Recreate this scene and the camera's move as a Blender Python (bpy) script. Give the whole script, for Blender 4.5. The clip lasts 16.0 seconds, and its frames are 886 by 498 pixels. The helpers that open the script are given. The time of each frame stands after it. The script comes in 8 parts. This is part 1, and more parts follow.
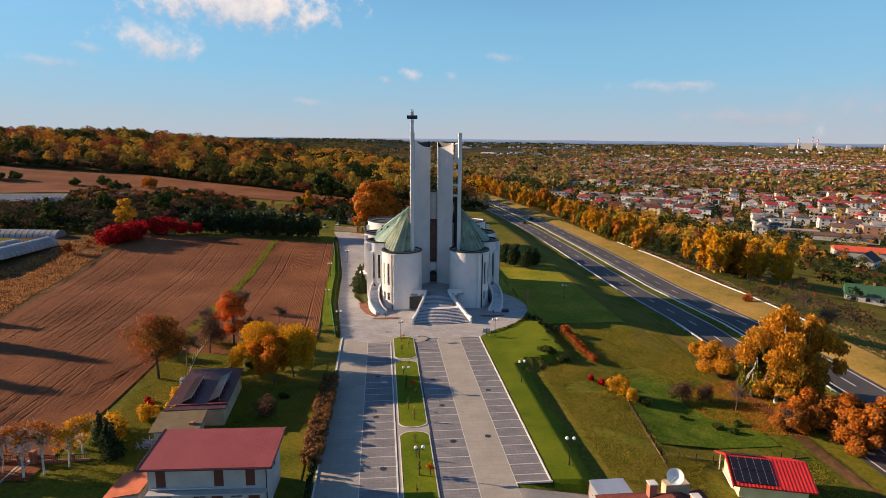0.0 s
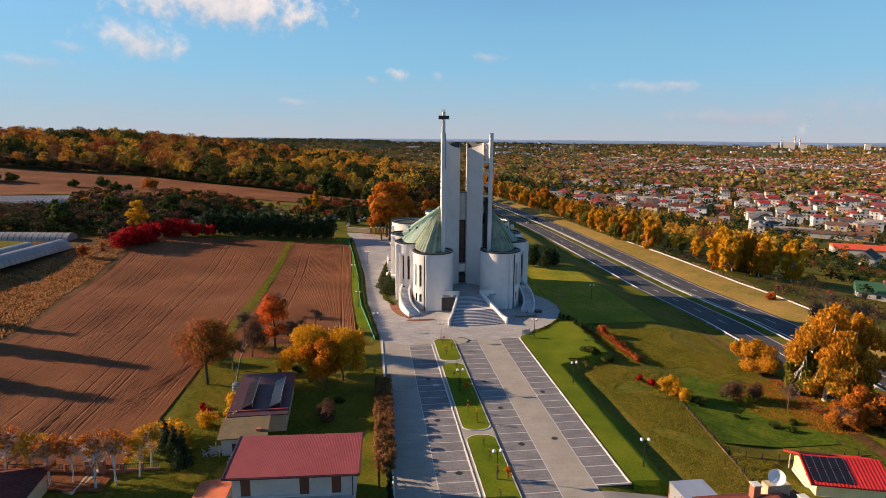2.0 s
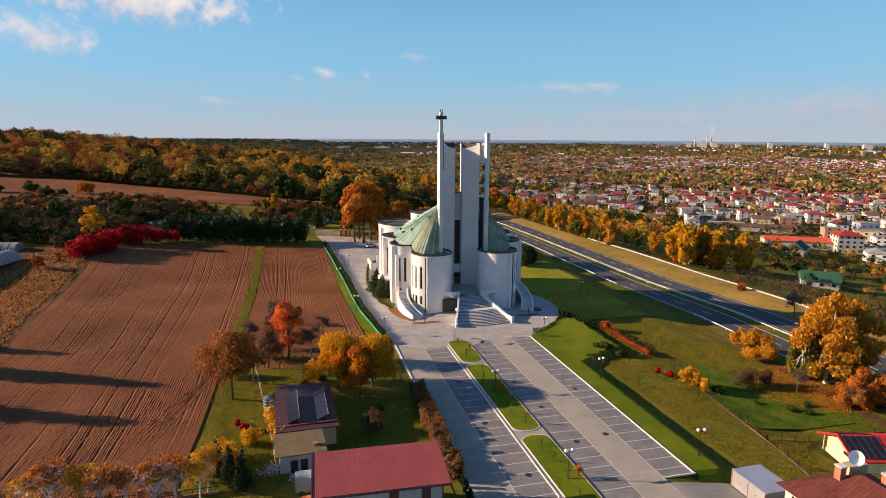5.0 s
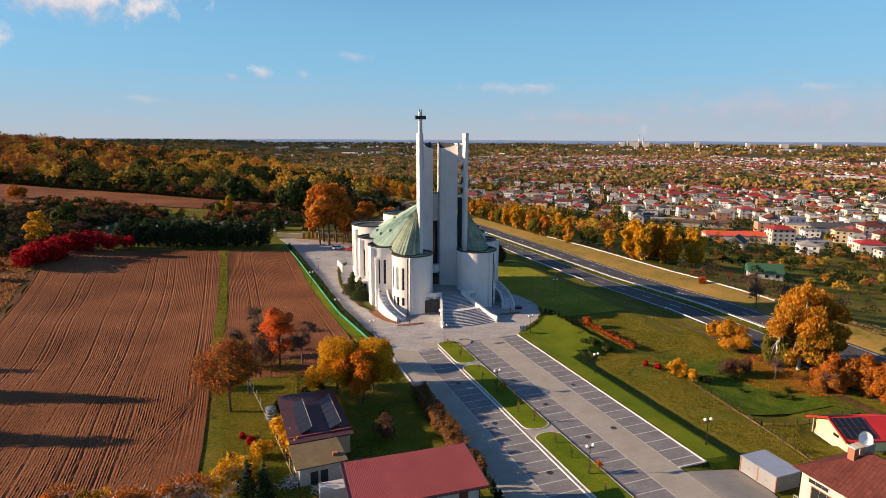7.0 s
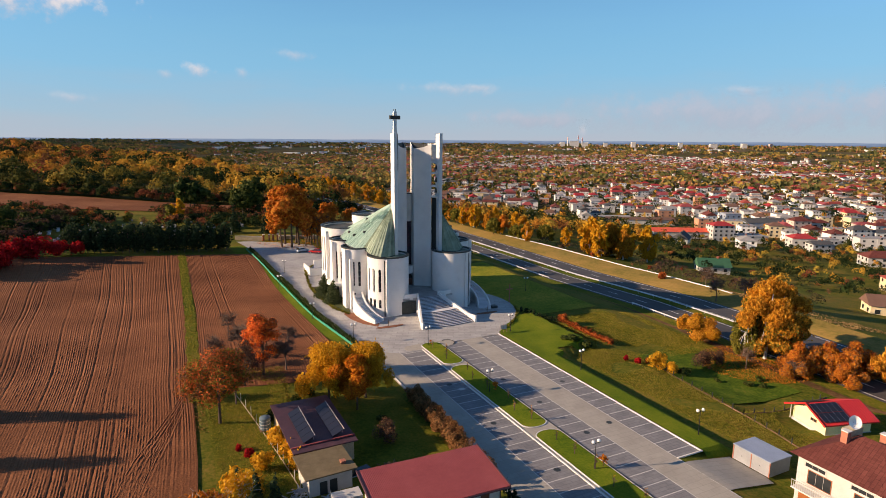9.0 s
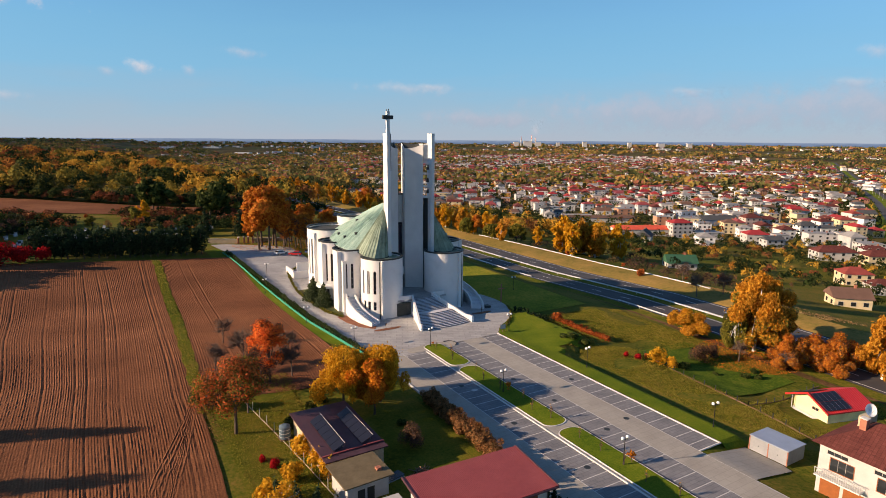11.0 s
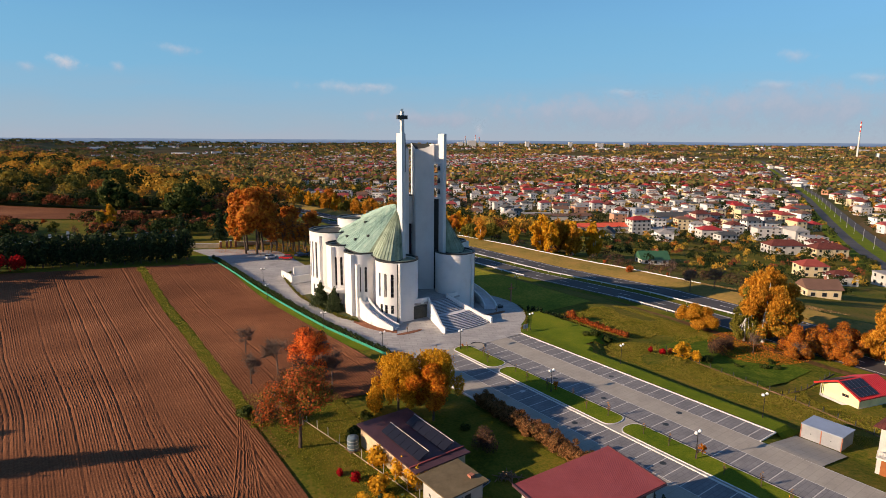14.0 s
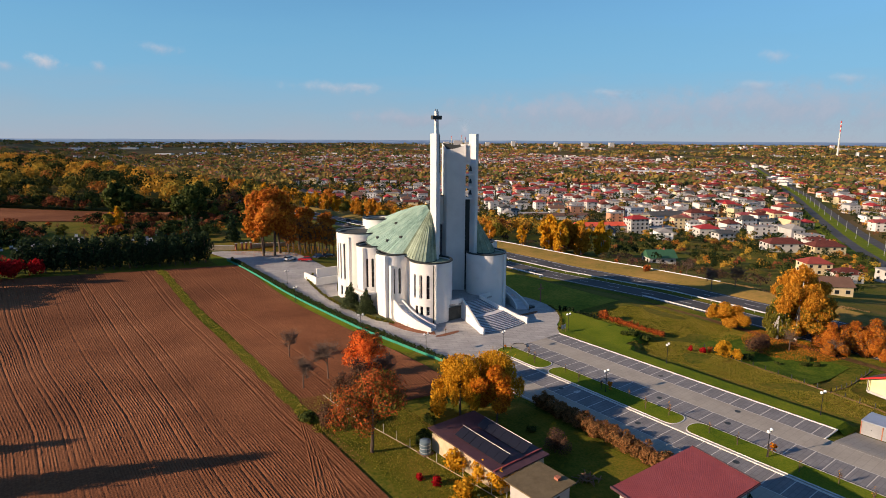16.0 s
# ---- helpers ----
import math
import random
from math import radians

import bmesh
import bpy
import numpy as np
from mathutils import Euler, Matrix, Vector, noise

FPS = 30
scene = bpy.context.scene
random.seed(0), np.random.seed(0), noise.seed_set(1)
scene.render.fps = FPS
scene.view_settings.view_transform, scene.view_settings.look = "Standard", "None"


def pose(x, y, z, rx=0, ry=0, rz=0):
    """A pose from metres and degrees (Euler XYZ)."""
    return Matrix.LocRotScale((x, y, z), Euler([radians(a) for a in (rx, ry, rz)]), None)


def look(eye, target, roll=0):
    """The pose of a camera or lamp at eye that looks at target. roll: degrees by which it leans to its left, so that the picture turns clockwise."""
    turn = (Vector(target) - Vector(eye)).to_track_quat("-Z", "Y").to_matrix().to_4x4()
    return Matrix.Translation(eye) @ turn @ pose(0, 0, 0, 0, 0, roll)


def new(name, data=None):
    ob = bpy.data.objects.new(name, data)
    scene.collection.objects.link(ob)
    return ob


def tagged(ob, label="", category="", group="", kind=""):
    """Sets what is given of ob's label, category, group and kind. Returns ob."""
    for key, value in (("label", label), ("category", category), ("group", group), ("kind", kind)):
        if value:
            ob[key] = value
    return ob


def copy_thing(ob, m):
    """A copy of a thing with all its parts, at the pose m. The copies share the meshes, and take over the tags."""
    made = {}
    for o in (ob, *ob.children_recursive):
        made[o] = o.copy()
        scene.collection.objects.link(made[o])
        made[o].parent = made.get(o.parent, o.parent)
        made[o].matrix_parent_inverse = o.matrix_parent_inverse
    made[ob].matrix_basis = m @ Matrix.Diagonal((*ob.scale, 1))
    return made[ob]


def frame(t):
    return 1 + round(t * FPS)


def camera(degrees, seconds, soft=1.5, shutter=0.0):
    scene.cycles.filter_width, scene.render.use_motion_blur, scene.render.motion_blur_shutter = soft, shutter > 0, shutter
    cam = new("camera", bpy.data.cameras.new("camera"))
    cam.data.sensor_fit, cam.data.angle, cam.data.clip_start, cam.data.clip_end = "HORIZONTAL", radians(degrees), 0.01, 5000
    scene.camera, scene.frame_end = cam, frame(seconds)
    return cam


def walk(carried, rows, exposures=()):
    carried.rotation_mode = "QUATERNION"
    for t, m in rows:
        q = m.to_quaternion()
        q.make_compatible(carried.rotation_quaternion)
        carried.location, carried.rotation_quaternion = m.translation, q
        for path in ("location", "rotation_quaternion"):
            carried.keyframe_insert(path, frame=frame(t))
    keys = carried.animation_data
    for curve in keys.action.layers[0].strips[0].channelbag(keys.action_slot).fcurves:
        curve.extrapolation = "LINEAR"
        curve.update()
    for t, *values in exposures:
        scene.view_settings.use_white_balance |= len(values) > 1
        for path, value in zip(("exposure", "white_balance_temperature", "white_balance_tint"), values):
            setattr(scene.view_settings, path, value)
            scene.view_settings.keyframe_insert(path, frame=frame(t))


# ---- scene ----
cam = camera(74.4, 16.0, soft=0.35)
METRES, EYE, TILT, LEAN, TURN = 82.0, 41.0, -10.8, -0.6, 0.0
ROWS = [
    (0.0, 0.0, 0.0, 0.0, 0.0, 0.0, -0.0),
    (0.5, -0.0323, 0.002, 0.0007, -0.35, -0.02, 0.1),
    (1.0, -0.0659, 0.0045, 0.0014, -0.69, -0.02, 0.19),
    (1.5, -0.0997, 0.0073, 0.0023, -1.03, -0.01, 0.26),
    (2.0, -0.1341, 0.0104, 0.0033, -1.34, -0.01, 0.36),
    (2.5, -0.1679, 0.0136, 0.0041, -2.01, -0.02, 0.52),
    (3.0, -0.2015, 0.0174, 0.005, -3.04, -0.03, 0.7),
    (3.5, -0.2349, 0.0217, 0.006, -4.14, -0.04, 0.93),
    (4.0, -0.2679, 0.0267, 0.0075, -5.39, -0.07, 1.17),
    (6.5, -0.4214, 0.0624, 0.0152, -12.46, -0.31, 2.64),
    (7.0, -0.4449, 0.0696, 0.017, -13.87, -0.38, 2.89),
    (7.5, -0.4668, 0.0771, 0.0188, -15.28, -0.46, 3.14),
    (8.0, -0.4878, 0.0849, 0.0206, -16.69, -0.54, 3.38),
    (8.5, -0.5088, 0.0933, 0.0223, -18.02, -0.62, 3.6),
    (9.0, -0.5304, 0.102, 0.0243, -19.32, -0.71, 3.8),
    (11.5, -0.6618, 0.166, 0.0382, -24.75, -1.14, 4.69),
    (12.0, -0.6915, 0.1826, 0.0418, -25.73, -1.23, 4.85),
    (12.5, -0.7212, 0.1997, 0.0454, -26.77, -1.33, 5.01),
    (13.0, -0.7507, 0.2173, 0.0491, -27.76, -1.42, 5.19),
    (13.5, -0.7795, 0.2352, 0.0528, -28.63, -1.5, 5.34),
    (14.0, -0.8081, 0.2533, 0.0567, -29.31, -1.57, 5.46),
    (14.5, -0.8366, 0.2719, 0.0605, -29.87, -1.61, 5.58),
    (15.0, -0.8654, 0.2905, 0.0645, -30.16, -1.65, 5.65),
    (15.5, -0.8944, 0.3092, 0.0684, -30.46, -1.68, 5.73),
    (16.0, -0.9231, 0.3281, 0.0725, -30.78, -1.72, 5.81),
]
walk(cam, [(t, pose(0, 0, EYE, TILT, LEAN, TURN) @ pose(METRES * x, METRES * y, METRES * z, 90 + pitch, roll, yaw)) for t, x, y, z, yaw, pitch, roll in ROWS], exposures=((0.0, 0.90, 7300, 19), (9.0, 0.86, 7050, 18), (16.0, 0.66, 6750, 16)))

# ---- world, sun ----
SUN_EL, SUN_AZ = 18.6, 281.5      # degrees; azimuth clockwise from +y
world = bpy.data.worlds.new("sky")
scene.world = world
world.use_nodes = True
wn, wl = world.node_tree.nodes, world.node_tree.links
sky = wn.new("ShaderNodeTexSky")
sky.sky_type, sky.sun_disc = "NISHITA", False
sky.sun_elevation, sky.sun_rotation = radians(SUN_EL), radians(SUN_AZ)
sky.altitude, sky.air_density, sky.dust_density, sky.ozone_density = 200, 0.75, 0.0, 2.6
wn["Background"].inputs["Strength"].default_value = 0.09
air = wn.new("ShaderNodeMix")
air.data_type, air.blend_type = "RGBA", "MULTIPLY"
air.inputs[0].default_value, air.inputs[7].default_value = 1.0, (0.77, 0.99, 1.06, 1)
wl.new(sky.outputs[0], air.inputs[6])
wl.new(air.outputs[2], wn["Background"].inputs["Color"])
sun = new("sun", bpy.data.lights.new("sun", "SUN"))
sun.data.energy, sun.data.angle, sun.data.color = 5.0, radians(0.5), (1.0, 0.775, 0.53)
_a, _e = radians(SUN_AZ), radians(SUN_EL)
TO_SUN = Vector((math.sin(_a) * math.cos(_e), math.cos(_a) * math.cos(_e), math.sin(_e)))
sun.matrix_world = look(TO_SUN * 300, (0, 0, 0))

# ---- materials ----
def mat(name, stops, rough=0.8, scale=1.0, detail=6.0, fine=None, bump=0.0, bump_scale=20.0, metal=0.0, rand=0.0, island=0.0, spec=0.3, coord="Object", grain=0.45, setts=None):
    """A surface whose colour runs over stops [(position, rgb)] by two noises; rand / island vary it from piece to piece."""
    m = bpy.data.materials.new(name)
    m.use_nodes = True
    n, l = m.node_tree.nodes, m.node_tree.links
    b = n["Principled BSDF"]
    b.inputs["Roughness"].default_value, b.inputs["Metallic"].default_value = rough, metal
    b.inputs["Specular IOR Level"].default_value = spec
    tc = n.new("ShaderNodeTexCoord")
    big = n.new("ShaderNodeTexNoise")
    big.inputs["Scale"].default_value, big.inputs["Detail"].default_value = scale, detail
    big.inputs["Roughness"].default_value = 0.62
    l.new(tc.outputs[coord], big.inputs["Vector"])
    ramp = n.new("ShaderNodeValToRGB")
    els = ramp.color_ramp.elements
    while len(els) < len(stops):
        els.new(0.5)
    for e, (p, c) in zip(els, stops):
        e.position, e.color = p, (*c, 1)
    fac = big.outputs["Fac"]
    small = n.new("ShaderNodeTexNoise")
    small.inputs["Scale"].default_value = fine or scale * 14
    small.inputs["Detail"].default_value, small.inputs["Roughness"].default_value = 7, 0.68
    l.new(tc.outputs[coord], small.inputs["Vector"])
    mix = n.new("ShaderNodeMath"); mix.operation = "MULTIPLY_ADD"
    l.new(small.outputs["Fac"], mix.inputs[0]); mix.inputs[1].default_value = grain
    sub = n.new("ShaderNodeMath"); sub.operation = "SUBTRACT"
    l.new(fac, sub.inputs[0]); sub.inputs[1].default_value = grain / 2
    l.new(sub.outputs[0], mix.inputs[2])
    fac = mix.outputs[0]
    if rand or island:
        src = n.new("ShaderNodeObjectInfo").outputs["Random"] if rand else n.new("ShaderNodeNewGeometry").outputs["Random Per Island"]
        k = n.new("ShaderNodeMath"); k.operation = "MULTIPLY_ADD"
        l.new(src, k.inputs[0]); k.inputs[1].default_value = rand or island
        s2 = n.new("ShaderNodeMath"); s2.operation = "SUBTRACT"
        l.new(fac, s2.inputs[0]); s2.inputs[1].default_value = (rand or island) / 2
        l.new(s2.outputs[0], k.inputs[2])
        fac = k.outputs[0]
    l.new(fac, ramp.inputs[0])
    l.new(ramp.outputs[0], b.inputs["Base Color"])
    if setts:
        # courses of laid pieces with joints and small differences of tone
        bk = n.new("ShaderNodeTexBrick")
        bk.inputs["Scale"].default_value, bk.inputs["Mortar Size"].default_value = 1.0, setts[2]
        bk.inputs["Brick Width"].default_value, bk.inputs["Row Height"].default_value = setts[0], setts[1]
        for key, g in (("Color1", 1.0), ("Color2", setts[3]), ("Mortar", setts[4])):
            bk.inputs[key].default_value = (g, g, g, 1)
        mp = n.new("ShaderNodeMapping"); mp.inputs["Rotation"].default_value = (0, 0, radians(setts[5]))
        l.new(tc.outputs[coord], mp.inputs["Vector"]); l.new(mp.outputs[0], bk.inputs["Vector"])
        mu = n.new("ShaderNodeMix"); mu.data_type, mu.blend_type = "RGBA", "MULTIPLY"
        mu.inputs[0].default_value = 1.0
        l.new(ramp.outputs[0], mu.inputs[6]); l.new(bk.outputs["Color"], mu.inputs[7]); l.new(mu.outputs[2], b.inputs["Base Color"])
    if bump:
        bn = n.new("ShaderNodeTexNoise")
        bn.inputs["Scale"].default_value, bn.inputs["Detail"].default_value = bump_scale, 5
        l.new(tc.outputs[coord], bn.inputs["Vector"])
        bp = n.new("ShaderNodeBump")
        bp.inputs["Strength"].default_value, bp.inputs["Distance"].default_value = bump, 0.05
        l.new(bn.outputs["Fac"], bp.inputs["Height"])
        l.new(bp.outputs[0], b.inputs["Normal"])
    return m


def tone(c, lo=0.82, hi=1.15):
    return [(0.25, tuple(v * lo for v in c)), (0.75, tuple(min(v * hi, 0.95) for v in c))]


def leaf_mat(name, cols, scale=0.25, island=0.75):
    """Leaves: colour from leaf to leaf, some light passes through."""
    m = mat(name, [(0.15 + 0.7 * i / max(1, len(cols) - 1), c) for i, c in enumerate(cols)], rough=0.75, scale=scale, fine=1.5, island=island, spec=0.1)
    n, l = m.node_tree.nodes, m.node_tree.links
    b, out = n["Principled BSDF"], n["Material Output"]
    tr = n.new("ShaderNodeBsdfTranslucent")
    l.new(n["Color Ramp"].outputs[0], tr.inputs["Color"])
    mx = n.new("ShaderNodeMixShader"); mx.inputs[0].default_value = 0.32
    l.new(b.outputs[0], mx.inputs[1]); l.new(tr.outputs[0], mx.inputs[2]); l.new(mx.outputs[0], out.inputs["Surface"])
    return m


M = {}
M["plaster"] = mat("white plaster", [(0.2, (0.593, 0.589, 0.576)), (0.5, (0.684, 0.679, 0.667)), (0.8, (0.716, 0.712, 0.7))], 0.9, 0.35, fine=6, bump=0.15, bump_scale=30)
M["concrete"] = mat("pale grey render", [(0.2, (0.505, 0.51, 0.51)), (0.5, (0.603, 0.607, 0.607)), (0.8, (0.677, 0.677, 0.666))], 0.9, 0.22, fine=5, bump=0.15, bump_scale=25)
M["copper"] = mat("patinated copper", [(0.2, (0.12, 0.22, 0.188)), (0.45, (0.221, 0.352, 0.301)), (0.6, (0.294, 0.431, 0.376)), (0.85, (0.368, 0.458, 0.395))], 0.62, 0.4, fine=3, bump=0.1, rand=0.18, island=0.0, spec=0.4)
M["copper_old"] = mat("mossy old copper", [(0.2, (0.10, 0.14, 0.09)), (0.5, (0.22, 0.28, 0.20)), (0.8, (0.34, 0.42, 0.32))], 0.7, 0.5, fine=5, bump=0.2, rand=0.4)
M["roof_dark"] = mat("dark roofing felt", [(0.2, (0.03, 0.035, 0.035)), (0.6, (0.07, 0.075, 0.07)), (0.9, (0.16, 0.17, 0.12))], 0.8, 0.5, fine=4)
M["flashing"] = mat("black metal flashing", tone((0.03, 0.035, 0.035)), 0.5, 1.0)
M["glass"] = mat("dark window glass", tone((0.02, 0.024, 0.028)), 0.08, 0.6, spec=0.6)
M["stained"] = mat("dark stained glass", [(0.3, (0.02, 0.02, 0.025)), (0.55, (0.05, 0.03, 0.05)), (0.7, (0.12, 0.02, 0.03)), (0.85, (0.03, 0.04, 0.09))], 0.12, 0.8, spec=0.6)
M["step"] = mat("grey granite steps", [(0.2, (0.52, 0.52, 0.54)), (0.8, (0.66, 0.66, 0.68))], 0.75, 0.8, fine=12, rand=0.2)
# darker granite tone that paints the shadow line of each riser
M["riser"] = mat("dark strip painted as riser shade", [(0.2, (0.13, 0.13, 0.145)), (0.8, (0.22, 0.22, 0.24))], 0.7, 0.8, fine=10)
M["apron"] = mat("pale granite setts", [(0.15, (0.267, 0.263, 0.257)), (0.5, (0.385, 0.379, 0.374)), (0.85, (0.481, 0.476, 0.459))], 0.85, 0.25, fine=2.2, bump=0.3, bump_scale=6, setts=(2.4, 1.1, 0.07, 0.84, 0.72, 20))
M["drive"] = mat("light concrete pavers", [(0.15, (0.252, 0.234, 0.203)), (0.5, (0.342, 0.32, 0.279)), (0.85, (0.405, 0.383, 0.338))], 0.85, 0.2, fine=3, bump=0.25, bump_scale=8, setts=(2.0, 1.0, 0.05, 0.93, 0.86, -6))
M["stall"] = mat("dark grey pavers", [(0.15, (0.135, 0.135, 0.145)), (0.5, (0.20, 0.20, 0.21)), (0.85, (0.26, 0.26, 0.265))], 0.85, 0.35, fine=5, bump=0.3, bump_scale=10, rand=0.25, setts=(1.2, 0.6, 0.05, 0.86, 0.74, -6))
M["line"] = mat("pale paver line", tone((0.52, 0.51, 0.49)), 0.8, 1.0)
M["kerb"] = mat("pale concrete kerb", tone((0.62, 0.61, 0.58)), 0.85, 0.6)
M["kerb_dark"] = mat("dark wet kerb", tone((0.06, 0.06, 0.065)), 0.7, 0.6)
M["lawn"] = mat("mown lawn", [(0.2, (0.0591, 0.109, 0.00791)), (0.5, (0.118, 0.159, 0.011)), (0.75, (0.182, 0.197, 0.0174)), (0.95, (0.263, 0.21, 0.0316))], 0.95, 0.12, fine=4.5, grain=1.25, bump=1.0, bump_scale=6, spec=0.05)
M["rough"] = mat("rough autumn grass", [(0.2, (0.0356, 0.0606, 0.00587)), (0.42, (0.0791, 0.102, 0.0088)), (0.58, (0.135, 0.125, 0.0146)), (0.74, (0.197, 0.14, 0.0264)), (0.9, (0.245, 0.159, 0.041))], 0.95, 0.06, fine=1.7, grain=1.1, bump=1.0, bump_scale=3, spec=0.05)
# brighter copy of the rough grass, with sunlight put into its colour
M["lawn_sunlit"] = mat("uneven yellowish lawn, sunlight in its colour", [(0.2, (0.0836, 0.123, 0.0123)), (0.45, (0.175, 0.194, 0.0185)), (0.65, (0.301, 0.246, 0.0296)), (0.9, (0.468, 0.317, 0.0617))], 0.95, 0.07, fine=1.7, grain=1.1, bump=1.0, bump_scale=3, spec=0.05)
M["verge"] = mat("dry tan verge grass", [(0.2, (0.101, 0.101, 0.0181)), (0.42, (0.231, 0.167, 0.0433)), (0.65, (0.31, 0.196, 0.0578)), (0.85, (0.361, 0.246, 0.0867))], 0.95, 0.08, fine=1.1, grain=0.9, bump=0.9, bump_scale=4, spec=0.05)
M["scrub"] = mat("brown dry scrub", [(0.2, (0.0425, 0.0382, 0.0127)), (0.5, (0.119, 0.0638, 0.0298)), (0.75, (0.204, 0.111, 0.051)), (0.9, (0.272, 0.162, 0.0765))], 0.95, 0.08, fine=0.8, grain=1.1, bump=1.0, bump_scale=2.5, spec=0.05)
M["soil"] = mat("ploughed brown soil", [(0.2, (0.099, 0.0392, 0.0195)), (0.5, (0.188, 0.075, 0.0362)), (0.8, (0.297, 0.129, 0.0625))], 0.95, 0.045, fine=3.2, grain=0.95, bump=1.0, bump_scale=4, spec=0.05)
M["bed"] = mat("red bark mulch", [(0.2, (0.10, 0.035, 0.02)), (0.5, (0.22, 0.085, 0.045)), (0.8, (0.32, 0.15, 0.08))], 0.95, 0.8, fine=6, bump=1.0, bump_scale=6)
M["asphalt"] = mat("worn asphalt", [(0.2, (0.0394, 0.0382, 0.0405)), (0.5, (0.0619, 0.0596, 0.0619)), (0.8, (0.0956, 0.09, 0.09))], 0.8, 0.12, fine=5, bump=0.2, bump_scale=12)
M["paint"] = mat("white road paint", tone((0.72, 0.72, 0.70)), 0.7, 0.5)
M["metal"] = mat("galvanised steel", tone((0.62, 0.63, 0.64)), 0.42, 0.5, metal=0.6)
M["barrier"] = mat("white noise barrier panel", tone((0.56, 0.57, 0.58)), 0.6, 0.3)
M["black"] = mat("black painted metal", tone((0.015, 0.016, 0.018)), 0.45, 2.0)
M["globe"] = mat("white lamp globe", tone((0.85, 0.85, 0.83)), 0.3, 2.0)
M["wood"] = mat("weathered wood", [(0.2, (0.10, 0.06, 0.035)), (0.8, (0.24, 0.15, 0.09))], 0.85, 1.5, fine=12)
M["roof_red"] = mat("red profiled roof sheet", [(0.2, (0.22, 0.042, 0.042)), (0.6, (0.29, 0.065, 0.062)), (0.85, (0.34, 0.09, 0.085))], 0.5, 0.3, fine=3, spec=0.3)
M["roof_scarlet"] = mat("bright red tile roof", [(0.2, (0.42, 0.02, 0.02)), (0.8, (0.62, 0.035, 0.03))], 0.45, 0.4, fine=4, spec=0.4)
M["roof_brown"] = mat("maroon roof tiles", [(0.2, (0.102, 0.0306, 0.0272)), (0.8, (0.177, 0.0578, 0.0476))], 0.8, 0.5, fine=5, rand=0.12, spec=0.1, setts=(1.1, 0.42, 0.03, 0.8, 0.6, -6))
M["shed_roof"] = mat("dark maroon shed roof", [(0.2, (0.045, 0.0225, 0.03)), (0.8, (0.105, 0.0488, 0.0562))], 0.5, 0.5, fine=4)
M["felt_tan"] = mat("tan roofing felt", [(0.2, (0.11, 0.0825, 0.044)), (0.8, (0.198, 0.154, 0.088))], 0.9, 0.6, fine=3)
M["yellow_wall"] = mat("pale yellow render", tone((0.80, 0.72, 0.38)), 0.9, 0.5)
M["white_wall"] = mat("off-white render", [(0.2, (0.368, 0.36, 0.344)), (0.8, (0.528, 0.52, 0.496))], 0.9, 0.4, fine=5)
M["grey_wall"] = mat("grey render", tone((0.42, 0.42, 0.42)), 0.9, 0.5)
M["tan_wall"] = mat("stone and plaster wall", [(0.2, (0.34, 0.26, 0.16)), (0.8, (0.62, 0.52, 0.36))], 0.9, 0.8, fine=4)
M["door_brown"] = mat("brown wooden shutter", tone((0.12, 0.045, 0.03)), 0.6, 2)
M["orange_wood"] = mat("orange-brown window frame", tone((0.26, 0.085, 0.025)), 0.5, 2)
M["brick"] = mat("red brick", tone((0.36, 0.14, 0.09)), 0.85, 2)
M["panel"] = mat("solar panel glass", tone((0.014, 0.015, 0.024)), 0.3, 0.5, spec=0.35)
M["panel_frame"] = mat("silver panel frame", tone((0.34, 0.34, 0.35)), 0.45, 1, metal=0.5)
M["sheet_blue"] = mat("grey-blue steel roof", tone((0.34, 0.40, 0.50)), 0.4, 0.4, metal=0.3)
M["sheet_grey"] = mat("light grey steel wall", tone((0.30, 0.315, 0.335)), 0.45, 0.4, metal=0.2)
M["tank"] = mat("grey plastic tank", tone((0.12, 0.17, 0.21)), 0.4, 1)
M["plastic_film"] = mat("white polytunnel film", [(0.2, (0.20, 0.20, 0.21)), (0.8, (0.36, 0.35, 0.34))], 0.35, 0.3, fine=2)
M["bark"] = mat("brown bark", [(0.2, (0.05, 0.035, 0.025)), (0.8, (0.13, 0.09, 0.065))], 0.95, 1.5, fine=9, bump=0.6, bump_scale=8)
M["birch"] = mat("white birch bark", [(0.3, (0.10, 0.09, 0.08)), (0.45, (0.55, 0.53, 0.49)), (0.8, (0.70, 0.68, 0.64))], 0.9, 1.2, fine=5)
M["twig"] = mat("grey-brown twigs", tone((0.14, 0.09, 0.07)), 0.95, 1)
M["leaf_yellow"] = leaf_mat("yellow autumn leaves", [(0.367, 0.17, 0.00918), (0.606, 0.306, 0.0153), (0.716, 0.408, 0.0306)])
M["leaf_gold"] = leaf_mat("golden brown leaves", [(0.302, 0.125, 0.0108), (0.56, 0.25, 0.0225), (0.694, 0.35, 0.0405)])
M["leaf_orange"] = leaf_mat("orange leaves", [(0.344, 0.082, 0.0082), (0.558, 0.164, 0.00984), (0.623, 0.262, 0.0164)])
M["leaf_red"] = leaf_mat("rust red leaves", [(0.144, 0.054, 0.018), (0.378, 0.081, 0.0198), (0.54, 0.153, 0.027)])
M["leaf_scarlet"] = leaf_mat("scarlet leaves", [(0.181, 0.00495, 0.00825), (0.396, 0.00825, 0.0124), (0.544, 0.0248, 0.0248)])
M["leaf_green"] = leaf_mat("dull green leaves", [(0.0213, 0.0382, 0.0085), (0.051, 0.0723, 0.0153), (0.111, 0.119, 0.0255)])
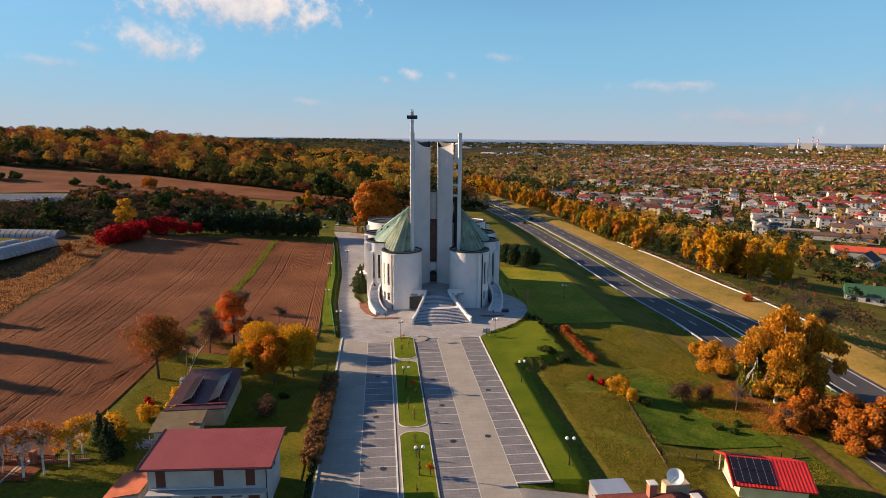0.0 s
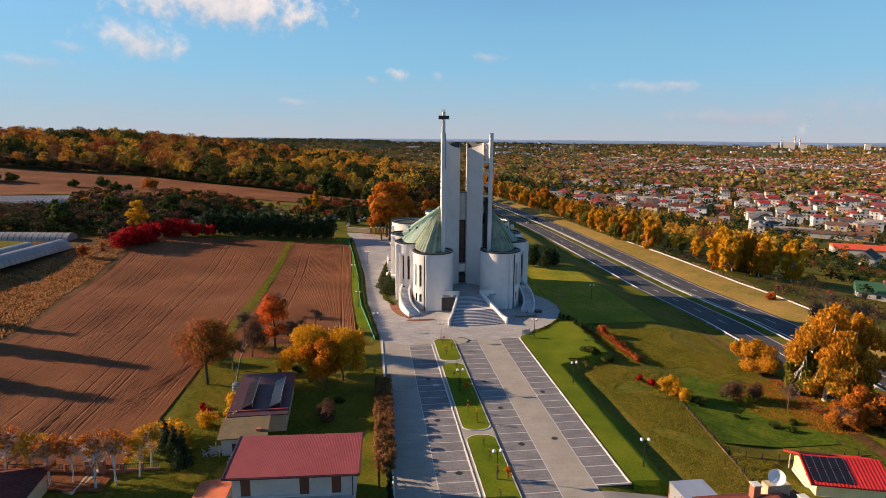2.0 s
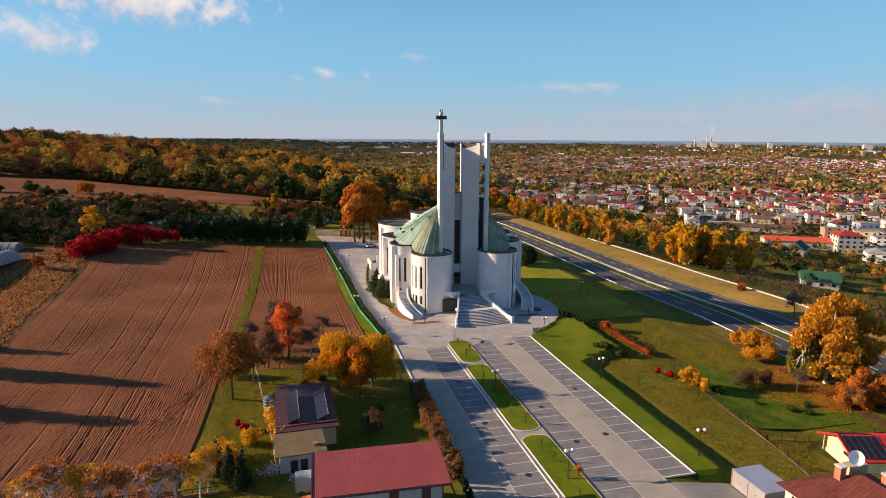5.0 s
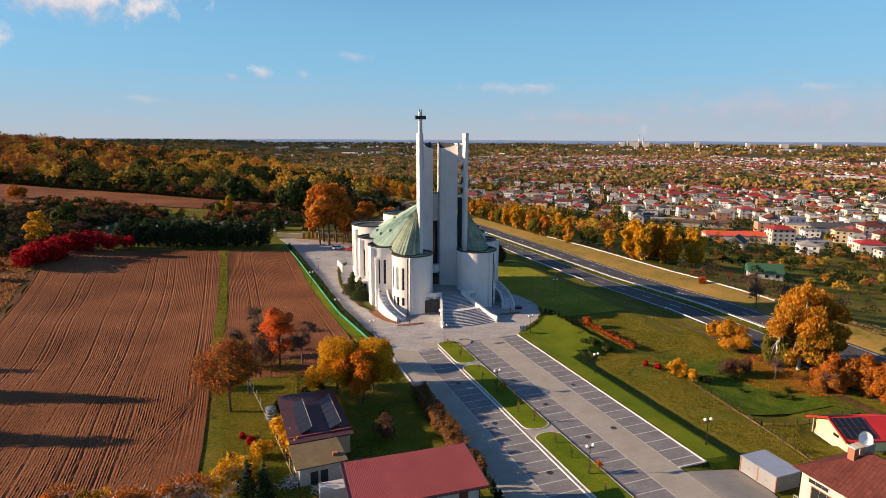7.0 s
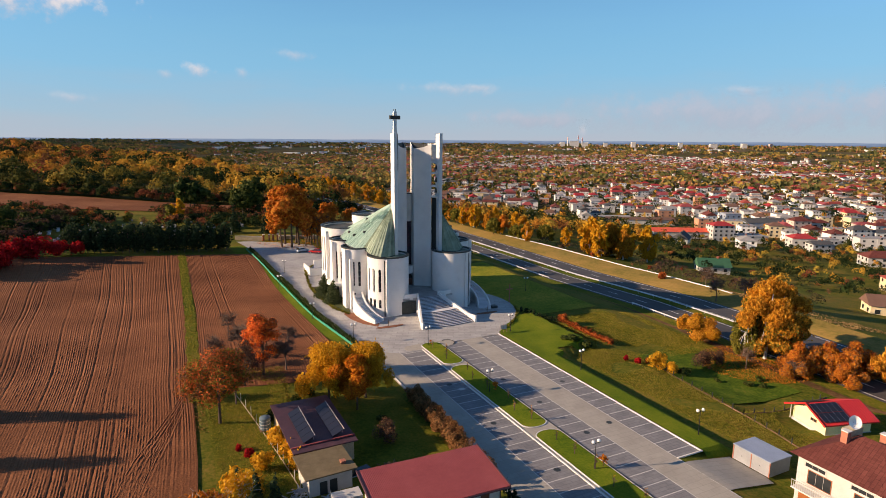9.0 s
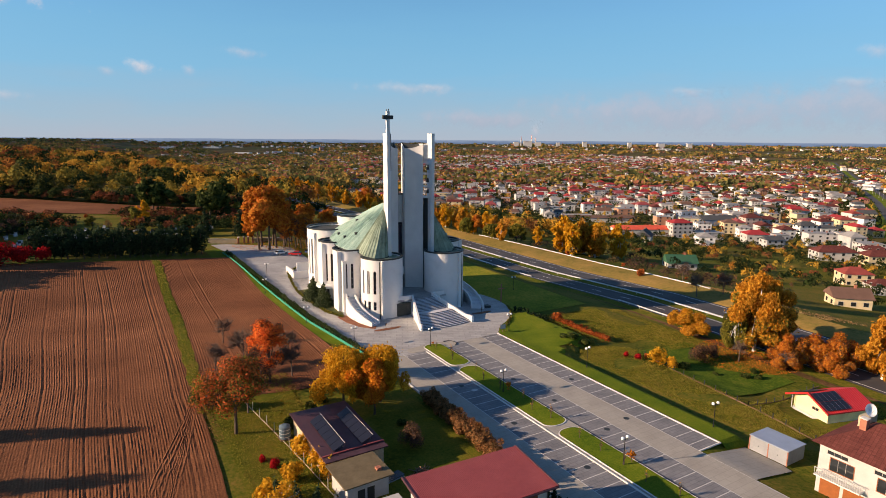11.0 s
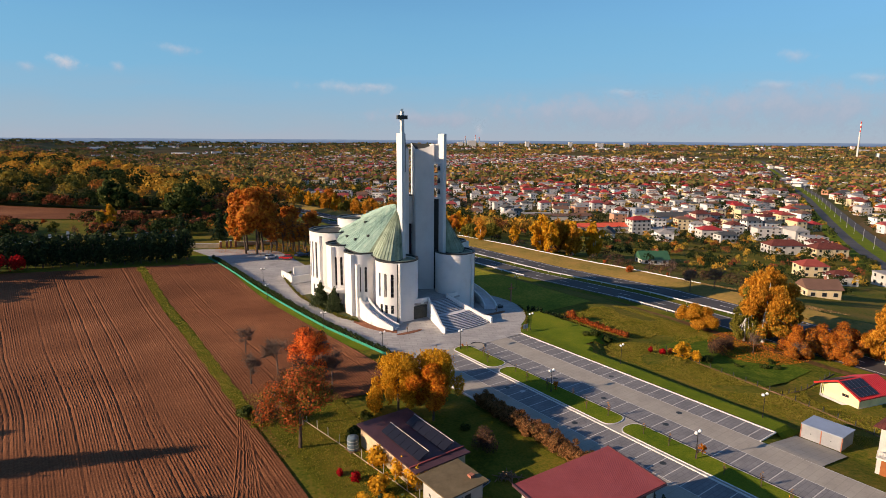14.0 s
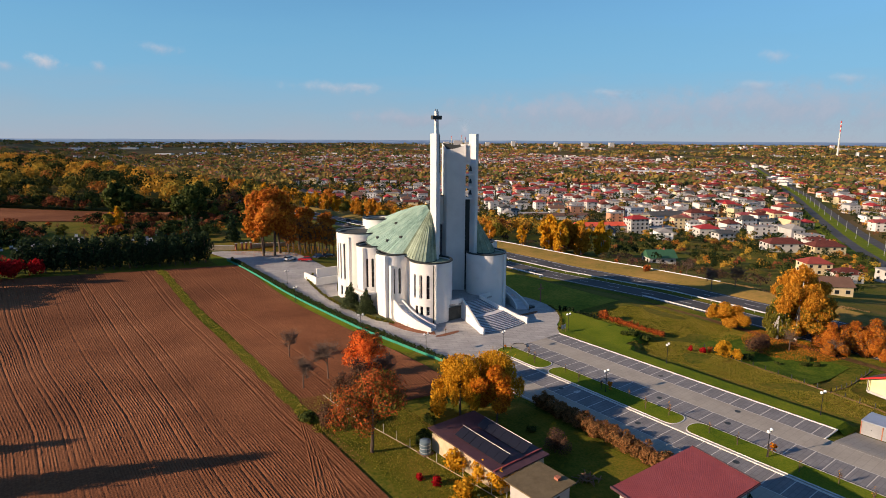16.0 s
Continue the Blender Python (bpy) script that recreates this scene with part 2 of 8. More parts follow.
M["leaf_olive"] = leaf_mat("olive yellow-green leaves", [(0.072, 0.072, 0.012), (0.16, 0.152, 0.024), (0.272, 0.224, 0.032)])
M["leaf_conifer"] = leaf_mat("dark conifer needles", [(0.010, 0.022, 0.010), (0.022, 0.042, 0.018), (0.04, 0.065, 0.025)])
M["leaf_hedge"] = leaf_mat("rust brown hedge leaves", [(0.10, 0.06, 0.022), (0.24, 0.115, 0.045), (0.36, 0.17, 0.065)])

# ---- building helpers ----
AX = radians(6.0)                 # the lot and the church stand turned by this
CA, SA = math.cos(AX), math.sin(AX)
U0 = 0.2                          # church axis


def xy(u, v):
    return (u * CA - v * SA, 126 + u * SA + v * CA)


def uv(x, y):
    return (x * CA + (y - 126) * SA, -x * SA + (y - 126) * CA)


LOCAL = Matrix.Translation((0, 126, 0)) @ Matrix.Rotation(AX, 4, "Z")


class Mesh:
    """Collects faces of one mesh."""
    def __init__(self):
        self.v, self.f = [], []

    def add(self, vs, fs):
        k = len(self.v)
        self.v += [tuple(p) for p in vs]
        self.f += [tuple(i + k for i in f) for f in fs]
        return self

    def box(self, x0, x1, y0, y1, z0, z1, m=None):
        vs = [(x, y, z) for z in (z0, z1) for x, y in ((x0, y0), (x1, y0), (x1, y1), (x0, y1))]
        if m is not None:
            vs = [m @ Vector(p) for p in vs]
        return self.add(vs, [(3, 2, 1, 0), (4, 5, 6, 7), (0, 1, 5, 4), (1, 2, 6, 5), (2, 3, 7, 6), (3, 0, 4, 7)])

    def prism(self, poly, z0, z1):
        """An upright prism on a polygon (counter-clockwise); z0, z1 numbers or a list per corner."""
        n = len(poly)
        a = z0 if isinstance(z0, (list, tuple)) else [z0] * n
        b = z1 if isinstance(z1, (list, tuple)) else [z1] * n
        vs = [(p[0], p[1], z) for p, z in zip(poly, a)] + [(p[0], p[1], z) for p, z in zip(poly, b)]
        return self.add(vs, [tuple(range(n))[::-1], tuple(range(n, 2 * n))] + [(i, (i + 1) % n, n + (i + 1) % n, n + i) for i in range(n)])

    def tube(self, p, q, r0, r1=None, n=8, cap=True):
        p, q = Vector(p), Vector(q)
        r1 = r0 if r1 is None else r1
        d = (q - p).normalized()
        a = d.orthogonal().normalized()
        b = d.cross(a)
        vs = [c + (a * math.cos(t) + b * math.sin(t)) * r for c, r in ((p, r0), (q, r1)) for t in [2 * math.pi * i / n for i in range(n)]]
        fs = [(i, (i + 1) % n, n + (i + 1) % n, n + i) for i in range(n)]
        if cap:
            fs += [tuple(range(n))[::-1], tuple(range(n, 2 * n))]
        return self.add(vs, fs)

    def ball(self, c, r, n=10, k=6, sz=1.0):
        vs, fs = [], []
        for j in range(k + 1):
            p = math.pi * j / k
            for i in range(n):
                t = 2 * math.pi * i / n
                vs.append((c[0] + r * math.sin(p) * math.cos(t), c[1] + r * math.sin(p) * math.sin(t), c[2] - r * sz * math.cos(p)))
        for j in range(k):
            for i in range(n):
                fs.append((j * n + i, j * n + (i + 1) % n, (j + 1) * n + (i + 1) % n, (j + 1) * n + i))
        return self.add(vs, fs)

    def loft(self, a, b, close=False):
        """Quads between two point rows of the same length."""
        n = len(a)
        return self.add(list(a) + list(b), [(i, (i + 1) % n, n + (i + 1) % n, n + i) for i in range(n if close else n - 1)])

    def wallpath(self, pts, thick, z0s, z1s):
        """A wall along a plan path, thick to its left, with its foot and top per point."""
        n = len(pts)
        off = []
        for i in range(n):
            a, b = Vector(pts[max(0, i - 1)]), Vector(pts[min(n - 1, i + 1)])
            d = (b - a).normalized()
            off.append((pts[i][0] - d.y * thick, pts[i][1] + d.x * thick))
        vs = []
        for i in range(n):
            vs += [(*pts[i], z0s[i]), (*off[i], z0s[i]), (*off[i], z1s[i]), (*pts[i], z1s[i])]
        fs = [(3, 2, 1, 0), tuple(4 * (n - 1) + j for j in range(4))]
        for i in range(n - 1):
            k = 4 * i
            fs += [(k, k + 4, k + 7, k + 3), (k + 1, k + 2, k + 6, k + 5), (k + 3, k + 7, k + 6, k + 2), (k, k + 1, k + 5, k + 4)]
        return self.add(vs, fs)

    def data(self, name, material, smooth=False):
        me = bpy.data.meshes.new(name)
        me.from_pydata(self.v, [], self.f)
        me.materials.append(material)
        if smooth:
            me.polygons.foreach_set("use_smooth", [True] * len(me.polygons))
        me.update()
        return me


def part(name, mesh, material, parent=None, label="", smooth=False, m=None):
    """Links a Mesh as one object under a thing or part."""
    me = mesh if isinstance(mesh, bpy.types.Mesh) else mesh.data(name, M[material] if isinstance(material, str) else material, smooth)
    ob = new(name, me)
    if m is not None:
        ob.matrix_basis = m
    ob.parent = parent
    if label:
        ob["label"] = label
    return ob


def thing(name, label, category, m=None, group="", kind=""):
    ob = new(name)
    ob.empty_display_size = 0.3
    if m is not None:
        ob.matrix_basis = m
    return tagged(ob, label, category, group, kind)


def sstep(a, b, x):
    t = np.clip((np.asarray(x, float) - a) / (b - a), 0, 1)
    return t * t * (3 - 2 * t)


# the highway's near guard rail: plan line and height along y
RY = [-400, 40, 80, 111, 135, 178, 250, 310, 400, 520, 650, 900, 1400]
RX = [75, 61, 59.3, 58.3, 57.2, 54.2, 49.0, 42.5, 29.0, 6.0, -24, -100, -300]
RZ = [-3.5, -3.4, -3.2, -3.0, -3.2, -5.2, -6.3, -6.6, -7.0, -7.6, -8.2, -9.0, -10]


def rail_x(y):
    return np.interp(y, RY, RX)


def rail_z(y):
    return np.interp(y, RY, RZ)


def height(x, y):
    """The lie of the land."""
    x, y = np.asarray(x, float), np.asarray(y, float)
    u, v = x * CA + (y - 126) * SA, -x * SA + (y - 126) * CA
    q = x - rail_x(y)
    zr = rail_z(y)
    crest = np.interp(v, [-25, -19], [11.2, 22.4])
    right = -0.15 * sstep(7.6, 11, u) - 1.25 * sstep(crest, crest + 1.9, u) - 1.7 * sstep(22, 36, u) * (1 - sstep(-45, 5, v))
    apart = -1.42 * np.clip((u - 2.9) / 8.4, 0, 1) - 0.3 * sstep(14, 36, u)
    k = sstep(-63.4, -62.4, v)
    right = right * k + apart * (1 - k)
    near = right * (1 - sstep(-16, -2, q)) + zr * sstep(-16, -2, q)
    left = 0.03 * np.clip(-26 - u, 0, 70) + 3.2 * sstep(42, 95, v) * (1 - sstep(-12, 14, u))
    hill = 24 * np.exp(-((x + 440) / 220) ** 2 - ((y - 540) / 300) ** 2)
    hill = hill + 10 * np.exp(-((x + 300) / 130) ** 2 - ((y - 680) / 140) ** 2)
    z = near + left + hill * (1 - sstep(-120, -30, x) * (1 - sstep(250, 420, y)))
    far = zr - 30 * np.maximum(1 - np.exp(-np.clip(q - 33, 0, None) / 150), sstep(950, 1600, np.hypot(x, y))) + 0.5 * sstep(22, 33, q) * (1 - sstep(33, 60, q))
    d = np.hypot(x, y)
    z = z - 30 * sstep(950, 1600, d)
    z = np.where(q > 0, far, z)
    return z + 44 * sstep(1700, 4900, d) - 0.35 * sstep(-1.5, 0.5, q) * (1 - sstep(20, 22.5, q))


def hz(x, y):
    return float(height(x, y))

# ---- ground ----
def grid_sheet(name, xs, ys, zf, material):
    X, Y = np.meshgrid(xs, ys)
    Z = zf(X, Y)
    nx, ny = len(xs), len(ys)
    vs = np.stack([X.ravel(), Y.ravel(), Z.ravel()], 1)
    i = np.arange((ny - 1) * nx).reshape(ny - 1, nx)[:, :-1].ravel()
    fs = np.stack([i, i + 1, i + nx + 1, i + nx], 1)
    me = bpy.data.meshes.new(name)
    me.from_pydata(vs.tolist(), [], fs.tolist())
    me.materials.append(M[material] if isinstance(material, str) else material)
    me.polygons.foreach_set("use_smooth", [True] * len(me.polygons))
    return new(name, me)


def spaced(lo, a, b, hi, step, grow=1.16):
    mid = list(np.arange(a, b + 0.01, step))
    up, s = [], step
    p = b
    while p < hi:
        s *= grow; p += s; up.append(min(p, hi))
    dn, s, p = [], step, a
    while p > lo:
        s *= grow; p -= s; dn.append(max(p, lo))
    return np.array(dn[::-1] + mid + up)


def ground_mat():
    """Grass near the place, patchwork of fields and woods farther off."""
    m = mat("open land", [(0.2, (0.035, 0.055, 0.007)), (0.4, (0.09, 0.105, 0.012)), (0.58, (0.155, 0.125, 0.02)), (0.8, (0.24, 0.145, 0.038))], 0.95, 0.05, fine=1.7, grain=1.15, bump=1.0, bump_scale=2.5, spec=0.05)
    n, l = m.node_tree.nodes, m.node_tree.links
    tc = n["Texture Coordinate"]
    vor = n.new("ShaderNodeTexVoronoi"); vor.inputs["Scale"].default_value = 0.008
    l.new(tc.outputs["Object"], vor.inputs["Vector"])
    ramp = n.new("ShaderNodeValToRGB")
    e = ramp.color_ramp.elements
    for _ in range(3):
        e.new(0.5)
    for q, (p, c) in zip(e, [(0.0, (0.05, 0.045, 0.02)), (0.3, (0.11, 0.075, 0.03)), (0.5, (0.055, 0.06, 0.02)), (0.7, (0.13, 0.09, 0.045)), (1.0, (0.06, 0.075, 0.02))]):
        q.position, q.color = p, (*c, 1)
    sep = n.new("ShaderNodeSeparateColor")
    l.new(vor.outputs["Color"], sep.inputs[0]); l.new(sep.outputs[0], ramp.inputs[0])
    ln = n.new("ShaderNodeVectorMath"); ln.operation = "LENGTH"
    l.new(tc.outputs["Object"], ln.inputs[0])
    mr = n.new("ShaderNodeMapRange")
    mr.inputs[1].default_value, mr.inputs[2].default_value = 330, 620
    l.new(ln.outputs["Value"], mr.inputs[0])
    mx = n.new("ShaderNodeMix"); mx.data_type = "RGBA"
    l.new(mr.outputs[0], mx.inputs[0]); l.new(n["Color Ramp"].outputs[0], mx.inputs[6]); l.new(ramp.outputs[0], mx.inputs[7])
    l.new(mx.outputs[2], n["Principled BSDF"].inputs["Base Color"])
    return m


ground = grid_sheet("ground", spaced(-4900, -140, 150, 4900, 1.25), spaced(-900, 20, 330, 4950, 2.0), lambda X, Y: height(X, Y) - 0.06, ground_mat())
tagged(ground, "autumn grassland falling away towards the town", "ground", kind="structure")


def flat(name, poly, z, material, label, category, kind="structure", thick=0.12):
    """A flat paved or grassed area on a polygon of the lot's own plan."""
    me = Mesh().prism([xy(*p) for p in poly], z - thick, z)
    ob = part(name, me, material)
    return tagged(ob, label, category, kind=kind)


def arc(cu, cv, r, a0, a1, n=24, rv=None):
    return [(cu + r * math.cos(radians(a)), cv + (rv or r) * math.sin(radians(a))) for a in np.linspace(a0, a1, n)]


V1 = -95.0
# drives and stalls of the car park
flat("road_lot_west", [(-21.2, V1), (-16.1, V1), (-16.1, -12), (-16.1, -8), (-21.8, -8)], 0.0, "drive", "pale paver drive along the car park", "drive")
flat("road_lot_east", [(-1.9, V1), (2.8, V1), (2.8, -10), (-1.9, -10)], 0.0, "drive", "pale paver drive between the parking rows", "drive")
ap = [(-16.1, -12), (-11.3, -12), (-6.4, -12), (-6.4, -10.3), (-1.9, -10), (7.4, -10), (9.0, -8.5)] + arc(2.0, 13, 20.5, -62, 35, 22) + [(17, 34), (14, 38), (-16, 38)]
ap += [(-27.2, 38), (-26.8, 30), (-25.6, 18), (-23.6, 4), (-21.9, -8)]
flat("pavement_apron", ap, 0.004, "apron", "pale granite sett apron round the church", "pavement")
for (a, b, nm) in ((-16.1, -11.3, "west"), (-6.4, -1.9, "middle"), (2.8, 7.2, "east")):
    flat("road_stalls_" + nm, [(a, V1 if nm != "east" else -62.5), (b, V1 if nm != "east" else -62.5), (b, -12 if nm == "west" else -10.2), (a, -12 if nm == "west" else -10.2)], 0.0, "stall", "row of dark grey paver parking stalls", "parking")
flat("pavement_island", [(-11.3, V1), (-6.4, V1), (-6.4, -12), (-11.3, -12)], 0.06, "drive", "pale concrete strip round the planted islands", "pavement")
yard = Mesh()
YV = np.linspace(-70.4, -63.6, 6)
YU = np.linspace(2.8, 11.4, 10)
yrow = [[(*xy(u if v > -70 else min(u, 11.0), v), -1.42 * min(1.0, max(0.0, (u - 2.9) / 8.4)) + (0.1 if u > 3.2 else 0.012)) for u in YU] for v in YV]
for a, b in zip(yrow, yrow[1:]):
    yard.loft(a, b)
tagged(part("pavement_yard", yard, "drive", smooth=True), "pale concrete yard before the garages", "yard", kind="structure")

# ---- church ----
church = thing("church", "white modern church with curved bays, copper roof, twin towers", "church", LOCAL.copy())


def ax(p):
    """Mirrors a point of the western half to the eastern half."""
    return (2 * U0 - p[0], *p[1:])


def drum(cu, cv, r, z1, windows, side, z0=0.0, a_from=0, a_to=360, roof="roof_dark"):
    """A round bay: wall with arched openings cut through, coping, sunken roof and glass. windows: (angle, half width, foot, head, arched)."""
    n = 96
    th = 0.4
    def hole(a):
        out = []
        for (w, hw, f, h, arched) in windows:
            d = (a - w + 180) % 360 - 180
            half = math.degrees(hw / r)
            if abs(d) < half:
                top = h + (hw * math.sqrt(max(0, 1 - (d / half) ** 2)) if arched else 0)
                out.append((f, top))
        return sorted(out)
    # edges of the columns: regular, with finer ones at the windows
    cuts = set(np.round(np.linspace(0, 360, n + 1)[:-1], 3))
    for (w, hw, f, h, arched) in windows:
        half = math.degrees(hw / r)
        cuts = {c for c in cuts if abs((c - w + 180) % 360 - 180) > half + 0.4}
        cuts |= {round((w + half * k) % 360, 3) for k in (-1, -0.75, -0.4, 0, 0.4, 0.75, 1)}
    cuts = sorted(cuts)
    wall = Mesh()
    def pt(a, rad, z):
        return (cu + rad * math.cos(radians(a)), cv + rad * math.sin(radians(a)), z)
    cols = []
    for i, a in enumerate(cuts):
        b = cuts[(i + 1) % len(cuts)]
        b = b + 360 if b < a else b
        cols.append((a, b, hole((a + b) / 2)))
    for i, (a, b, hs) in enumerate(cols):
        z = z0
        for (f, h) in hs + [(z1, z1)]:
            if f > z + 1e-4:
                wall.add([pt(a, r, z), pt(b, r, z), pt(b, r, f), pt(a, r, f)], [(0, 1, 2, 3)])
            if h > f:
                wall.add([pt(a, r, f), pt(b, r, f), pt(b, r - th, f), pt(a, r - th, f)], [(0, 1, 2, 3)])
                wall.add([pt(a, r, h), pt(b, r, h), pt(b, r - th, h), pt(a, r - th, h)], [(3, 2, 1, 0)])
            z = h
        nxt = cols[(i + 1) % len(cols)][2]
        for k in range(max(len(hs), len(nxt))):
            A = hs[k] if k < len(hs) else None
            B = nxt[k] if k < len(nxt) else None
            if A and B:
                lo, hi = min(A[1], B[1]), max(A[1], B[1])
            else:
                lo, hi = (A or B)
            if hi > lo + 1e-4:
                wall.add([pt(b, r, lo), pt(b, r - th, lo), pt(b, r - th, hi), pt(b, r, hi)], [(0, 1, 2, 3)])
    ring = [2 * math.pi * i / 64 for i in range(64)]
    def circ(rad, z):
        return [(cu + rad * math.cos(t), cv + rad * math.sin(t), z) for t in ring]
    wall.loft(circ(r, z1), circ(r - 0.35, z1), True)
    wall.loft(circ(r - 0.35, z1), circ(r - 0.35, z1 - 0.8), True)
    bay = part("bay_wall", wall, "plaster", church)
    cop = Mesh()
    cop.loft(circ(r + 0.11, z1 - 0.2), circ(r + 0.11, z1 + 0.08), True).loft(circ(r + 0.11, z1 + 0.08), circ(r - 0.46, z1 + 0.08), True).loft(circ(r - 0.46, z1 + 0.08), circ(r - 0.46, z1 - 0.2), True)
    part("coping", cop, "flashing", bay, "black metal coping")
    top = Mesh().add(circ(r - 0.3, z1 - 0.55), [tuple(range(64))])
    part("bay_roof", top, roof, bay, "sunken dark felt roof")
    for (w, hw, f, h, arched) in windows:
        g = Mesh()
        half = math.degrees(hw / r)
        ang = np.linspace(w - half, w + half, 9)
        g.loft([pt(a, r - 0.3, f) for a in ang], [pt(a, r - 0.3, h + (hw * math.sqrt(max(0, 1 - ((a - w) / half) ** 2)) if arched else 0)) for a in ang])
        win = part("window", g, "glass", bay, "tall narrow dark arched window" if arched else "")
        for z in np.arange(f + 0.9, h, 1.5):
            part("glazing_bar", Mesh().loft([pt(a, r - 0.27, z) for a in ang], [pt(a, r - 0.27, z + 0.07) for a in ang]), "sheet_grey", win)
    return bay


def tall(angles, f, h, hw=0.33):
    return [(a, hw, f, h, True) for a in angles]


def low(angles, f=0.9, h=2.9, hw=0.42):
    return [(a, hw, f, h, False) for a in angles]


def mirror_angle(ws):
    return [((180 - w[0]) % 360, *w[1:]) for w in ws]


BAYS = [
    (-8.2, 16.0, 4.9, 13.9, tall([186, 206, 226], 5.7, 10.8, 0.34) + low([193, 209, 226], 1.9, 3.9, 0.36)),
    (-13.0, 24.3, 4.0, 14.9, tall([214, 236, 257], 5.6, 11.4, 0.32) + low([214, 238], 1.0, 3.9, 0.36)),
    (-13.9, 32.8, 3.8, 15.6, tall([199, 220, 241], 5.6, 12.4, 0.31)),
    (-10.6, 44.0, 6.4, 17.4, tall([172, 185, 198, 211], 5.2, 14.3, 0.34) + low([186, 204], 1.0, 3.4)),
    (-2.4, 48.6, 4.4, 19.6, []),
]
for (cu, cv, r, z1, ws) in BAYS:
    cap = "copper_old" if cv < 20 else "roof_dark"
    drum(cu, cv, r, z1, ws, -1, roof=cap)
    if cv < 47:
        drum(2 * U0 - cu, cv, r, z1, mirror_angle(ws), 1, roof=cap)

# flat pilasters between the bays, rain pipes
for s in (-1, 1):
    def S(p):
        return p if s < 0 else ax(p)
    for (u, v, w, d, z1) in ((-16.6, 22.2, 0.9, 1.0, 14.6), (-15.8, 21.0, 0.8, 0.8, 12.4), (-17.4, 31.0, 0.9, 0.9, 15.2), (-16.9, 38.9, 0.8, 0.9, 16.6), (-10.0, 11.35, 0.8, 0.7, 13.6)):
        p = S((u, v))
        part("pilaster", Mesh().box(p[0] - w / 2, p[0] + w / 2, v - d / 2, v + d / 2, 0, z1), "plaster", church)
    p = S((-10.75, 11.75))
    part("rain_pipe", Mesh().tube((p[0], p[1] - 0.25, 0), (p[0], p[1] - 0.25, 13.4), 0.13), "flashing", church, "black rain pipe")
    # core wall behind the bays
    core = [S(q) for q in ((-5.4, 20.6), (-11.5, 20), (-15, 28), (-15.5, 36), (-12.5, 46), (-6, 52), (0.2, 52), (0.2, 26.5))]
    part("core_wall", Mesh().prism(core if s > 0 else core[::-1], 0, 13.6), "plaster", church)

# copper roof, a tent of ruled strips from the ridge down to the bays
LOW = [(-5.8, 17.9, 13.9), (-6.4, 16.2, 13.5), (-8.2, 15.0, 13.45), (-10.4, 15.4, 13.5), (-12.2, 17.4, 13.9), (-12.4, 20.6, 14.5), (-14.6, 23.8, 14.7), (-15.1, 27.6, 15.0), (-14.7, 31.0, 15.3), (-14.3, 35.0, 15.7), (-11.9, 38.2, 16.5), (-10.2, 42.0, 16.8), (-7.2, 46.0, 17.0), (-3.4, 49.0, 17.2), (0.2, 50.5, 17.3)]
TOP = [(-5.9, 18.4, 23.6), (-5.9, 18.6, 23.9), (-5.9, 18.9, 24.1), (-5.9, 19.2, 24.3), (-5.9, 19.5, 24.4), (-5.8, 19.9, 24.5), (-5.6, 20.2, 24.5), (-5.4, 20.8, 24.6), (-4.8, 21.8, 24.8), (-3.9, 23.4, 25.0), (-2.8, 25.6, 25.0), (-1.6, 28.5, 24.8), (-0.7, 33.0, 24.0), (-0.1, 41.0, 22.0), (0.2, 49.0, 19.6)]


def polyline(pts, k):
    P = [Vector(p) for p in pts]
    L = [0.0]
    for a, b in zip(P, P[1:]):
        L.append(L[-1] + (b - a).length)
    t = np.linspace(0, L[-1], k)
    return [Vector([float(np.interp(x, L, [p[i] for p in P])) for i in range(3)]) for x in t]


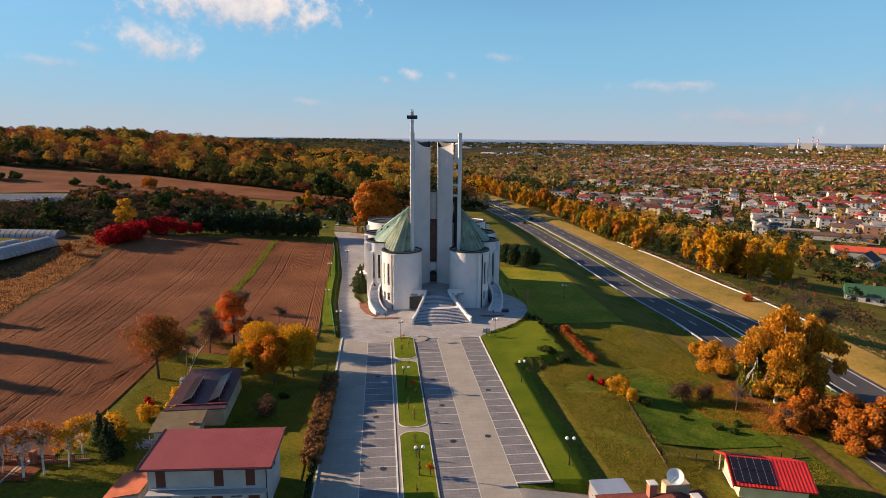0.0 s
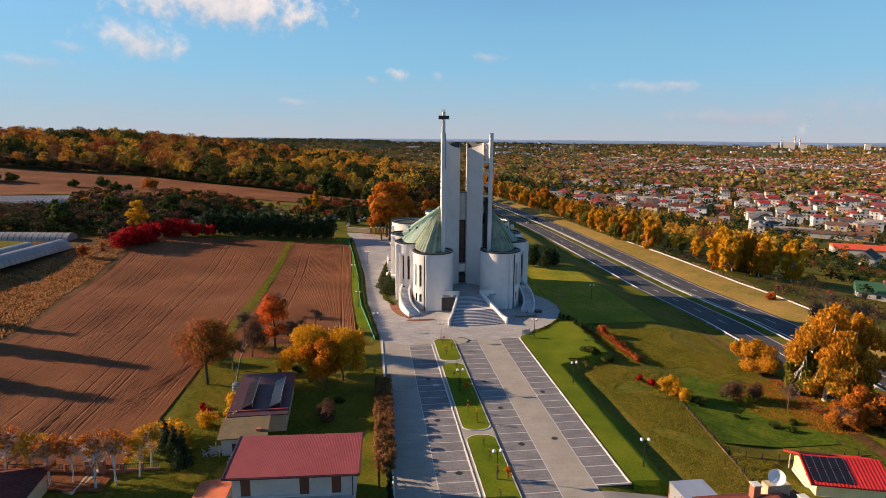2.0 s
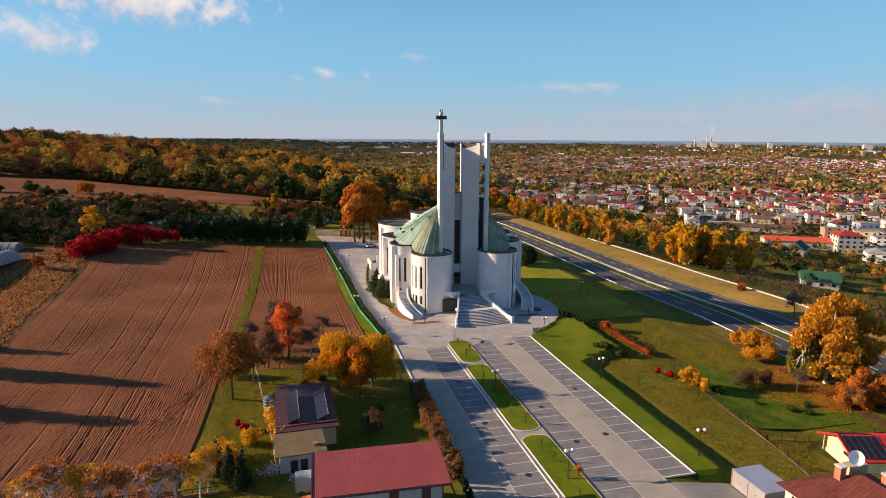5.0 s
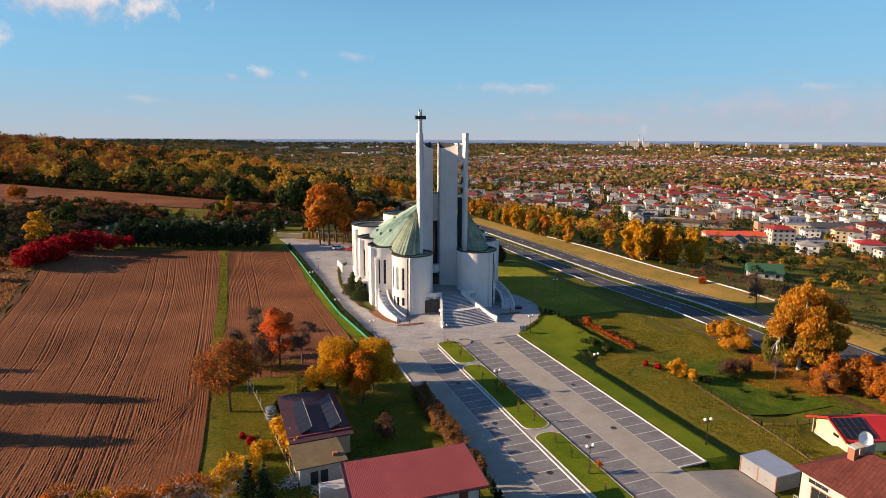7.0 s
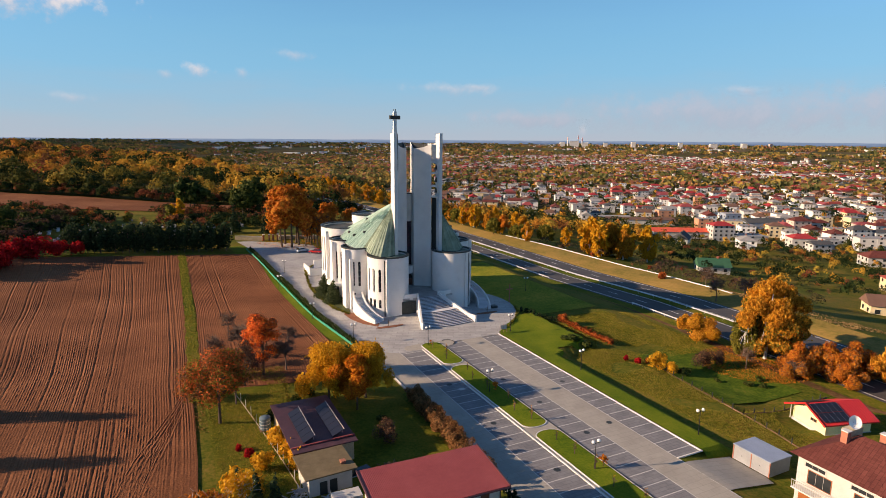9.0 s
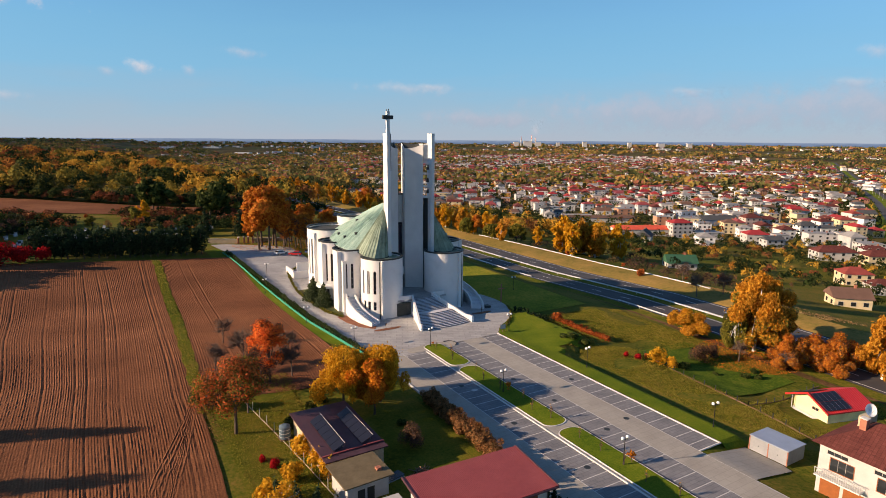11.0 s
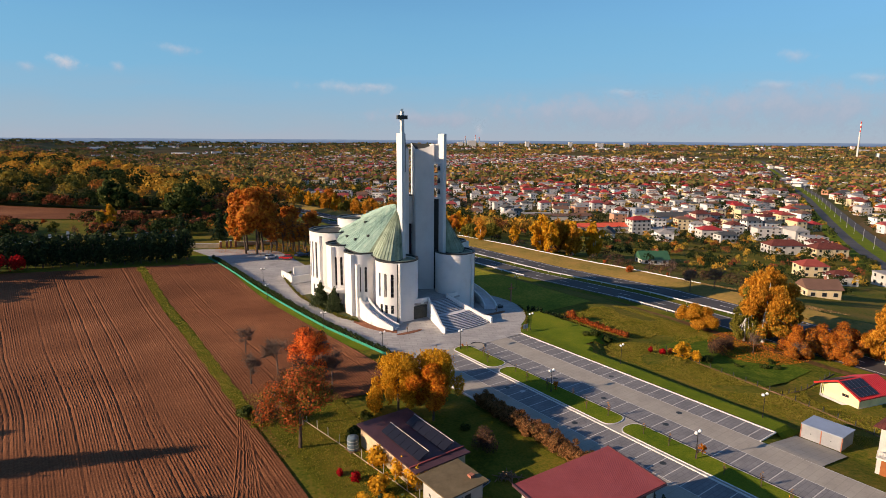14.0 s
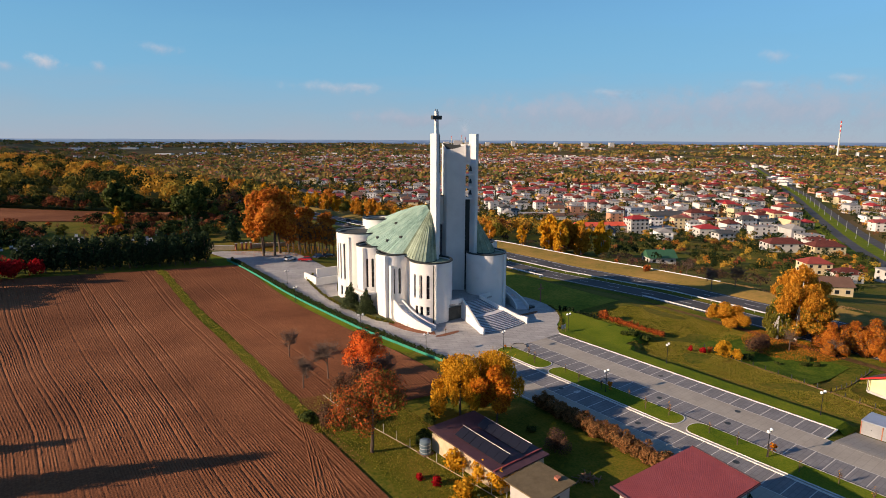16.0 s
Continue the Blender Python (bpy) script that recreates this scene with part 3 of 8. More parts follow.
NR = 58
for s in (-1, 1):
    lo, hi = polyline(LOW, NR), [None] * NR
    # ridge points that match the eaves points share by share
    Ls = [0.0]
    for a, b in zip(LOW, LOW[1:]):
        Ls.append(Ls[-1] + (Vector(b) - Vector(a)).length)
    for i, x in enumerate(np.linspace(0, Ls[-1], NR)):
        hi[i] = Vector([float(np.interp(x, Ls, [p[k] for p in TOP])) for k in range(3)])
    if s > 0:
        lo, hi = [Vector(ax(p)) for p in lo], [Vector(ax(p)) for p in hi]
    roof = part("roof", Mesh().loft([p - Vector((0, 0, 0.25)) for p in lo], [p - Vector((0, 0, 0.25)) for p in hi]), "copper_old", church, "green patinated copper standing-seam roof")
    rnd = random.Random(5 + s)
    for i in range(NR - 1):
        # each strip is laid in sheets of its own length
        n = 9
        ts = [0] + sorted(min(0.96, max(0.05, (k + rnd.uniform(-0.3, 0.3)) / n)) for k in range(1, n)) + [1]
        left, right = [], []
        for k in range(n):
            up = Vector((0, 0, 0.02 + 0.035 * (k % 2)))
            for t in (ts[k] + 0.001, ts[k + 1] - 0.001):
                left.append(lo[i].lerp(hi[i], t) + up)
                right.append(lo[i + 1].lerp(hi[i + 1], t) + up)
        sheet = Mesh().loft(left, right)
        part("copper_sheet", sheet, "copper_old" if i < 15 else "copper", roof)
        seam = Mesh()
        a, b = lo[i] + Vector((0, 0, 0.1)), hi[i] + Vector((0, 0, 0.1))
        seam.tube(a, b, 0.07, 0.05, 4)
        part("seam", seam, "copper_old" if i < 15 else "copper", roof)
    gut = Mesh()
    gv, gf = [], []
    for i, a in enumerate(lo):
        d = (lo[min(NR - 1, i + 1)] - lo[max(0, i - 1)]).normalized()
        side_ = d.cross(Vector((0, 0, 1))).normalized()
        gv += [a + side_ * (0.16 * math.cos(t)) + Vector((0, 0, 0.16 * math.sin(t) - 0.1)) for t in [math.pi * k / 3 for k in range(6)]]
        if i:
            gf += [(6 * i - 6 + k, 6 * i - 6 + (k + 1) % 6, 6 * i + (k + 1) % 6, 6 * i + k) for k in range(6)]
    gut.add(gv, gf)
    part("gutter", gut, "flashing", roof, "black gutter")
    for (k, t) in ((20, 0.35), (24, 0.2), (30, 0.16), (33, 0.5)):
        c = lo[k].lerp(hi[k], t)
        part("roof_hatch", Mesh().box(c.x - 0.3, c.x + 0.3, c.y - 0.3, c.y + 0.3, c.z - 0.1, c.z + 0.45), "flashing", roof, "small roof vent")


# towers: slabs that open like a funnel over the porch, with scooped tops
def tower(s):
    def S(p):
        return p if s < 0 else ax(p)
    o, i = (-5.75, 17.4), (-0.75, 22.4)                     # outer and inner front edge
    ob, ib = (-5.75, 19.5), (-0.75, 24.4)                   # outer and inner back edge
    n = 14
    front = [Vector(o).lerp(Vector(i), k / n) + Vector((0.0, 0.0)) for k in range(n + 1)]
    bow = [0.5 * math.sin(math.pi * k / n) for k in range(n + 1)]
    front = [(p.x - b * 0.7, p.y + b * 0.7) for p, b in zip(front, bow)]   # slightly hollow face
    back = [Vector(ob).lerp(Vector(ib), k / n) for k in range(n + 1)]
    zt = [38.6 + 3.2 * (1 - k / n) ** 2.2 for k in range(n + 1)]
    zb = [39.6 + 0.5 * abs(1 - 2 * k / n) for k in range(n + 1)]
    z0 = 3.0
    f0, f1 = [S((*p, z0)) for p in front], [S((*p, z)) for p, z in zip(front, zt)]
    b0, b1 = [S((p.x, p.y, z0)) for p in back], [S((p.x, p.y, z)) for p, z in zip(back, zb)]
    mid = [S(((p[0] + q.x) / 2, (p[1] + q.y) / 2, min(z, w) - 1.2)) for p, q, z, w in zip(front, back, zt, zb)]
    k0 = 0 if s < 0 else 5                                   # the eastern slab leaves a slot beside its pier
    me = Mesh()
    me.loft(f0[k0:], f1[k0:]).loft(b0[k0:], b1[k0:])
    me.add([f0[-1], b0[-1], b1[-1], f1[-1]], [(0, 1, 2, 3)]).add([f0[k0], b0[k0], b1[k0], f1[k0]], [(0, 1, 2, 3)])
    t = part("tower_slab", me, "concrete", church, "pale grey rendered tower slab with scooped top")
    part("tower_roof", Mesh().loft(f1[k0:], mid[k0:]).loft(mid[k0:], b1[k0:]), "flashing", t, "dark sheet metal tower roof")
    fin = [S(p) for p in ((-6.05, 16.95), (-5.2, 16.95), (-5.05, 17.6), (-5.2, 18.3), (-5.75, 19.3), (-6.05, 19.3))]
    if s > 0:
        fin = [ax(p) for p in ((-6.05, 16.95), (-5.25, 16.95), (-5.2, 17.6), (-5.3, 18.3), (-5.65, 20.0), (-6.05, 20.0))][::-1]
    part("tower_fin", Mesh().prism(fin, 3.0 if s < 0 else 3.0, [42.2] * len(fin)), "concrete", t, "upright outer fin of the tower")
    if s > 0:
        # slot with cross bars, closed by a black sheet below 26.8
        a, b = Vector(f0[0][:2]), Vector(f0[5][:2])
        dark = Mesh()
        p, q = a.lerp(b, 0.0), b
        off = Vector((0.5, 0.8))
        dark.add([(*(p + off), 3), (*(q + off), 3), (*(q + off), 26.8), (*(p + off), 26.8)], [(0, 1, 2, 3)])
        part("slot_back", dark, "flashing", t, "dark recessed slot")
        for z in (26.6, 29.25, 32.35, 35.0):
            part("slot_bar", Mesh().add([(*p, z), (*q, z), (*(q + off), z), (*(p + off), z), (*p, z + 0.45), (*q, z + 0.45), (*(q + off), z + 0.45), (*(p + off), z + 0.45)],
                 [(0, 1, 2, 3), (4, 5, 6, 7), (0, 1, 5, 4), (1, 2, 6, 5), (2, 3, 7, 6), (3, 0, 4, 7)]), "concrete", t)
        part("slot_head", Mesh().add([(*(p + off * 0.8), 35.2), (*(q + off * 0.8), 35.2), (*(q + off * 0.8), 39.6), (*(p + off * 0.8), 40.3)], [(0, 1, 2, 3)]), "concrete", t)
        for z in (27.6, 30.3, 33.3):
            c = p.lerp(q, 0.5) + off * 0.5
            bell = Mesh()
            bell.tube((c.x, c.y, z + 0.2), (c.x, c.y, z + 1.0), 0.5, 0.22, 12).ball((c.x, c.y, z + 1.1), 0.22, 8, 5)
            part("bell", bell, "flashing", t, "dark bell hung in the tower slot")
    else:
        part("fin_groove", Mesh().box(-5.22, -5.1, 16.9, 17.0, 33.5, 42.0), "flashing", t, "dark upright groove")
    return t


tower(-1)
tower(1)

# cross on the western fin
cx, cv_ = -5.62, 17.5
cr = part("cross", Mesh().box(cx - 0.36, cx + 0.36, cv_ - 0.36, cv_ + 0.36, 42.2, 47.05), "concrete", church, "tall grey concrete cross on the tower")
part("cross_arm", Mesh().box(cx - 1.25, cx + 1.25, cv_ - 0.37, cv_ + 0.37, 45.3, 46.15), "flashing", cr, "dark cross arm")
for d in (-0.22, 0.22):
    part("lightning_rod", Mesh().tube((cx + d, cv_, 47.05), (cx + d, cv_, 47.6), 0.09), "flashing", cr)
part("cross_base", Mesh().box(cx - 0.38, cx + 0.38, cv_ - 0.38, cv_ + 0.38, 42.1, 43.0), "concrete", cr)

# glazed centre between the towers
cen = part("centre_panel", Mesh().prism([(U0 - 1.35, 24.6)] + [(U0 + 1.35 * math.cos(radians(a)), 24.2 + 0.9 * math.sin(radians(a))) for a in np.linspace(180, 360, 13)] + [(U0 + 1.35, 24.6)], 20.4, 27.3), "white_wall", church, "curved white panel over the tall window")
part("centre_cap", Mesh().prism([(U0 - 1.42, 24.7)] + [(U0 + 1.42 * math.cos(radians(a)), 24.2 + 0.97 * math.sin(radians(a))) for a in np.linspace(180, 360, 13)] + [(U0 + 1.42, 24.7)], 27.3, 27.55), "flashing", cen)
gl = part("tall_window", Mesh().box(U0 - 1.3, U0 + 1.3, 24.3, 24.5, 8.9, 20.4), "stained", church, "tall dark stained glass window")
for k in range(7):
    z = 8.9 + 11.5 * (k + 0.5) / 7
    part("transom", Mesh().box(U0 - 1.28, U0 + 1.28, 24.18, 24.32, z - 0.05, z + 0.05), "black", gl)
for d in (-0.45, 0.45):
    part("mullion", Mesh().box(U0 + d - 0.05, U0 + d + 0.05, 24.16, 24.32, 8.9, 20.4), "black", gl)
por = Mesh().prism([(U0 - 1.6, 24.6)] + [(U0 + 1.6 * math.cos(radians(a)), 23.9 + 1.2 * math.sin(radians(a))) for a in np.linspace(180, 360, 13)] + [(U0 + 1.6, 24.6)], 7.0, 9.0)
port = part("portal", por, "plaster", church, "white curved portal over the door")
for sgn in (-1, 1):
    part("portal_pier", Mesh().box(U0 + sgn * 1.35 - 0.28, U0 + sgn * 1.35 + 0.28, 23.0, 24.4, 3.8, 7.0), "plaster", port)
dr = Mesh().add([(U0 + 1.0 * math.cos(radians(a)), 23.55, 5.7 + 1.0 * math.sin(radians(a))) for a in np.linspace(0, 180, 13)] + [(U0 - 1.0, 23.55, 3.8), (U0 + 1.0, 23.55, 3.8)], [tuple(range(15))])
part("door", dr, "glass", port, "dark arched entrance door")
for sgn in (-1, 1):
    part("door_leaf", Mesh().box(U0 + sgn * 0.48 - 0.44, U0 + sgn * 0.48 + 0.44, 23.42, 23.5, 3.85, 5.6), "door_brown", port)
part("centre_wall", Mesh().box(U0 - 1.4, U0 + 1.4, 24.5, 25.4, 3.8, 27.0), "concrete", church)

# terrace and great stair
terrace = [(-7.6, 11.6), (-3.6, 11.2), (U0 - 2.6, 11.0), (U0 + 2.6, 11.0), (4.0, 11.2), (8.0, 11.6), (8.4, 16), (5.5, 20), (0.2, 26), (-5.1, 20), (-8.0, 16)]
part("terrace", Mesh().prism(terrace, 3.4, 3.8), "apron", church, "pale paved entrance terrace")
part("terrace_wall", Mesh().prism([(U0 - 3.4, 11.4), (U0 + 3.4, 11.4), (6, 14), (5.5, 20), (-5.1, 20), (-5.6, 14)], 0, 3.4), "plaster", church)
# flat dark panel painted in for the shade inside the open undercroft
part("undercroft_door", Mesh().box(-6.9, -2.9, 11.38, 11.45, 0.05, 3.1), "roof_dark", church, "dark panel as shade of the undercroft opening beside the stair")
stair = part("stair_flight", Mesh().prism([(-2.0, 4.8), (2.4, 4.8), (2.4, 11), (-2.0, 11)], 0, 1.7), "step", church, "broad grey granite stair fanning out")


def half_width(v):
    return 6.3 - (6.3 - 2.5) * min(1.0, max(0.0, v / 11.0)) ** 0.9


NS = 21
for k in range(NS):
    z1 = 3.8 * (k + 1) / NS
    lower = k < 11
    v0 = (-0.9 + 5.6 * k / 11) if lower else (6.2 + 4.8 * (k - 11) / 10)
    v1 = 4.7 + 1.5 if lower and k == 10 else 11.2
    v1 = v0 + (0.62 if k not in (10,) else 2.2)
    w0 = half_width(v0)
    bow = 0.9 if lower else 0.35
    us = np.linspace(-1, 1, 13)
    a = [(U0 + w0 * x, v0 + bow * x * x) for x in us]
    b = [(U0 + w0 * x, v1 + bow * x * x + 0.05) for x in us]
    st = part("step", Mesh().prism(a + b[::-1], max(0, z1 - 0.45), z1), "step", stair)
    front = [(p[0], p[1] - 0.02) for p in a]
    # dark strip along the step edge stands for its shadow line
    part("riser", Mesh().prism(front + [(p[0], p[1] + 0.1) for p in a][::-1], z1 - 0.13, z1 + 0.004), "riser", st, "dark strip painted as riser shade")
for s in (-1, 1):
    pts = [(U0 + s * (half_width(v) + 0.02), v + 0.3) for v in np.linspace(-1.0, 11.0, 13)]
    zt = [max(0.55, 3.8 * min(1, max(0, (v + 0.9) / 11.9))) + 0.85 for v in np.linspace(-1.0, 11.0, 13)]
    if s > 0:
        pts, zt = pts, zt
    w = Mesh().wallpath(pts if s < 0 else pts[::-1], 0.42, [0] * 13, zt if s < 0 else zt[::-1])
    part("stair_parapet", w, "plaster", church, "white sloping stair parapet")
    # parapet from the stair head to the bay
    q = [(U0 + s * 2.5, 11.3), (U0 + s * 4.4, 11.2), (U0 + s * 6.4, 11.7)]
    part("terrace_parapet", Mesh().wallpath(q if s > 0 else q[::-1], 0.35, [3.4] * 3, [4.75] * 3), "plaster", church)
    # curved side stair round the bay
    path = [(-13.3, 20.2), (-13.7, 18.2), (-13.9, 16.0), (-13.8, 13.8), (-13.4, 11.8), (-12.8, 10.2), (-12.0, 8.8)]
    outer = [(-15.3, 20.6), (-15.9, 18.4), (-16.2, 16.0), (-16.1, 13.4), (-15.7, 10.9), (-15.1, 8.8), (-14.4, 7.2)]
    zs = [3.6, 3.2, 2.5, 1.8, 1.1, 0.5, 0.0]
    if s > 0:
        path, outer = [ax(p) for p in path], [ax(p) for p in outer]
    side = part("side_stair", Mesh().prism([path[0], outer[0], outer[1], path[1]] if s < 0 else [path[1], outer[1], outer[0], path[0]], 0, 3.6), "step", church, "curved grey side stair between white parapets")
    NSS = 20
    for k in range(NSS):
        f0, f1 = k / NSS * 6, (k + 1) / NSS * 6
        def at(P, f):
            i = min(5, int(f))
            return Vector(P[i]).lerp(Vector(P[i + 1]), f - i)
        quad = [at(path, f0), at(outer, f0), at(outer, f1), at(path, f1)]
        if s > 0:
            quad = quad[::-1]
        part("step", Mesh().prism([tuple(p) for p in quad], 0, 3.6 * (1 - (k + 0.5) / NSS) + 0.02), "step", side)
    for P, nm, extra in ((outer, "side_parapet", 0.95), (path, "inner_parapet", 0.75)):
        z1 = [z + extra for z in zs]
        part(nm, Mesh().wallpath(P if (s > 0) else P[::-1], 0.35, [0] * 7, z1 if s > 0 else z1[::-1]), "plaster", church, "white curved stair parapet")

# low wing and porch at the back of the western side
wing = part("ramp_wall", Mesh().box(-17.8, -11.0, 57.0, 57.4, 0.0, 2.7).box(-17.8, -17.4, 57.4, 65.0, 0.3, 3.0), "plaster", church, "low white wall of the rear ramp")
part("ramp", Mesh().box(-17.4, -11.0, 57.4, 61.5, 0.0, 1.9), "step", wing)
part("upper_wall", Mesh().box(-15.4, -9.0, 61.5, 61.9, 0.4, 4.2), "plaster", wing)
part("upper_coping", Mesh().box(-15.5, -9.0, 61.4, 62.0, 4.2, 4.3), "kerb", wing)
part("canopy", Mesh().prism(arc(-15.6, 31.0, 3.6, 130, 265, 14), 4.3, 4.9), "plaster", church, "white curved canopy over the side door")
part("side_door", Mesh().box(-17.2, -16.6, 29.2, 33.0, 0.1, 4.2), "glass", church, "dark glazed side door")

# ---- car park and apron ----
def stadium(u0, u1, v0, v1, r=None):
    r = r or (u1 - u0) / 2
    out = []
    for cu, cv, a in ((u1 - r, v0 + r * 0.7, -90), (u1 - r, v1 - r * 0.7, 0), (u0 + r, v1 - r * 0.7, 90), (u0 + r, v0 + r * 0.7, 180)):
        out += [(cu + r * math.cos(radians(a + k)), cv + r * 0.7 * math.sin(radians(a + k))) for k in (0, 15, 30, 45, 60, 75, 90)]
    return out


for (v0, v1) in ((-21.2, -9.0), (-47.7, -22.4), (-74.5, -49.1), (-92, -76)):
    isl = flat("lawn_island", stadium(-10.85, -6.85, v0, v1, 1.9), 0.12, "lawn", "long planted grass island with rounded ends", "grass")
    ring = stadium(-10.97, -6.73, v0 - 0.12, v1 + 0.12, 1.98)
    inner = stadium(-10.85, -6.85, v0, v1, 1.9)
    me = Mesh()
    o, i = [xy(*p) for p in ring], [xy(*p) for p in inner]
    me.loft([(*p, 0.0) for p in o], [(*p, 0.15) for p in o], True).loft([(*p, 0.15) for p in o], [(*p, 0.15) for p in i], True)
    part("kerb", me, "kerb", isl, "pale concrete kerb")
# rounded paved head of the islands
head = [(-13.6, -11.6), (-6.0, -12.2), (-4.2, -11.6)] + arc(-5.2, -10.2, 1.5, -40, 110, 8) + [(-9, -8.3), (-12.5, -8.9)] + arc(-13.2, -10.3, 1.4, 110, 250, 8)
flat("pavement_head", head, 0.05, "drive", "rounded concrete head of the island strip", "pavement")
hk = Mesh().wallpath([xy(*p) for p in arc(-5.2, -10.2, 1.55, -60, 110, 10)], 0.14, [0] * 10, [0.14] * 10)
tagged(part("trim_head_kerb", hk, "kerb_dark"), "dark curved kerb round the island head", "kerb", kind="structure")
# kerbs along the rows
for (u, va, vb, m_, lab) in ((7.2, -62.5, -9.8, "kerb", "white concrete kerb between stalls and lawn"), (-6.42, V1, -12, "kerb_dark", "black drainage channel beside the stalls"), (-11.4, V1, -12, "kerb", "pale kerb beside the stalls"), (-21.3, V1, -8, "kerb", "pale kerb along the drive")):
    p = [xy(u, va), xy(u, vb)]
    tagged(part("trim_kerb", Mesh().wallpath(p, 0.2, [-0.1] * 2, [0.13 if m_ == "kerb" else 0.075] * 2), m_), lab, "kerb", kind="structure")
p = [xy(2.8, -62.6), xy(5.0, -62.6), xy(7.3, -62.6)]
tagged(part("trim_kerb", Mesh().wallpath(p, 0.18, [-0.1] * 3, [0.1] * 3), "kerb"), "pale kerb at the end of the row", "kerb", kind="structure")
# stall lines, each a strip of pale pavers let in
line_mesh = {}
for nm, a, b, v0, v1 in (("west", -16.1, -11.5, V1, -12.5), ("middle", -6.15, -1.95, V1, -11), ("east", 2.85, 7.15, -62, -11)):
    row = bpy.data.objects["road_stalls_" + nm]
    me = Mesh().box(a, b, -0.06, 0.06, 0.0, 0.006).data("stall_line", M["line"])
    v = v1
    while v > v0:
        o = part("stall_line", me, None, row, m=LOCAL @ Matrix.Translation((0, v, 0)))
        v -= 2.37
for u in (-16.12, -1.92, 2.82):
    o = tagged(part("trim_line", Mesh().box(u - 0.05, u + 0.05, V1, -11, 0.0, 0.005), "line", m=LOCAL), "thin pale paver line along the stalls", "line", kind="structure")
# manholes and stains
rnd = random.Random(3)
for k, (u, v) in enumerate(((-14.0, -29), (-4.6, -31), (4.2, -36), (-3.6, -52), (1.4, -51), (-14.2, -44), (-4.0, -41), (-13.2, -58))):
    me = Mesh().prism(arc(0, 0, 0.45, 0, 337, 14), 0.0, 0.012)
    tagged(part("manhole_cover", me, "flashing", m=LOCAL @ Matrix.Translation((u, v, 0))), "round dark cast iron manhole cover in the paving", "manhole", group="manhole covers")
tagged(part("drain_cover", Mesh().box(-0.5, 0.5, -0.35, 0.35, 0, 0.014), "line", m=LOCAL @ Matrix.Translation((-12.9, -31.5, 0))), "pale square drain cover in the paving", "drain")
# lawns beside the lot, following the land
def patch(name, u0, u1, v0, v1, material, label, lift=0.03, step=1.6, edge=None, category="grass"):
    us, vs = np.arange(u0, u1 + 0.01, (u1 - u0) / max(2, round((u1 - u0) / step))), np.arange(v0, v1 + 0.01, (v1 - v0) / max(2, round((v1 - v0) / step)))
    me = Mesh()
    rows = []
    for v in vs:
        r = []
        for u in us:
            t = (u - u0) / (u1 - u0)
            uu = u if edge is None else edge[0](v) + t * (edge[1](v) - edge[0](v))
            x, y = xy(uu, v)
            r.append((x, y, hz(x, y) + lift))
        rows.append(r)
    for a, b in zip(rows, rows[1:]):
        me.loft(a, b)
    return tagged(part(name, me, material, smooth=True), label, category, kind="structure")


patch("lawn_east", 7.4, 13.5, -63.4, -22, "lawn", "mown green lawn strip beside the car park", lift=0.1, step=0.6, edge=(lambda v: 7.42, lambda v: 13.4 - 0.3 * math.sin(v * 0.3)))
patch("lawn_corner", 7.4, 24, -22, 0, "lawn", "bright mown lawn at the corner of the car park", edge=(lambda v: 7.42 if v < -9.5 else 7.42 + (v + 9.5) * 0.95, lambda v: 22.5 + 0.6 * math.sin(v)), lift=0.1, step=0.9)
patch("lawn_church_east", 21, 44, 2, 62, "lawn_sunlit", "green lawn between the church and the highway", edge=(lambda v: 21.0 if v < 20 else 18.5, lambda v: 44.0))
patch("lawn_road_west", -31, -25.5, 0, 100, "lawn", "green grass strip along the church road", edge=(lambda v: float(np.interp(v, [0, 4, 18, 48, 100], [-25.4, -27.2, -30.4, -32.5, -36.2])), lambda v: float(np.interp(v, [-8, 4, 18, 30, 48, 70, 92, 108], [-21.8, -22.9, -24.2, -24.6, -25.1, -27.1, -29.5, -32.0]))))
patch("pavement_church_road", -30, -16, 38, 110, "apron", "pale sett road and court beside the church", lift=0.02, step=2.0, edge=(lambda v: float(np.interp(v, [38, 48, 70, 92, 110], [-24.7, -25.1, -27.1, -29.5, -32.2])), lambda v: float(np.interp(v, [38, 50, 60, 66, 94, 104, 110], [-15, -15, -10, -7, -8, -19, -27]))), category="pavement")
M["garden"] = mat("shady garden grass", [(0.2, (0.0395, 0.0519, 0.00636)), (0.45, (0.0987, 0.109, 0.0111)), (0.65, (0.172, 0.136, 0.019)), (0.85, (0.274, 0.145, 0.0358))], 0.95, 0.12, fine=2.4, grain=0.9, bump=0.9, bump_scale=5, spec=0.05)
patch("garden_west", -52, -23, -66, -22, "garden", "dark garden grass behind the sheds", edge=(lambda v: -46.0, lambda v: -23.2))
M["plot"] = mat("lush green garden plot", [(0.2, (0.0277, 0.0546, 0.0066)), (0.5, (0.0693, 0.117, 0.011)), (0.7, (0.131, 0.156, 0.0176)), (0.9, (0.216, 0.117, 0.0385))], 0.95, 0.25, fine=2.2, grain=1.1, bump=1.0, bump_scale=3, spec=0.05)
patch("garden_plot", 0, 1, -52, -28, "plot", "lush green vegetable plot behind the fence", lift=0.05, step=1.2, edge=(lambda v: float(np.interp(v, [-52, -28], [26.0, 29.0])), lambda v: 45.0), category="garden")
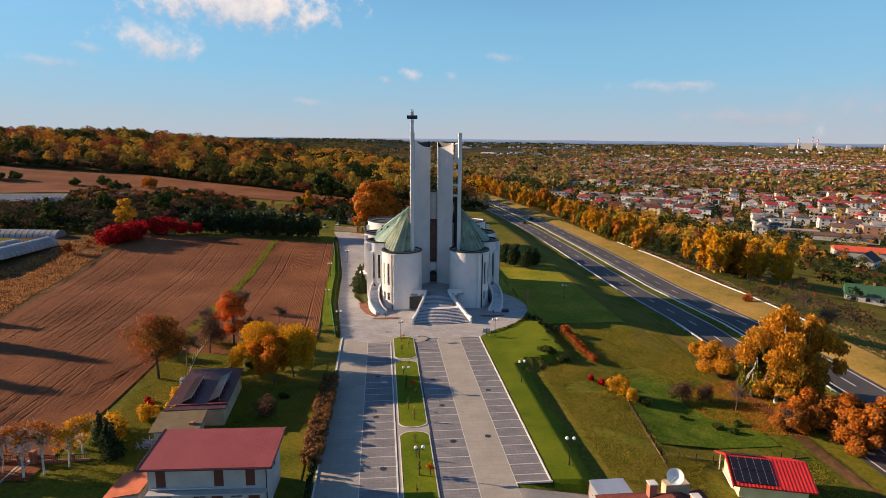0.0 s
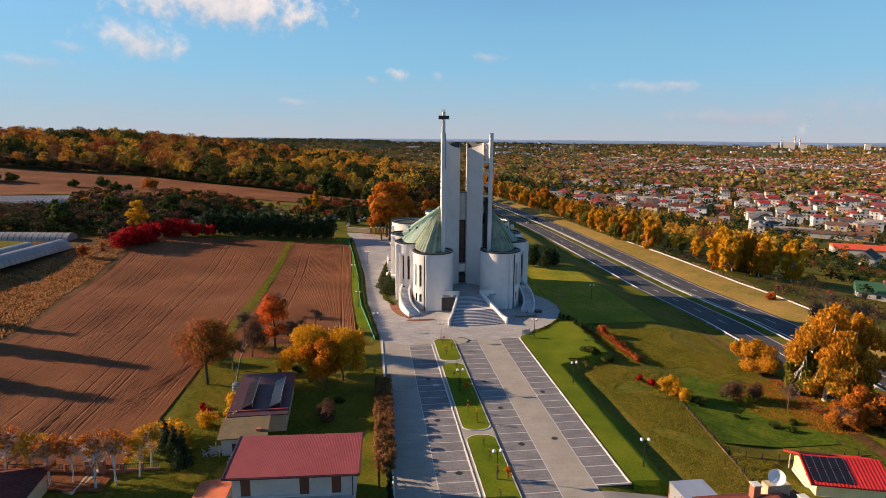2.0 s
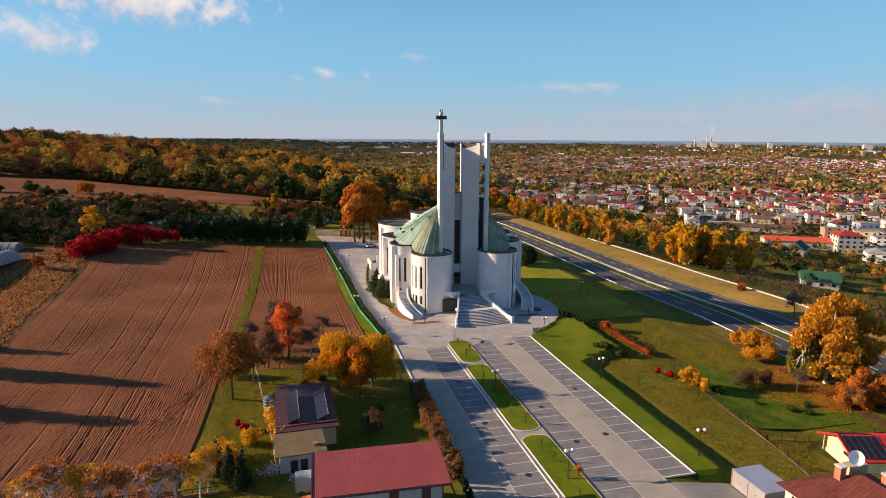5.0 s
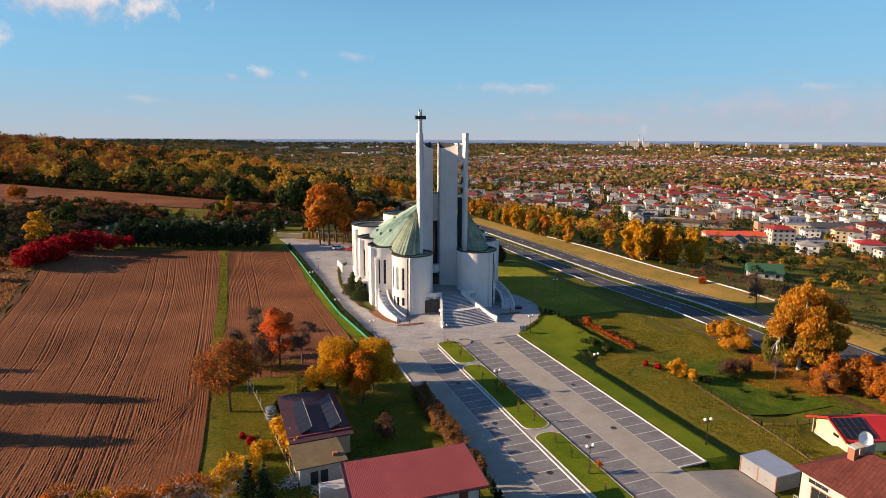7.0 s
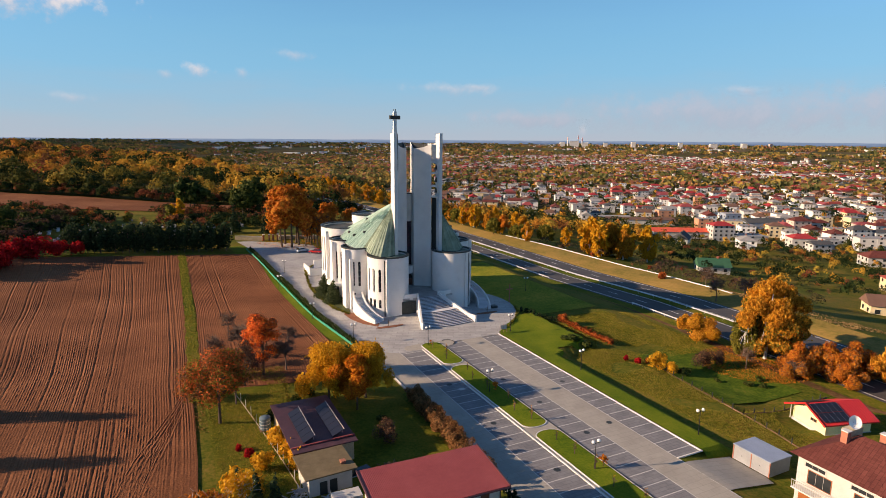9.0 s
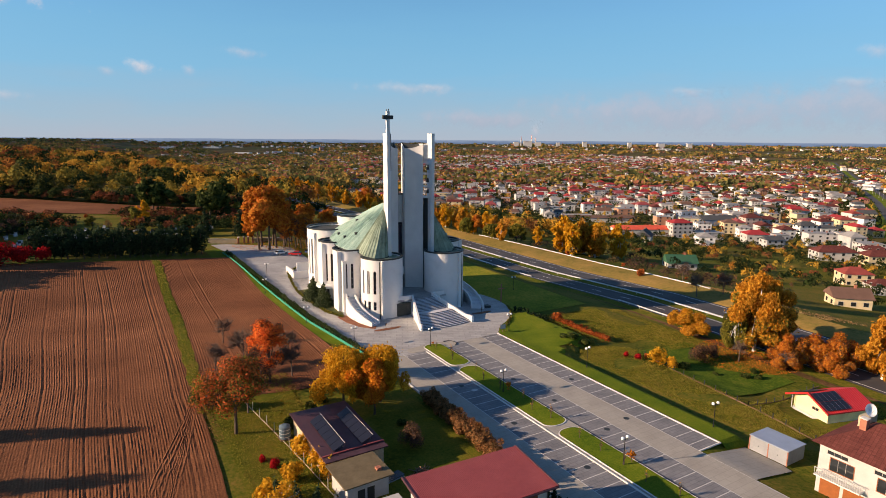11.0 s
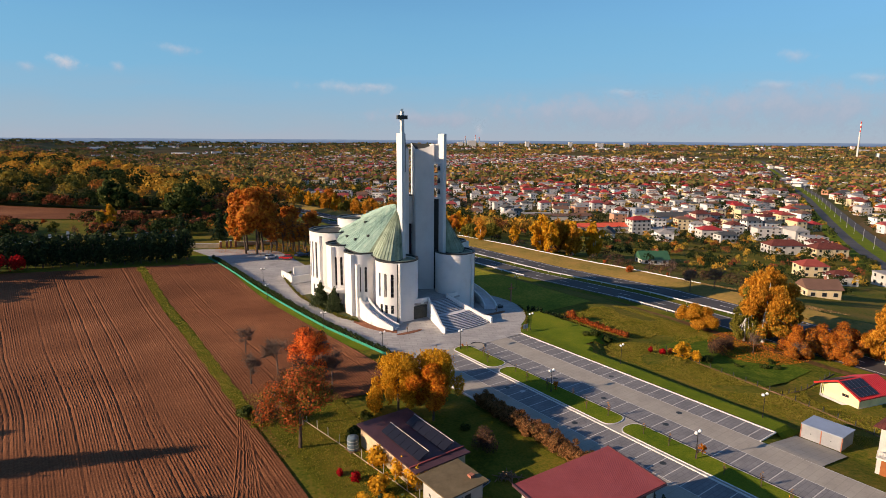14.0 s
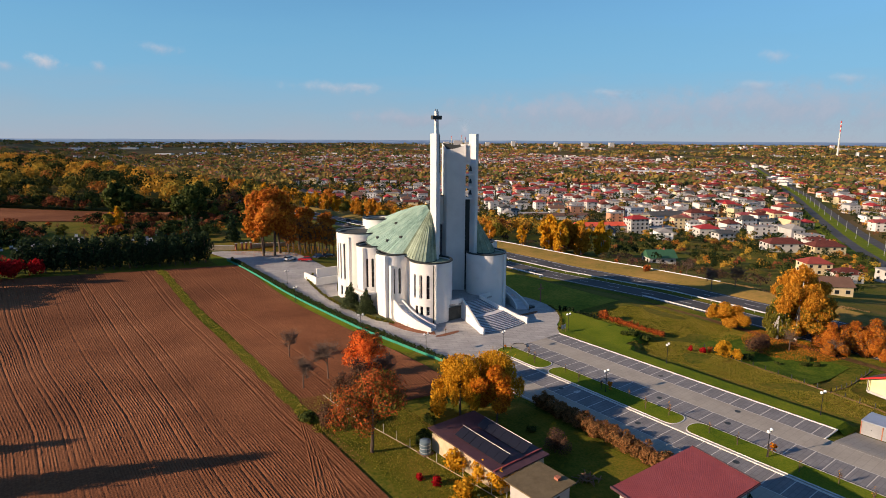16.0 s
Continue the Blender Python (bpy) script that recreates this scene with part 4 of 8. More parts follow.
# planting beds round the church
def bed(poly, label):
    return flat("planting_bed", poly, 0.06, "bed", label, "planting bed", kind="")
bed([(-18.9, 17.6), (-18.4, 12.5), (-17.0, 8.4), (-14.7, 5.4), (-13.7, 7.0), (-15.4, 12.5), (-16.2, 16.5), (-17.4, 18.8)], "red bark mulch bed beside the stair")
bed(arc(-12.2, 4.4, 3.2, 150, 390, 16, 0.8), "narrow crescent bed of bark mulch")
bed(arc(12.6, 4.6, 2.8, 150, 390, 16, 0.8), "narrow crescent bed of bark mulch")
M["bed_green"] = mat("dark ground cover", [(0.2, (0.03, 0.045, 0.012)), (0.55, (0.06, 0.08, 0.02)), (0.7, (0.17, 0.08, 0.04)), (0.9, (0.25, 0.13, 0.07))], 0.95, 0.35, fine=4, grain=0.9, bump=1.0, bump_scale=5)
tagged(flat("lawn_bed", [(-19.6, 21.5), (-17.5, 16.8), (-16.6, 20), (-16.2, 30), (-16.6, 45), (-14.4, 56.8), (-18.2, 56.8), (-19.0, 53.0), (-20.2, 45), (-20.3, 36), (-20.0, 28)], 0.07, "bed_green", "dark planted bed with conifers beside the church", "planting bed"), "dark planted bed with conifers beside the church")


# street lamps with two globes
def lamp(u, v, twin=True):
    x, y = xy(u, v)
    z = hz(x, y)
    t = thing("street_lamp", "black steel park lamp with twin white globes", "street lamp", pose(x, y, z, 0, 0, random.Random(int(x * 7 + y)).uniform(-20, 20) + 6), group="park lamps")
    part("base", Mesh().tube((0, 0, 0), (0, 0, 0.7), 0.11, 0.07, 10), "black", t)
    part("pole", Mesh().tube((0, 0, 0.7), (0, 0, 3.75), 0.055, 0.045, 8), "black", t)
    part("crossbar", Mesh().tube((-0.45, 0, 3.55), (0.45, 0, 3.55), 0.035, 0.035, 6), "black", t)
    for s in (-1, 1):
        g = part("globe", Mesh().ball((s * 0.45, 0, 3.82), 0.23, 14, 8), "globe", t, "white glass globe", smooth=True)
        part("collar", Mesh().tube((s * 0.45, 0, 3.52), (s * 0.45, 0, 3.64), 0.1, 0.13, 8), "black", g)
    return t


for (x, y) in ((-8.3, 115.1), (-5.7, 90.7), (-2.5, 65.5), (11.4, 117.8), (13.9, 94.1), (16.6, 68.3), (-33.1, 169.5), (-28.1, 139.7), (33, 152)):
    lamp(*uv(x, y))
lamp(-24.2, 62)
lamp(-22.5, -2)

# notice board and litter things by the lot corner
x, y = xy(8.6, -9.6)
nb = thing("notice_board", "small white double notice board on dark posts", "notice board", pose(x, y, hz(x, y), 0, 0, 10))
for s in (-0.75, 0, 0.75):
    part("post", Mesh().tube((s, 0, 0), (s, 0, 1.9), 0.05), "wood", nb)
for s in (-0.38, 0.38):
    pn = part("panel", Mesh().box(s - 0.33, s + 0.33, -0.06, 0.0, 0.8, 1.75), "white_wall", nb, "white notice panel")
    for k in range(4):
        part("text_bar", Mesh().box(s - 0.25, s + 0.2 - 0.05 * (k % 2), -0.068, -0.06, 1.55 - 0.18 * k, 1.6 - 0.18 * k), "grey_wall", pn)
x, y = xy(22.4, 10.2)
wc = thing("wayside_cross", "tall thin reddish wooden cross on the lawn", "cross", pose(x, y, hz(x, y), 0, 0, 6))
part("upright", Mesh().box(-0.11, 0.11, -0.11, 0.11, 0, 4.9), "brick", wc)
part("crossbeam", Mesh().box(-0.95, 0.95, -0.1, 0.1, 3.5, 3.72), "brick", wc)
# concrete planter tub with shrub
for (u, v) in ((16.4, 7.8),):
    x, y = xy(u, v)
    t = thing("planter_tub", "dark square planter tub on the apron", "planter", pose(x, y, 0, 0, 0, 6))
    part("tub", Mesh().prism([(-0.7, -0.7), (0.7, -0.7), (0.7, 0.7), (-0.7, 0.7)], 0, 0.5), "flashing", t)

# ---- highway ----
YS = np.concatenate([np.arange(-60, 330, 4.0), np.arange(330, 900, 12.0)])


def road_dir(y):
    d = (rail_x(y + 2) - rail_x(y - 2)) / 4
    n = math.hypot(1, d)
    return d / n, 1 / n


def off(y, q, dz=0.0):
    """A point q metres to the right of the near guard rail's line."""
    dx, dy = road_dir(y)
    return (float(rail_x(y)) + q * dy, y - q * dx, float(rail_z(y)) + dz)


def band(name, q0, q1, dz, material, label, category, ys=YS, kind="structure", parent=None):
    me = Mesh().loft([off(y, q0, dz) for y in ys], [off(y, q1, dz) for y in ys])
    o = part(name, me, material, parent)
    return tagged(o, label, category, kind=kind) if parent is None else o


hw = band("road_highway_near", 0.4, 9.6, 0.0, "asphalt", "dark asphalt carriageway of the dual highway", "road")
hf = band("road_highway_far", 13.2, 22.6, 0.0, "asphalt", "dark asphalt carriageway of the dual highway", "road")
band("road_median", 9.6, 13.2, -0.02, "rough", "narrow grass median between the carriageways", "grass")
band("road_shoulder", -2.6, 0.4, -0.03, "rough", "grassy verge beside the highway", "verge")
for q in (1.3, 8.9):
    band("paint_edge", q, q + 0.22, 0.006, "paint", "", "", parent=hw)
for q in (13.9, 21.4):
    band("paint_edge", q, q + 0.22, 0.006, "paint", "", "", parent=hf)
for q, own in ((5.1, hw), (17.6, hf)):
    y = -20.0
    while y < 520:
        me = Mesh().loft([off(y, q, 0.007), off(y + 4, q, 0.007)], [off(y, q + 0.2, 0.007), off(y + 4, q + 0.2, 0.007)])
        part("lane_dash", me, "paint", own)
        y += 12
# far bank, dry grass rising to the barrier
me = Mesh()
bank = [(22.6, -0.02), (24.0, 0.2), (29.0, 0.7), (35.0, 1.0), (38.0, 0.2)]
def wq(y, q):
    return 22.6 + (q - 22.6) * (0.7 + 0.3 * float(sstep(115, 175, y)) - 0.35 * float(sstep(215, 300, y)))
for (qa, za), (qb, zb) in zip(bank, bank[1:]):
    me.loft([off(y, wq(y, qa), za) for y in YS], [off(y, wq(y, qb), zb) for y in YS])
tagged(part("verge_bank", me, "verge", smooth=True), "tan dry grass bank beside the highway", "verge", kind="structure")
# the cycle path on the near side, low down
PY = np.arange(-40, 320, 4.0)
me = Mesh().loft([off(y, -5.6, 0.05) for y in PY], [off(y, -3.4, 0.05) for y in PY])
tagged(part("path_near", me, "scrub"), "narrow worn path beside the highway", "path", kind="structure")


def guard_rail(q, y0, y1, label, step=4.0, top=0.78, material="metal"):
    t = thing("guard_rail", label, "guard rail", group="guard rails")
    ys = np.arange(y0, y1 + 0.01, step)
    me = Mesh()
    sec = [(0, top), (0.06, top - 0.08), (0, top - 0.16), (0.06, top - 0.24), (0, top - 0.32)]
    for (a, za), (b, zb) in zip(sec, sec[1:]):
        me.loft([off(y, q + a, za) for y in ys], [off(y, q + b, zb) for y in ys])
    part("rail", me, material, t)
    for y in ys[::1]:
        p = off(y, q + 0.12)
        part("post", Mesh().box(p[0] - 0.05, p[0] + 0.05, p[1] - 0.05, p[1] + 0.05, p[2] - 0.3, p[2] + top - 0.05), material, t)


guard_rail(0.1, 108, 136, "grey steel guard rail on posts beside the road")
guard_rail(0.1, 176, 268, "grey steel guard rail on posts beside the road")
guard_rail(11.4, 20, 420, "grey steel guard rail along the grass median", step=6)
# low white barrier on top of the far bank
bar = thing("road_barrier", "long low white barrier on top of the bank", "barrier")
BY = np.arange(132, 264, 4.0)
bw = lambda y: wq(y, 35.2)
me = Mesh()
me.loft([off(y, bw(y), 0.85) for y in BY], [off(y, bw(y), 1.2) for y in BY]).loft([off(y, bw(y), 1.2) for y in BY], [off(y, bw(y) + 0.18, 1.2) for y in BY]).loft([off(y, bw(y) + 0.18, 1.2) for y in BY], [off(y, bw(y) + 0.18, 0.5) for y in BY])
part("rail", me, "barrier", bar)
for y in BY:
    p = off(y, bw(y) + 0.15)
    part("post", Mesh().box(p[0] - 0.1, p[0] + 0.1, p[1] - 0.1, p[1] + 0.1, p[2] + 0.2, p[2] + 1.36), "metal", bar)


def car(x, y, z, yaw, paint, label):
    t = thing("car", label, "car", pose(x, y, z, 0, 0, yaw), group="parked cars")
    pm = mat("car paint " + label.split()[0], tone(paint, 0.95, 1.05), 0.25, 0.5, spec=0.6)
    prof = [(-2.1, 0.35), (2.1, 0.35), (2.15, 0.75), (1.2, 0.9), (-1.9, 0.95), (-2.15, 0.8)]
    me = Mesh()
    me.add([(a, -0.85, b) for a, b in prof] + [(a, 0.85, b) for a, b in prof], [tuple(range(6)), tuple(range(6, 12))[::-1]] + [(i, (i + 1) % 6, 6 + (i + 1) % 6, 6 + i) for i in range(6)])
    body = part("body", me, pm, t)
    cab = [(-1.85, 0.93, 0.8), (0.95, 0.9, 0.8), (0.25, 1.42, 0.66), (-1.4, 1.45, 0.66)]
    me = Mesh().add([(a, -w, b) for a, b, w in cab] + [(a, w, b) for a, b, w in cab], [(0, 1, 2, 3), (7, 6, 5, 4), (0, 1, 5, 4), (1, 2, 6, 5), (3, 0, 4, 7)])
    part("window", me, "glass", t, "dark car windows")
    part("roof", Mesh().box(-1.42, 0.28, -0.66, 0.66, 1.42, 1.48), pm, t)
    for a in (-1.35, 1.35):
        for b in (-0.8, 0.8):
            wv = part("wheel", Mesh().tube((a, b - 0.1, 0.32), (a, b + 0.1, 0.32), 0.32, 0.32, 14), "black", t)
            part("rim", Mesh().tube((a, b - 0.11, 0.32), (a, b + 0.11, 0.32), 0.17, 0.17, 8), "metal", wv)
    for s in (-0.6, 0.6):
        part("headlight", Mesh().box(2.08, 2.17, s - 0.16, s + 0.16, 0.6, 0.74), "globe", t)
    return t


for (x, y, yaw, c, lab) in ((-22.8, 208.1, 25, (0.6, 0.6, 0.6), "silver car parked on the setts by the church"), (-18.6, 205.6, 150, (0.5, 0.02, 0.02), "red car parked on the setts by the church"), (-12.4, 210.2, 20, (0.03, 0.05, 0.12), "dark blue car parked on the setts by the church"), (-8.4, 212.4, 15, (0.03, 0.03, 0.03), "black car parked on the setts by the church")):
    car(x, y, hz(x, y) + 0.05, yaw, c, lab)
for (q, y, c, lab) in ((7.2, 330, (0.05, 0.05, 0.06), "dark car on the highway"), (16, 345, (0.02, 0.02, 0.02), "black car on the highway")):
    p = off(y, q)
    car(p[0], p[1], p[2] + 0.01, 100, c, lab)

# ---- fields ----
def furrows(name, left, right, y0, y1, pitch, material, label, rows, depth=0.05, seed=1):
    """A ploughed sheet between two plan lines (x over y), with ridges that run along it."""
    rnd = np.random.RandomState(seed)
    ys = np.linspace(y0, y1, rows)
    w = max(right(y) - left(y) for y in ys)
    n = int(w / pitch)
    amp = depth * (0.5 + 0.9 * rnd.rand(n + 1))
    amp[rnd.rand(n + 1) < 0.07] *= -1.6                      # deeper wheel ruts
    me = Mesh()
    t = np.linspace(0, 1, 2 * n + 1)
    prof = np.where(np.arange(2 * n + 1) % 2 == 0, 0.0, 1.0) * np.repeat(amp, 2)[:2 * n + 1]
    V = []
    for y in ys:
        l, r = left(y), right(y)
        x = l + t * (r - l)
        x = x + 0.25 * np.sin(y * 0.05 + t * 9)
        sway = np.array([noise.noise(Vector((a * 0.09, y * 0.035, seed))) for a in x[::8]])
        sway = np.interp(np.arange(len(x)), np.arange(len(x))[::8], sway)
        x = x + 0.5 * sway
        z = height(x, np.full_like(x, y)) + 0.09 + prof * (0.9 + 1.1 * sway) * (1 + 0.45 * rnd.randn(len(t))).clip(0.1, 2.2)
        V += [(a, y, c) for a, c in zip(x, z)]
    k = len(t)
    me.v = V
    me.f = [(j * k + i, j * k + i + 1, (j + 1) * k + i + 1, (j + 1) * k + i) for j in range(len(ys) - 1) for i in range(k - 1)]
    o = part(name, me, material)
    return tagged(o, label, "field", kind="structure")


balk = lambda y: float(np.interp(y, [60, 82, 107, 150, 208], [-47.0, -48.6, -51.4, -54.6, -60.2]))
fieldL = lambda y: float(np.interp(y, [60, 105, 118, 146, 201, 215], [-86, -90.5, -92.5, -99, -109.5, -112]))
stripR = lambda y: float(np.interp(y, [100, 115, 137, 198, 210], [-25.6, -25.8, -29.0, -37.3, -39.0]))
furrows("field_large", fieldL, lambda y: balk(y) - 0.9, 62, 208, 0.44, "soil", "large ploughed brown field with straight furrows", 170, depth=0.036)
furrows("field_strip", lambda y: balk(y) + 1.0, stripR, 104, 208, 0.42, "soil", "narrow ploughed strip of reddish brown soil", 110, depth=0.036, seed=4)
# headland furrows turning across the near corner
furrows("field_turn", lambda y: float(np.interp(y, [60, 84, 100, 108], [-60, -57, -53.5, -51.8])), lambda y: float(np.interp(y, [60, 84, 100, 108], [-55.2, -53.4, -51.9, -51.2])), 62, 107, 0.45, "soil", "furrows turning along the end of the field", 50, depth=0.05, seed=8)


def strip(name, left, right, ys, material, label, lift=0.08, cols=5, category="grass"):
    me = Mesh()
    rows = []
    for y in ys:
        l, r = left(y), right(y)
        rows.append([(l + (r - l) * k / cols, y, hz(l + (r - l) * k / cols, y) + lift) for k in range(cols + 1)])
    for a, b in zip(rows, rows[1:]):
        me.loft(a, b)
    return tagged(part(name, me, material, smooth=True), label, category, kind="structure")


strip("balk", lambda y: balk(y) - 1.0 + 0.25 * math.sin(y * 0.7), lambda y: balk(y) + 1.1 + 0.25 * math.sin(y * 0.9), np.arange(103, 209, 2.0), "rough", "grassy balk between the ploughed fields", 0.16)
strip("scrub_west", lambda y: fieldL(y) - 34, lambda y: fieldL(y) + 0.1 + 0.5 * math.sin(y * 0.4), np.arange(60, 206, 3.0), "scrub", "brown dry scrub beside the field", 0.12, 12)
strip("garden_balk", lambda y: balk(y) + 0.9, lambda y: -37.5, np.arange(58, 106, 2.0), "garden", "rough orchard grass beside the field", 0.1, 6)
# brown hillside field farther off
hillU = lambda x: float(np.interp(x, [-420, -303, -216, -145, -63, 10], [412, 404, 421, 393, 357, 342]))
hillD = lambda x: float(np.interp(x, [-420, -229, -174, -122, -57, 10], [296, 302, 335, 328, 321, 318]))
me = Mesh()
rows = []
for x in np.arange(-420, 11, 8.0):
    a, b = hillD(x), hillU(x)
    rows.append([(x, a + (b - a) * k / 10, hz(x, a + (b - a) * k / 10) + 0.25) for k in range(11)])
for a, b in zip(rows, rows[1:]):
    me.loft(a, b)
tagged(part("field_hillside", me, "soil", smooth=True), "reddish brown hillside field below the woods", "field", kind="structure")

# ---- houses and sheds near the lot ----
def hole_window(parent, w, h, m, frame="white_wall", pane="glass", bars=1):
    """A window with frame, panes and sill, set on a wall whose face is y = 0 looking to -y."""
    fr = Mesh()
    fr.box(-w / 2, w / 2, -0.05, 0.02, h - 0.08, h).box(-w / 2, w / 2, -0.05, 0.02, 0, 0.08).box(-w / 2, -w / 2 + 0.08, -0.05, 0.02, 0.08, h - 0.08).box(w / 2 - 0.08, w / 2, -0.05, 0.02, 0.08, h - 0.08)
    o = part("window", fr, frame, parent, m=m)
    n = bars + 1
    for k in range(n):
        a, b = -w / 2 + 0.08 + (w - 0.16) * k / n, -w / 2 + 0.08 + (w - 0.16) * (k + 1) / n
        part("pane", Mesh().box(a + 0.02, b - 0.02, -0.02, 0.0, 0.08, h - 0.08), pane, o)
    part("sill", Mesh().box(-w / 2 - 0.08, w / 2 + 0.08, -0.14, -0.05, -0.06, 0.0), "kerb", o)
    return o


def at_wall(x, y, z, yaw):
    return pose(x, y, z, 0, 0, yaw)


# long house with the red profiled roof, west of the lot
hx, hy = xy(-24.6, -67.5)
hs = thing("house", "two-storey white house under a red profiled metal roof", "house", pose(-25.6, 61.2, 0, 0, 0, 3.5))
part("wall", Mesh().box(-6.4, 6.4, -3.1, 3.3, 0, 5.3), "white_wall", hs)
part("gable", Mesh().add([(-6.4, -3.1, 5.3), (-6.4, 3.3, 5.3), (-6.4, 3.3, 6.0), (-6.4, -3.1, 5.55), (6.4, -3.1, 5.3), (6.4, 3.3, 5.3), (6.4, 3.3, 6.0), (6.4, -3.1, 5.55)], [(0, 1, 2, 3), (7, 6, 5, 4), (0, 4, 5, 1), (1, 5, 6, 2), (0, 3, 7, 4)]), "white_wall", hs)
rf = Mesh()
n = 80
za = lambda y: 5.75 + (y + 3.8) * 0.072
pts0, pts1 = [], []
for k in range(2 * n + 1):
    x = -7.1 + 14.2 * k / (2 * n)
    d = 0.014 if k % 2 else 0.0
    pts0.append((x, -3.9, za(-3.9) + d)); pts1.append((x, 3.9, za(3.9) + d))
rf.loft(pts0, pts1)
rf.add([(-7.1, -3.9, za(-3.9) - 0.16), (7.1, -3.9, za(-3.9) - 0.16), (7.1, 3.9, za(3.9) - 0.16), (-7.1, 3.9, za(3.9) - 0.16), (-7.1, -3.9, za(-3.9)), (7.1, -3.9, za(-3.9)), (7.1, 3.9, za(3.9)), (-7.1, 3.9, za(3.9))], [(0, 1, 5, 4), (1, 2, 6, 5), (2, 3, 7, 6), (3, 0, 4, 7), (3, 2, 1, 0)])
part("roof", rf, "roof_red", hs, "dull red profiled sheet roof")
for x in (-7.12, 7.12):
    part("verge_trim", Mesh().add([(x - 0.06, -3.95, za(-3.95) - 0.2), (x + 0.06, -3.95, za(-3.95) - 0.2), (x + 0.06, 3.95, za(3.95) - 0.2), (x - 0.06, 3.95, za(3.95) - 0.2), (x - 0.06, -3.95, za(-3.95) + 0.09), (x + 0.06, -3.95, za(-3.95) + 0.09), (x + 0.06, 3.95, za(3.95) + 0.09), (x - 0.06, 3.95, za(3.95) + 0.09)], [(3, 2, 1, 0), (4, 5, 6, 7), (0, 1, 5, 4), (1, 2, 6, 5), (2, 3, 7, 6), (3, 0, 4, 7)]), "shed_roof", hs)
part("balcony", Mesh().box(-6.4, 6.4, -4.1, -3.1, 2.55, 2.75), "grey_wall", hs, "long grey balcony slab")
part("ledge", Mesh().box(-6.0, 0.5, -3.35, -3.1, 2.95, 3.05), "kerb", hs)
for x in (-5.0, 1.2, 4.6):
    part("shutter", Mesh().box(x - 0.5, x + 0.5, -3.14, -3.1, 3.1, 5.1), "door_brown", hs, "brown closed balcony shutter")
for x in (-1.0, 3.0):
    hole_window(hs, 1.4, 0.7, at_wall(x, -3.1, 1.7, 0))
for x in (-4.6, 0.9, 4.9):
    part("door", Mesh().box(x - 0.6, x + 0.6, -3.14, -3.1, 0.1, 2.2), "door_brown", hs)
hole_window(hs, 0.9, 1.1, at_wall(6.4, 0.4, 3.3, 90))
part("gutter", Mesh().tube((-7.1, -4.0, 5.62), (7.1, -4.0, 5.62), 0.09, 0.09, 6), "shed_roof", hs)
part("downpipe", Mesh().tube((6.35, -3.2, 0), (6.35, -3.2, 5.6), 0.06, 0.06, 6), "flashing", hs)
# low orange-roofed annex
an = thing("annex", "low lean-to with rusty orange tin roof", "annex", pose(-34.6, 59.6, 0, 0, 0, 3.5))
part("wall", Mesh().box(-1.6, 1.6, -2.2, 2.2, 0, 2.2), "grey_wall", an)
part("roof", Mesh().add([(-2.1, -2.6, 2.1), (1.9, -2.6, 2.75), (1.9, 2.4, 2.75), (-2.1, 2.4, 2.1), (-2.1, -2.6, 2.2), (1.9, -2.6, 2.85), (1.9, 2.4, 2.85), (-2.1, 2.4, 2.2)], [(3, 2, 1, 0), (4, 5, 6, 7), (0, 1, 5, 4), (1, 2, 6, 5), (2, 3, 7, 6), (3, 0, 4, 7)]), mat("rusty orange tin", [(0.2, (0.32, 0.07, 0.03)), (0.8, (0.55, 0.16, 0.07))], 0.6, 0.8), an)

# long shed with the two solar rows
SH = Matrix.Translation((-35.4, 83.2, 0)) @ Matrix.Rotation(radians(8), 4, "Z")
sd = thing("shed", "long plastered shed under a dark maroon metal roof", "shed", SH.copy())
zs_ = lambda x: 3.35 - 0.05 * x
part("wall", Mesh().box(-3.7, 3.7, -6.6, 6.2, 0, 3.0), "tan_wall", sd)
part("roof", Mesh().add([(-4.1, -7.1, 3.1), (4.1, -7.1, 3.0), (4.1, 6.6, 3.5), (-4.1, 6.6, 3.6), (-4.1, -7.1, 3.26), (4.1, -7.1, 3.16), (4.1, 6.6, 3.66), (-4.1, 6.6, 3.76)], [(3, 2, 1, 0), (4, 5, 6, 7), (0, 1, 5, 4), (1, 2, 6, 5), (2, 3, 7, 6), (3, 0, 4, 7)]), "shed_roof", sd, "dark maroon sheet metal roof")
part("ridge_strip", Mesh().box(-4.1, 4.1, -5.9, -5.7, 3.28, 3.42), "roof_red", sd)
for x in (-1.7, 2.1):
    sp = thing("solar_array", "tilted row of dark solar panels on a shed roof", "solar panels", SH @ Matrix.Translation((x, 0, 0)), group="shed solar rows")
    for k in range(6):
        y0 = -5.3 + 1.4 * k
        z0 = 3.36 + (y0 + 6) * 0.035
        part("panel", Mesh().add([(-0.75, y0, z0 + 0.05), (0.75, y0, z0 + 0.75), (0.75, y0 + 1.34, z0 + 0.8), (-0.75, y0 + 1.34, z0 + 0.1), (-0.75, y0, z0 + 0.0), (0.75, y0, z0 + 0.7), (0.75, y0 + 1.34, z0 + 0.75), (-0.75, y0 + 1.34, z0 + 0.05)], [(0, 1, 2, 3), (7, 6, 5, 4), (4, 5, 1, 0), (5, 6, 2, 1), (6, 7, 3, 2), (7, 4, 0, 3)]), "panel", sp)
        part("support", Mesh().box(0.66, 0.72, y0 + 0.6, y0 + 0.66, z0 - 0.2, z0 + 0.7), "panel_frame", sp)
    part("rail", Mesh().tube((0.76, -5.35, 3.42 + 0.75), (0.76, 3.2, 3.70 + 0.75), 0.04, 0.04, 5), "panel_frame", sp)
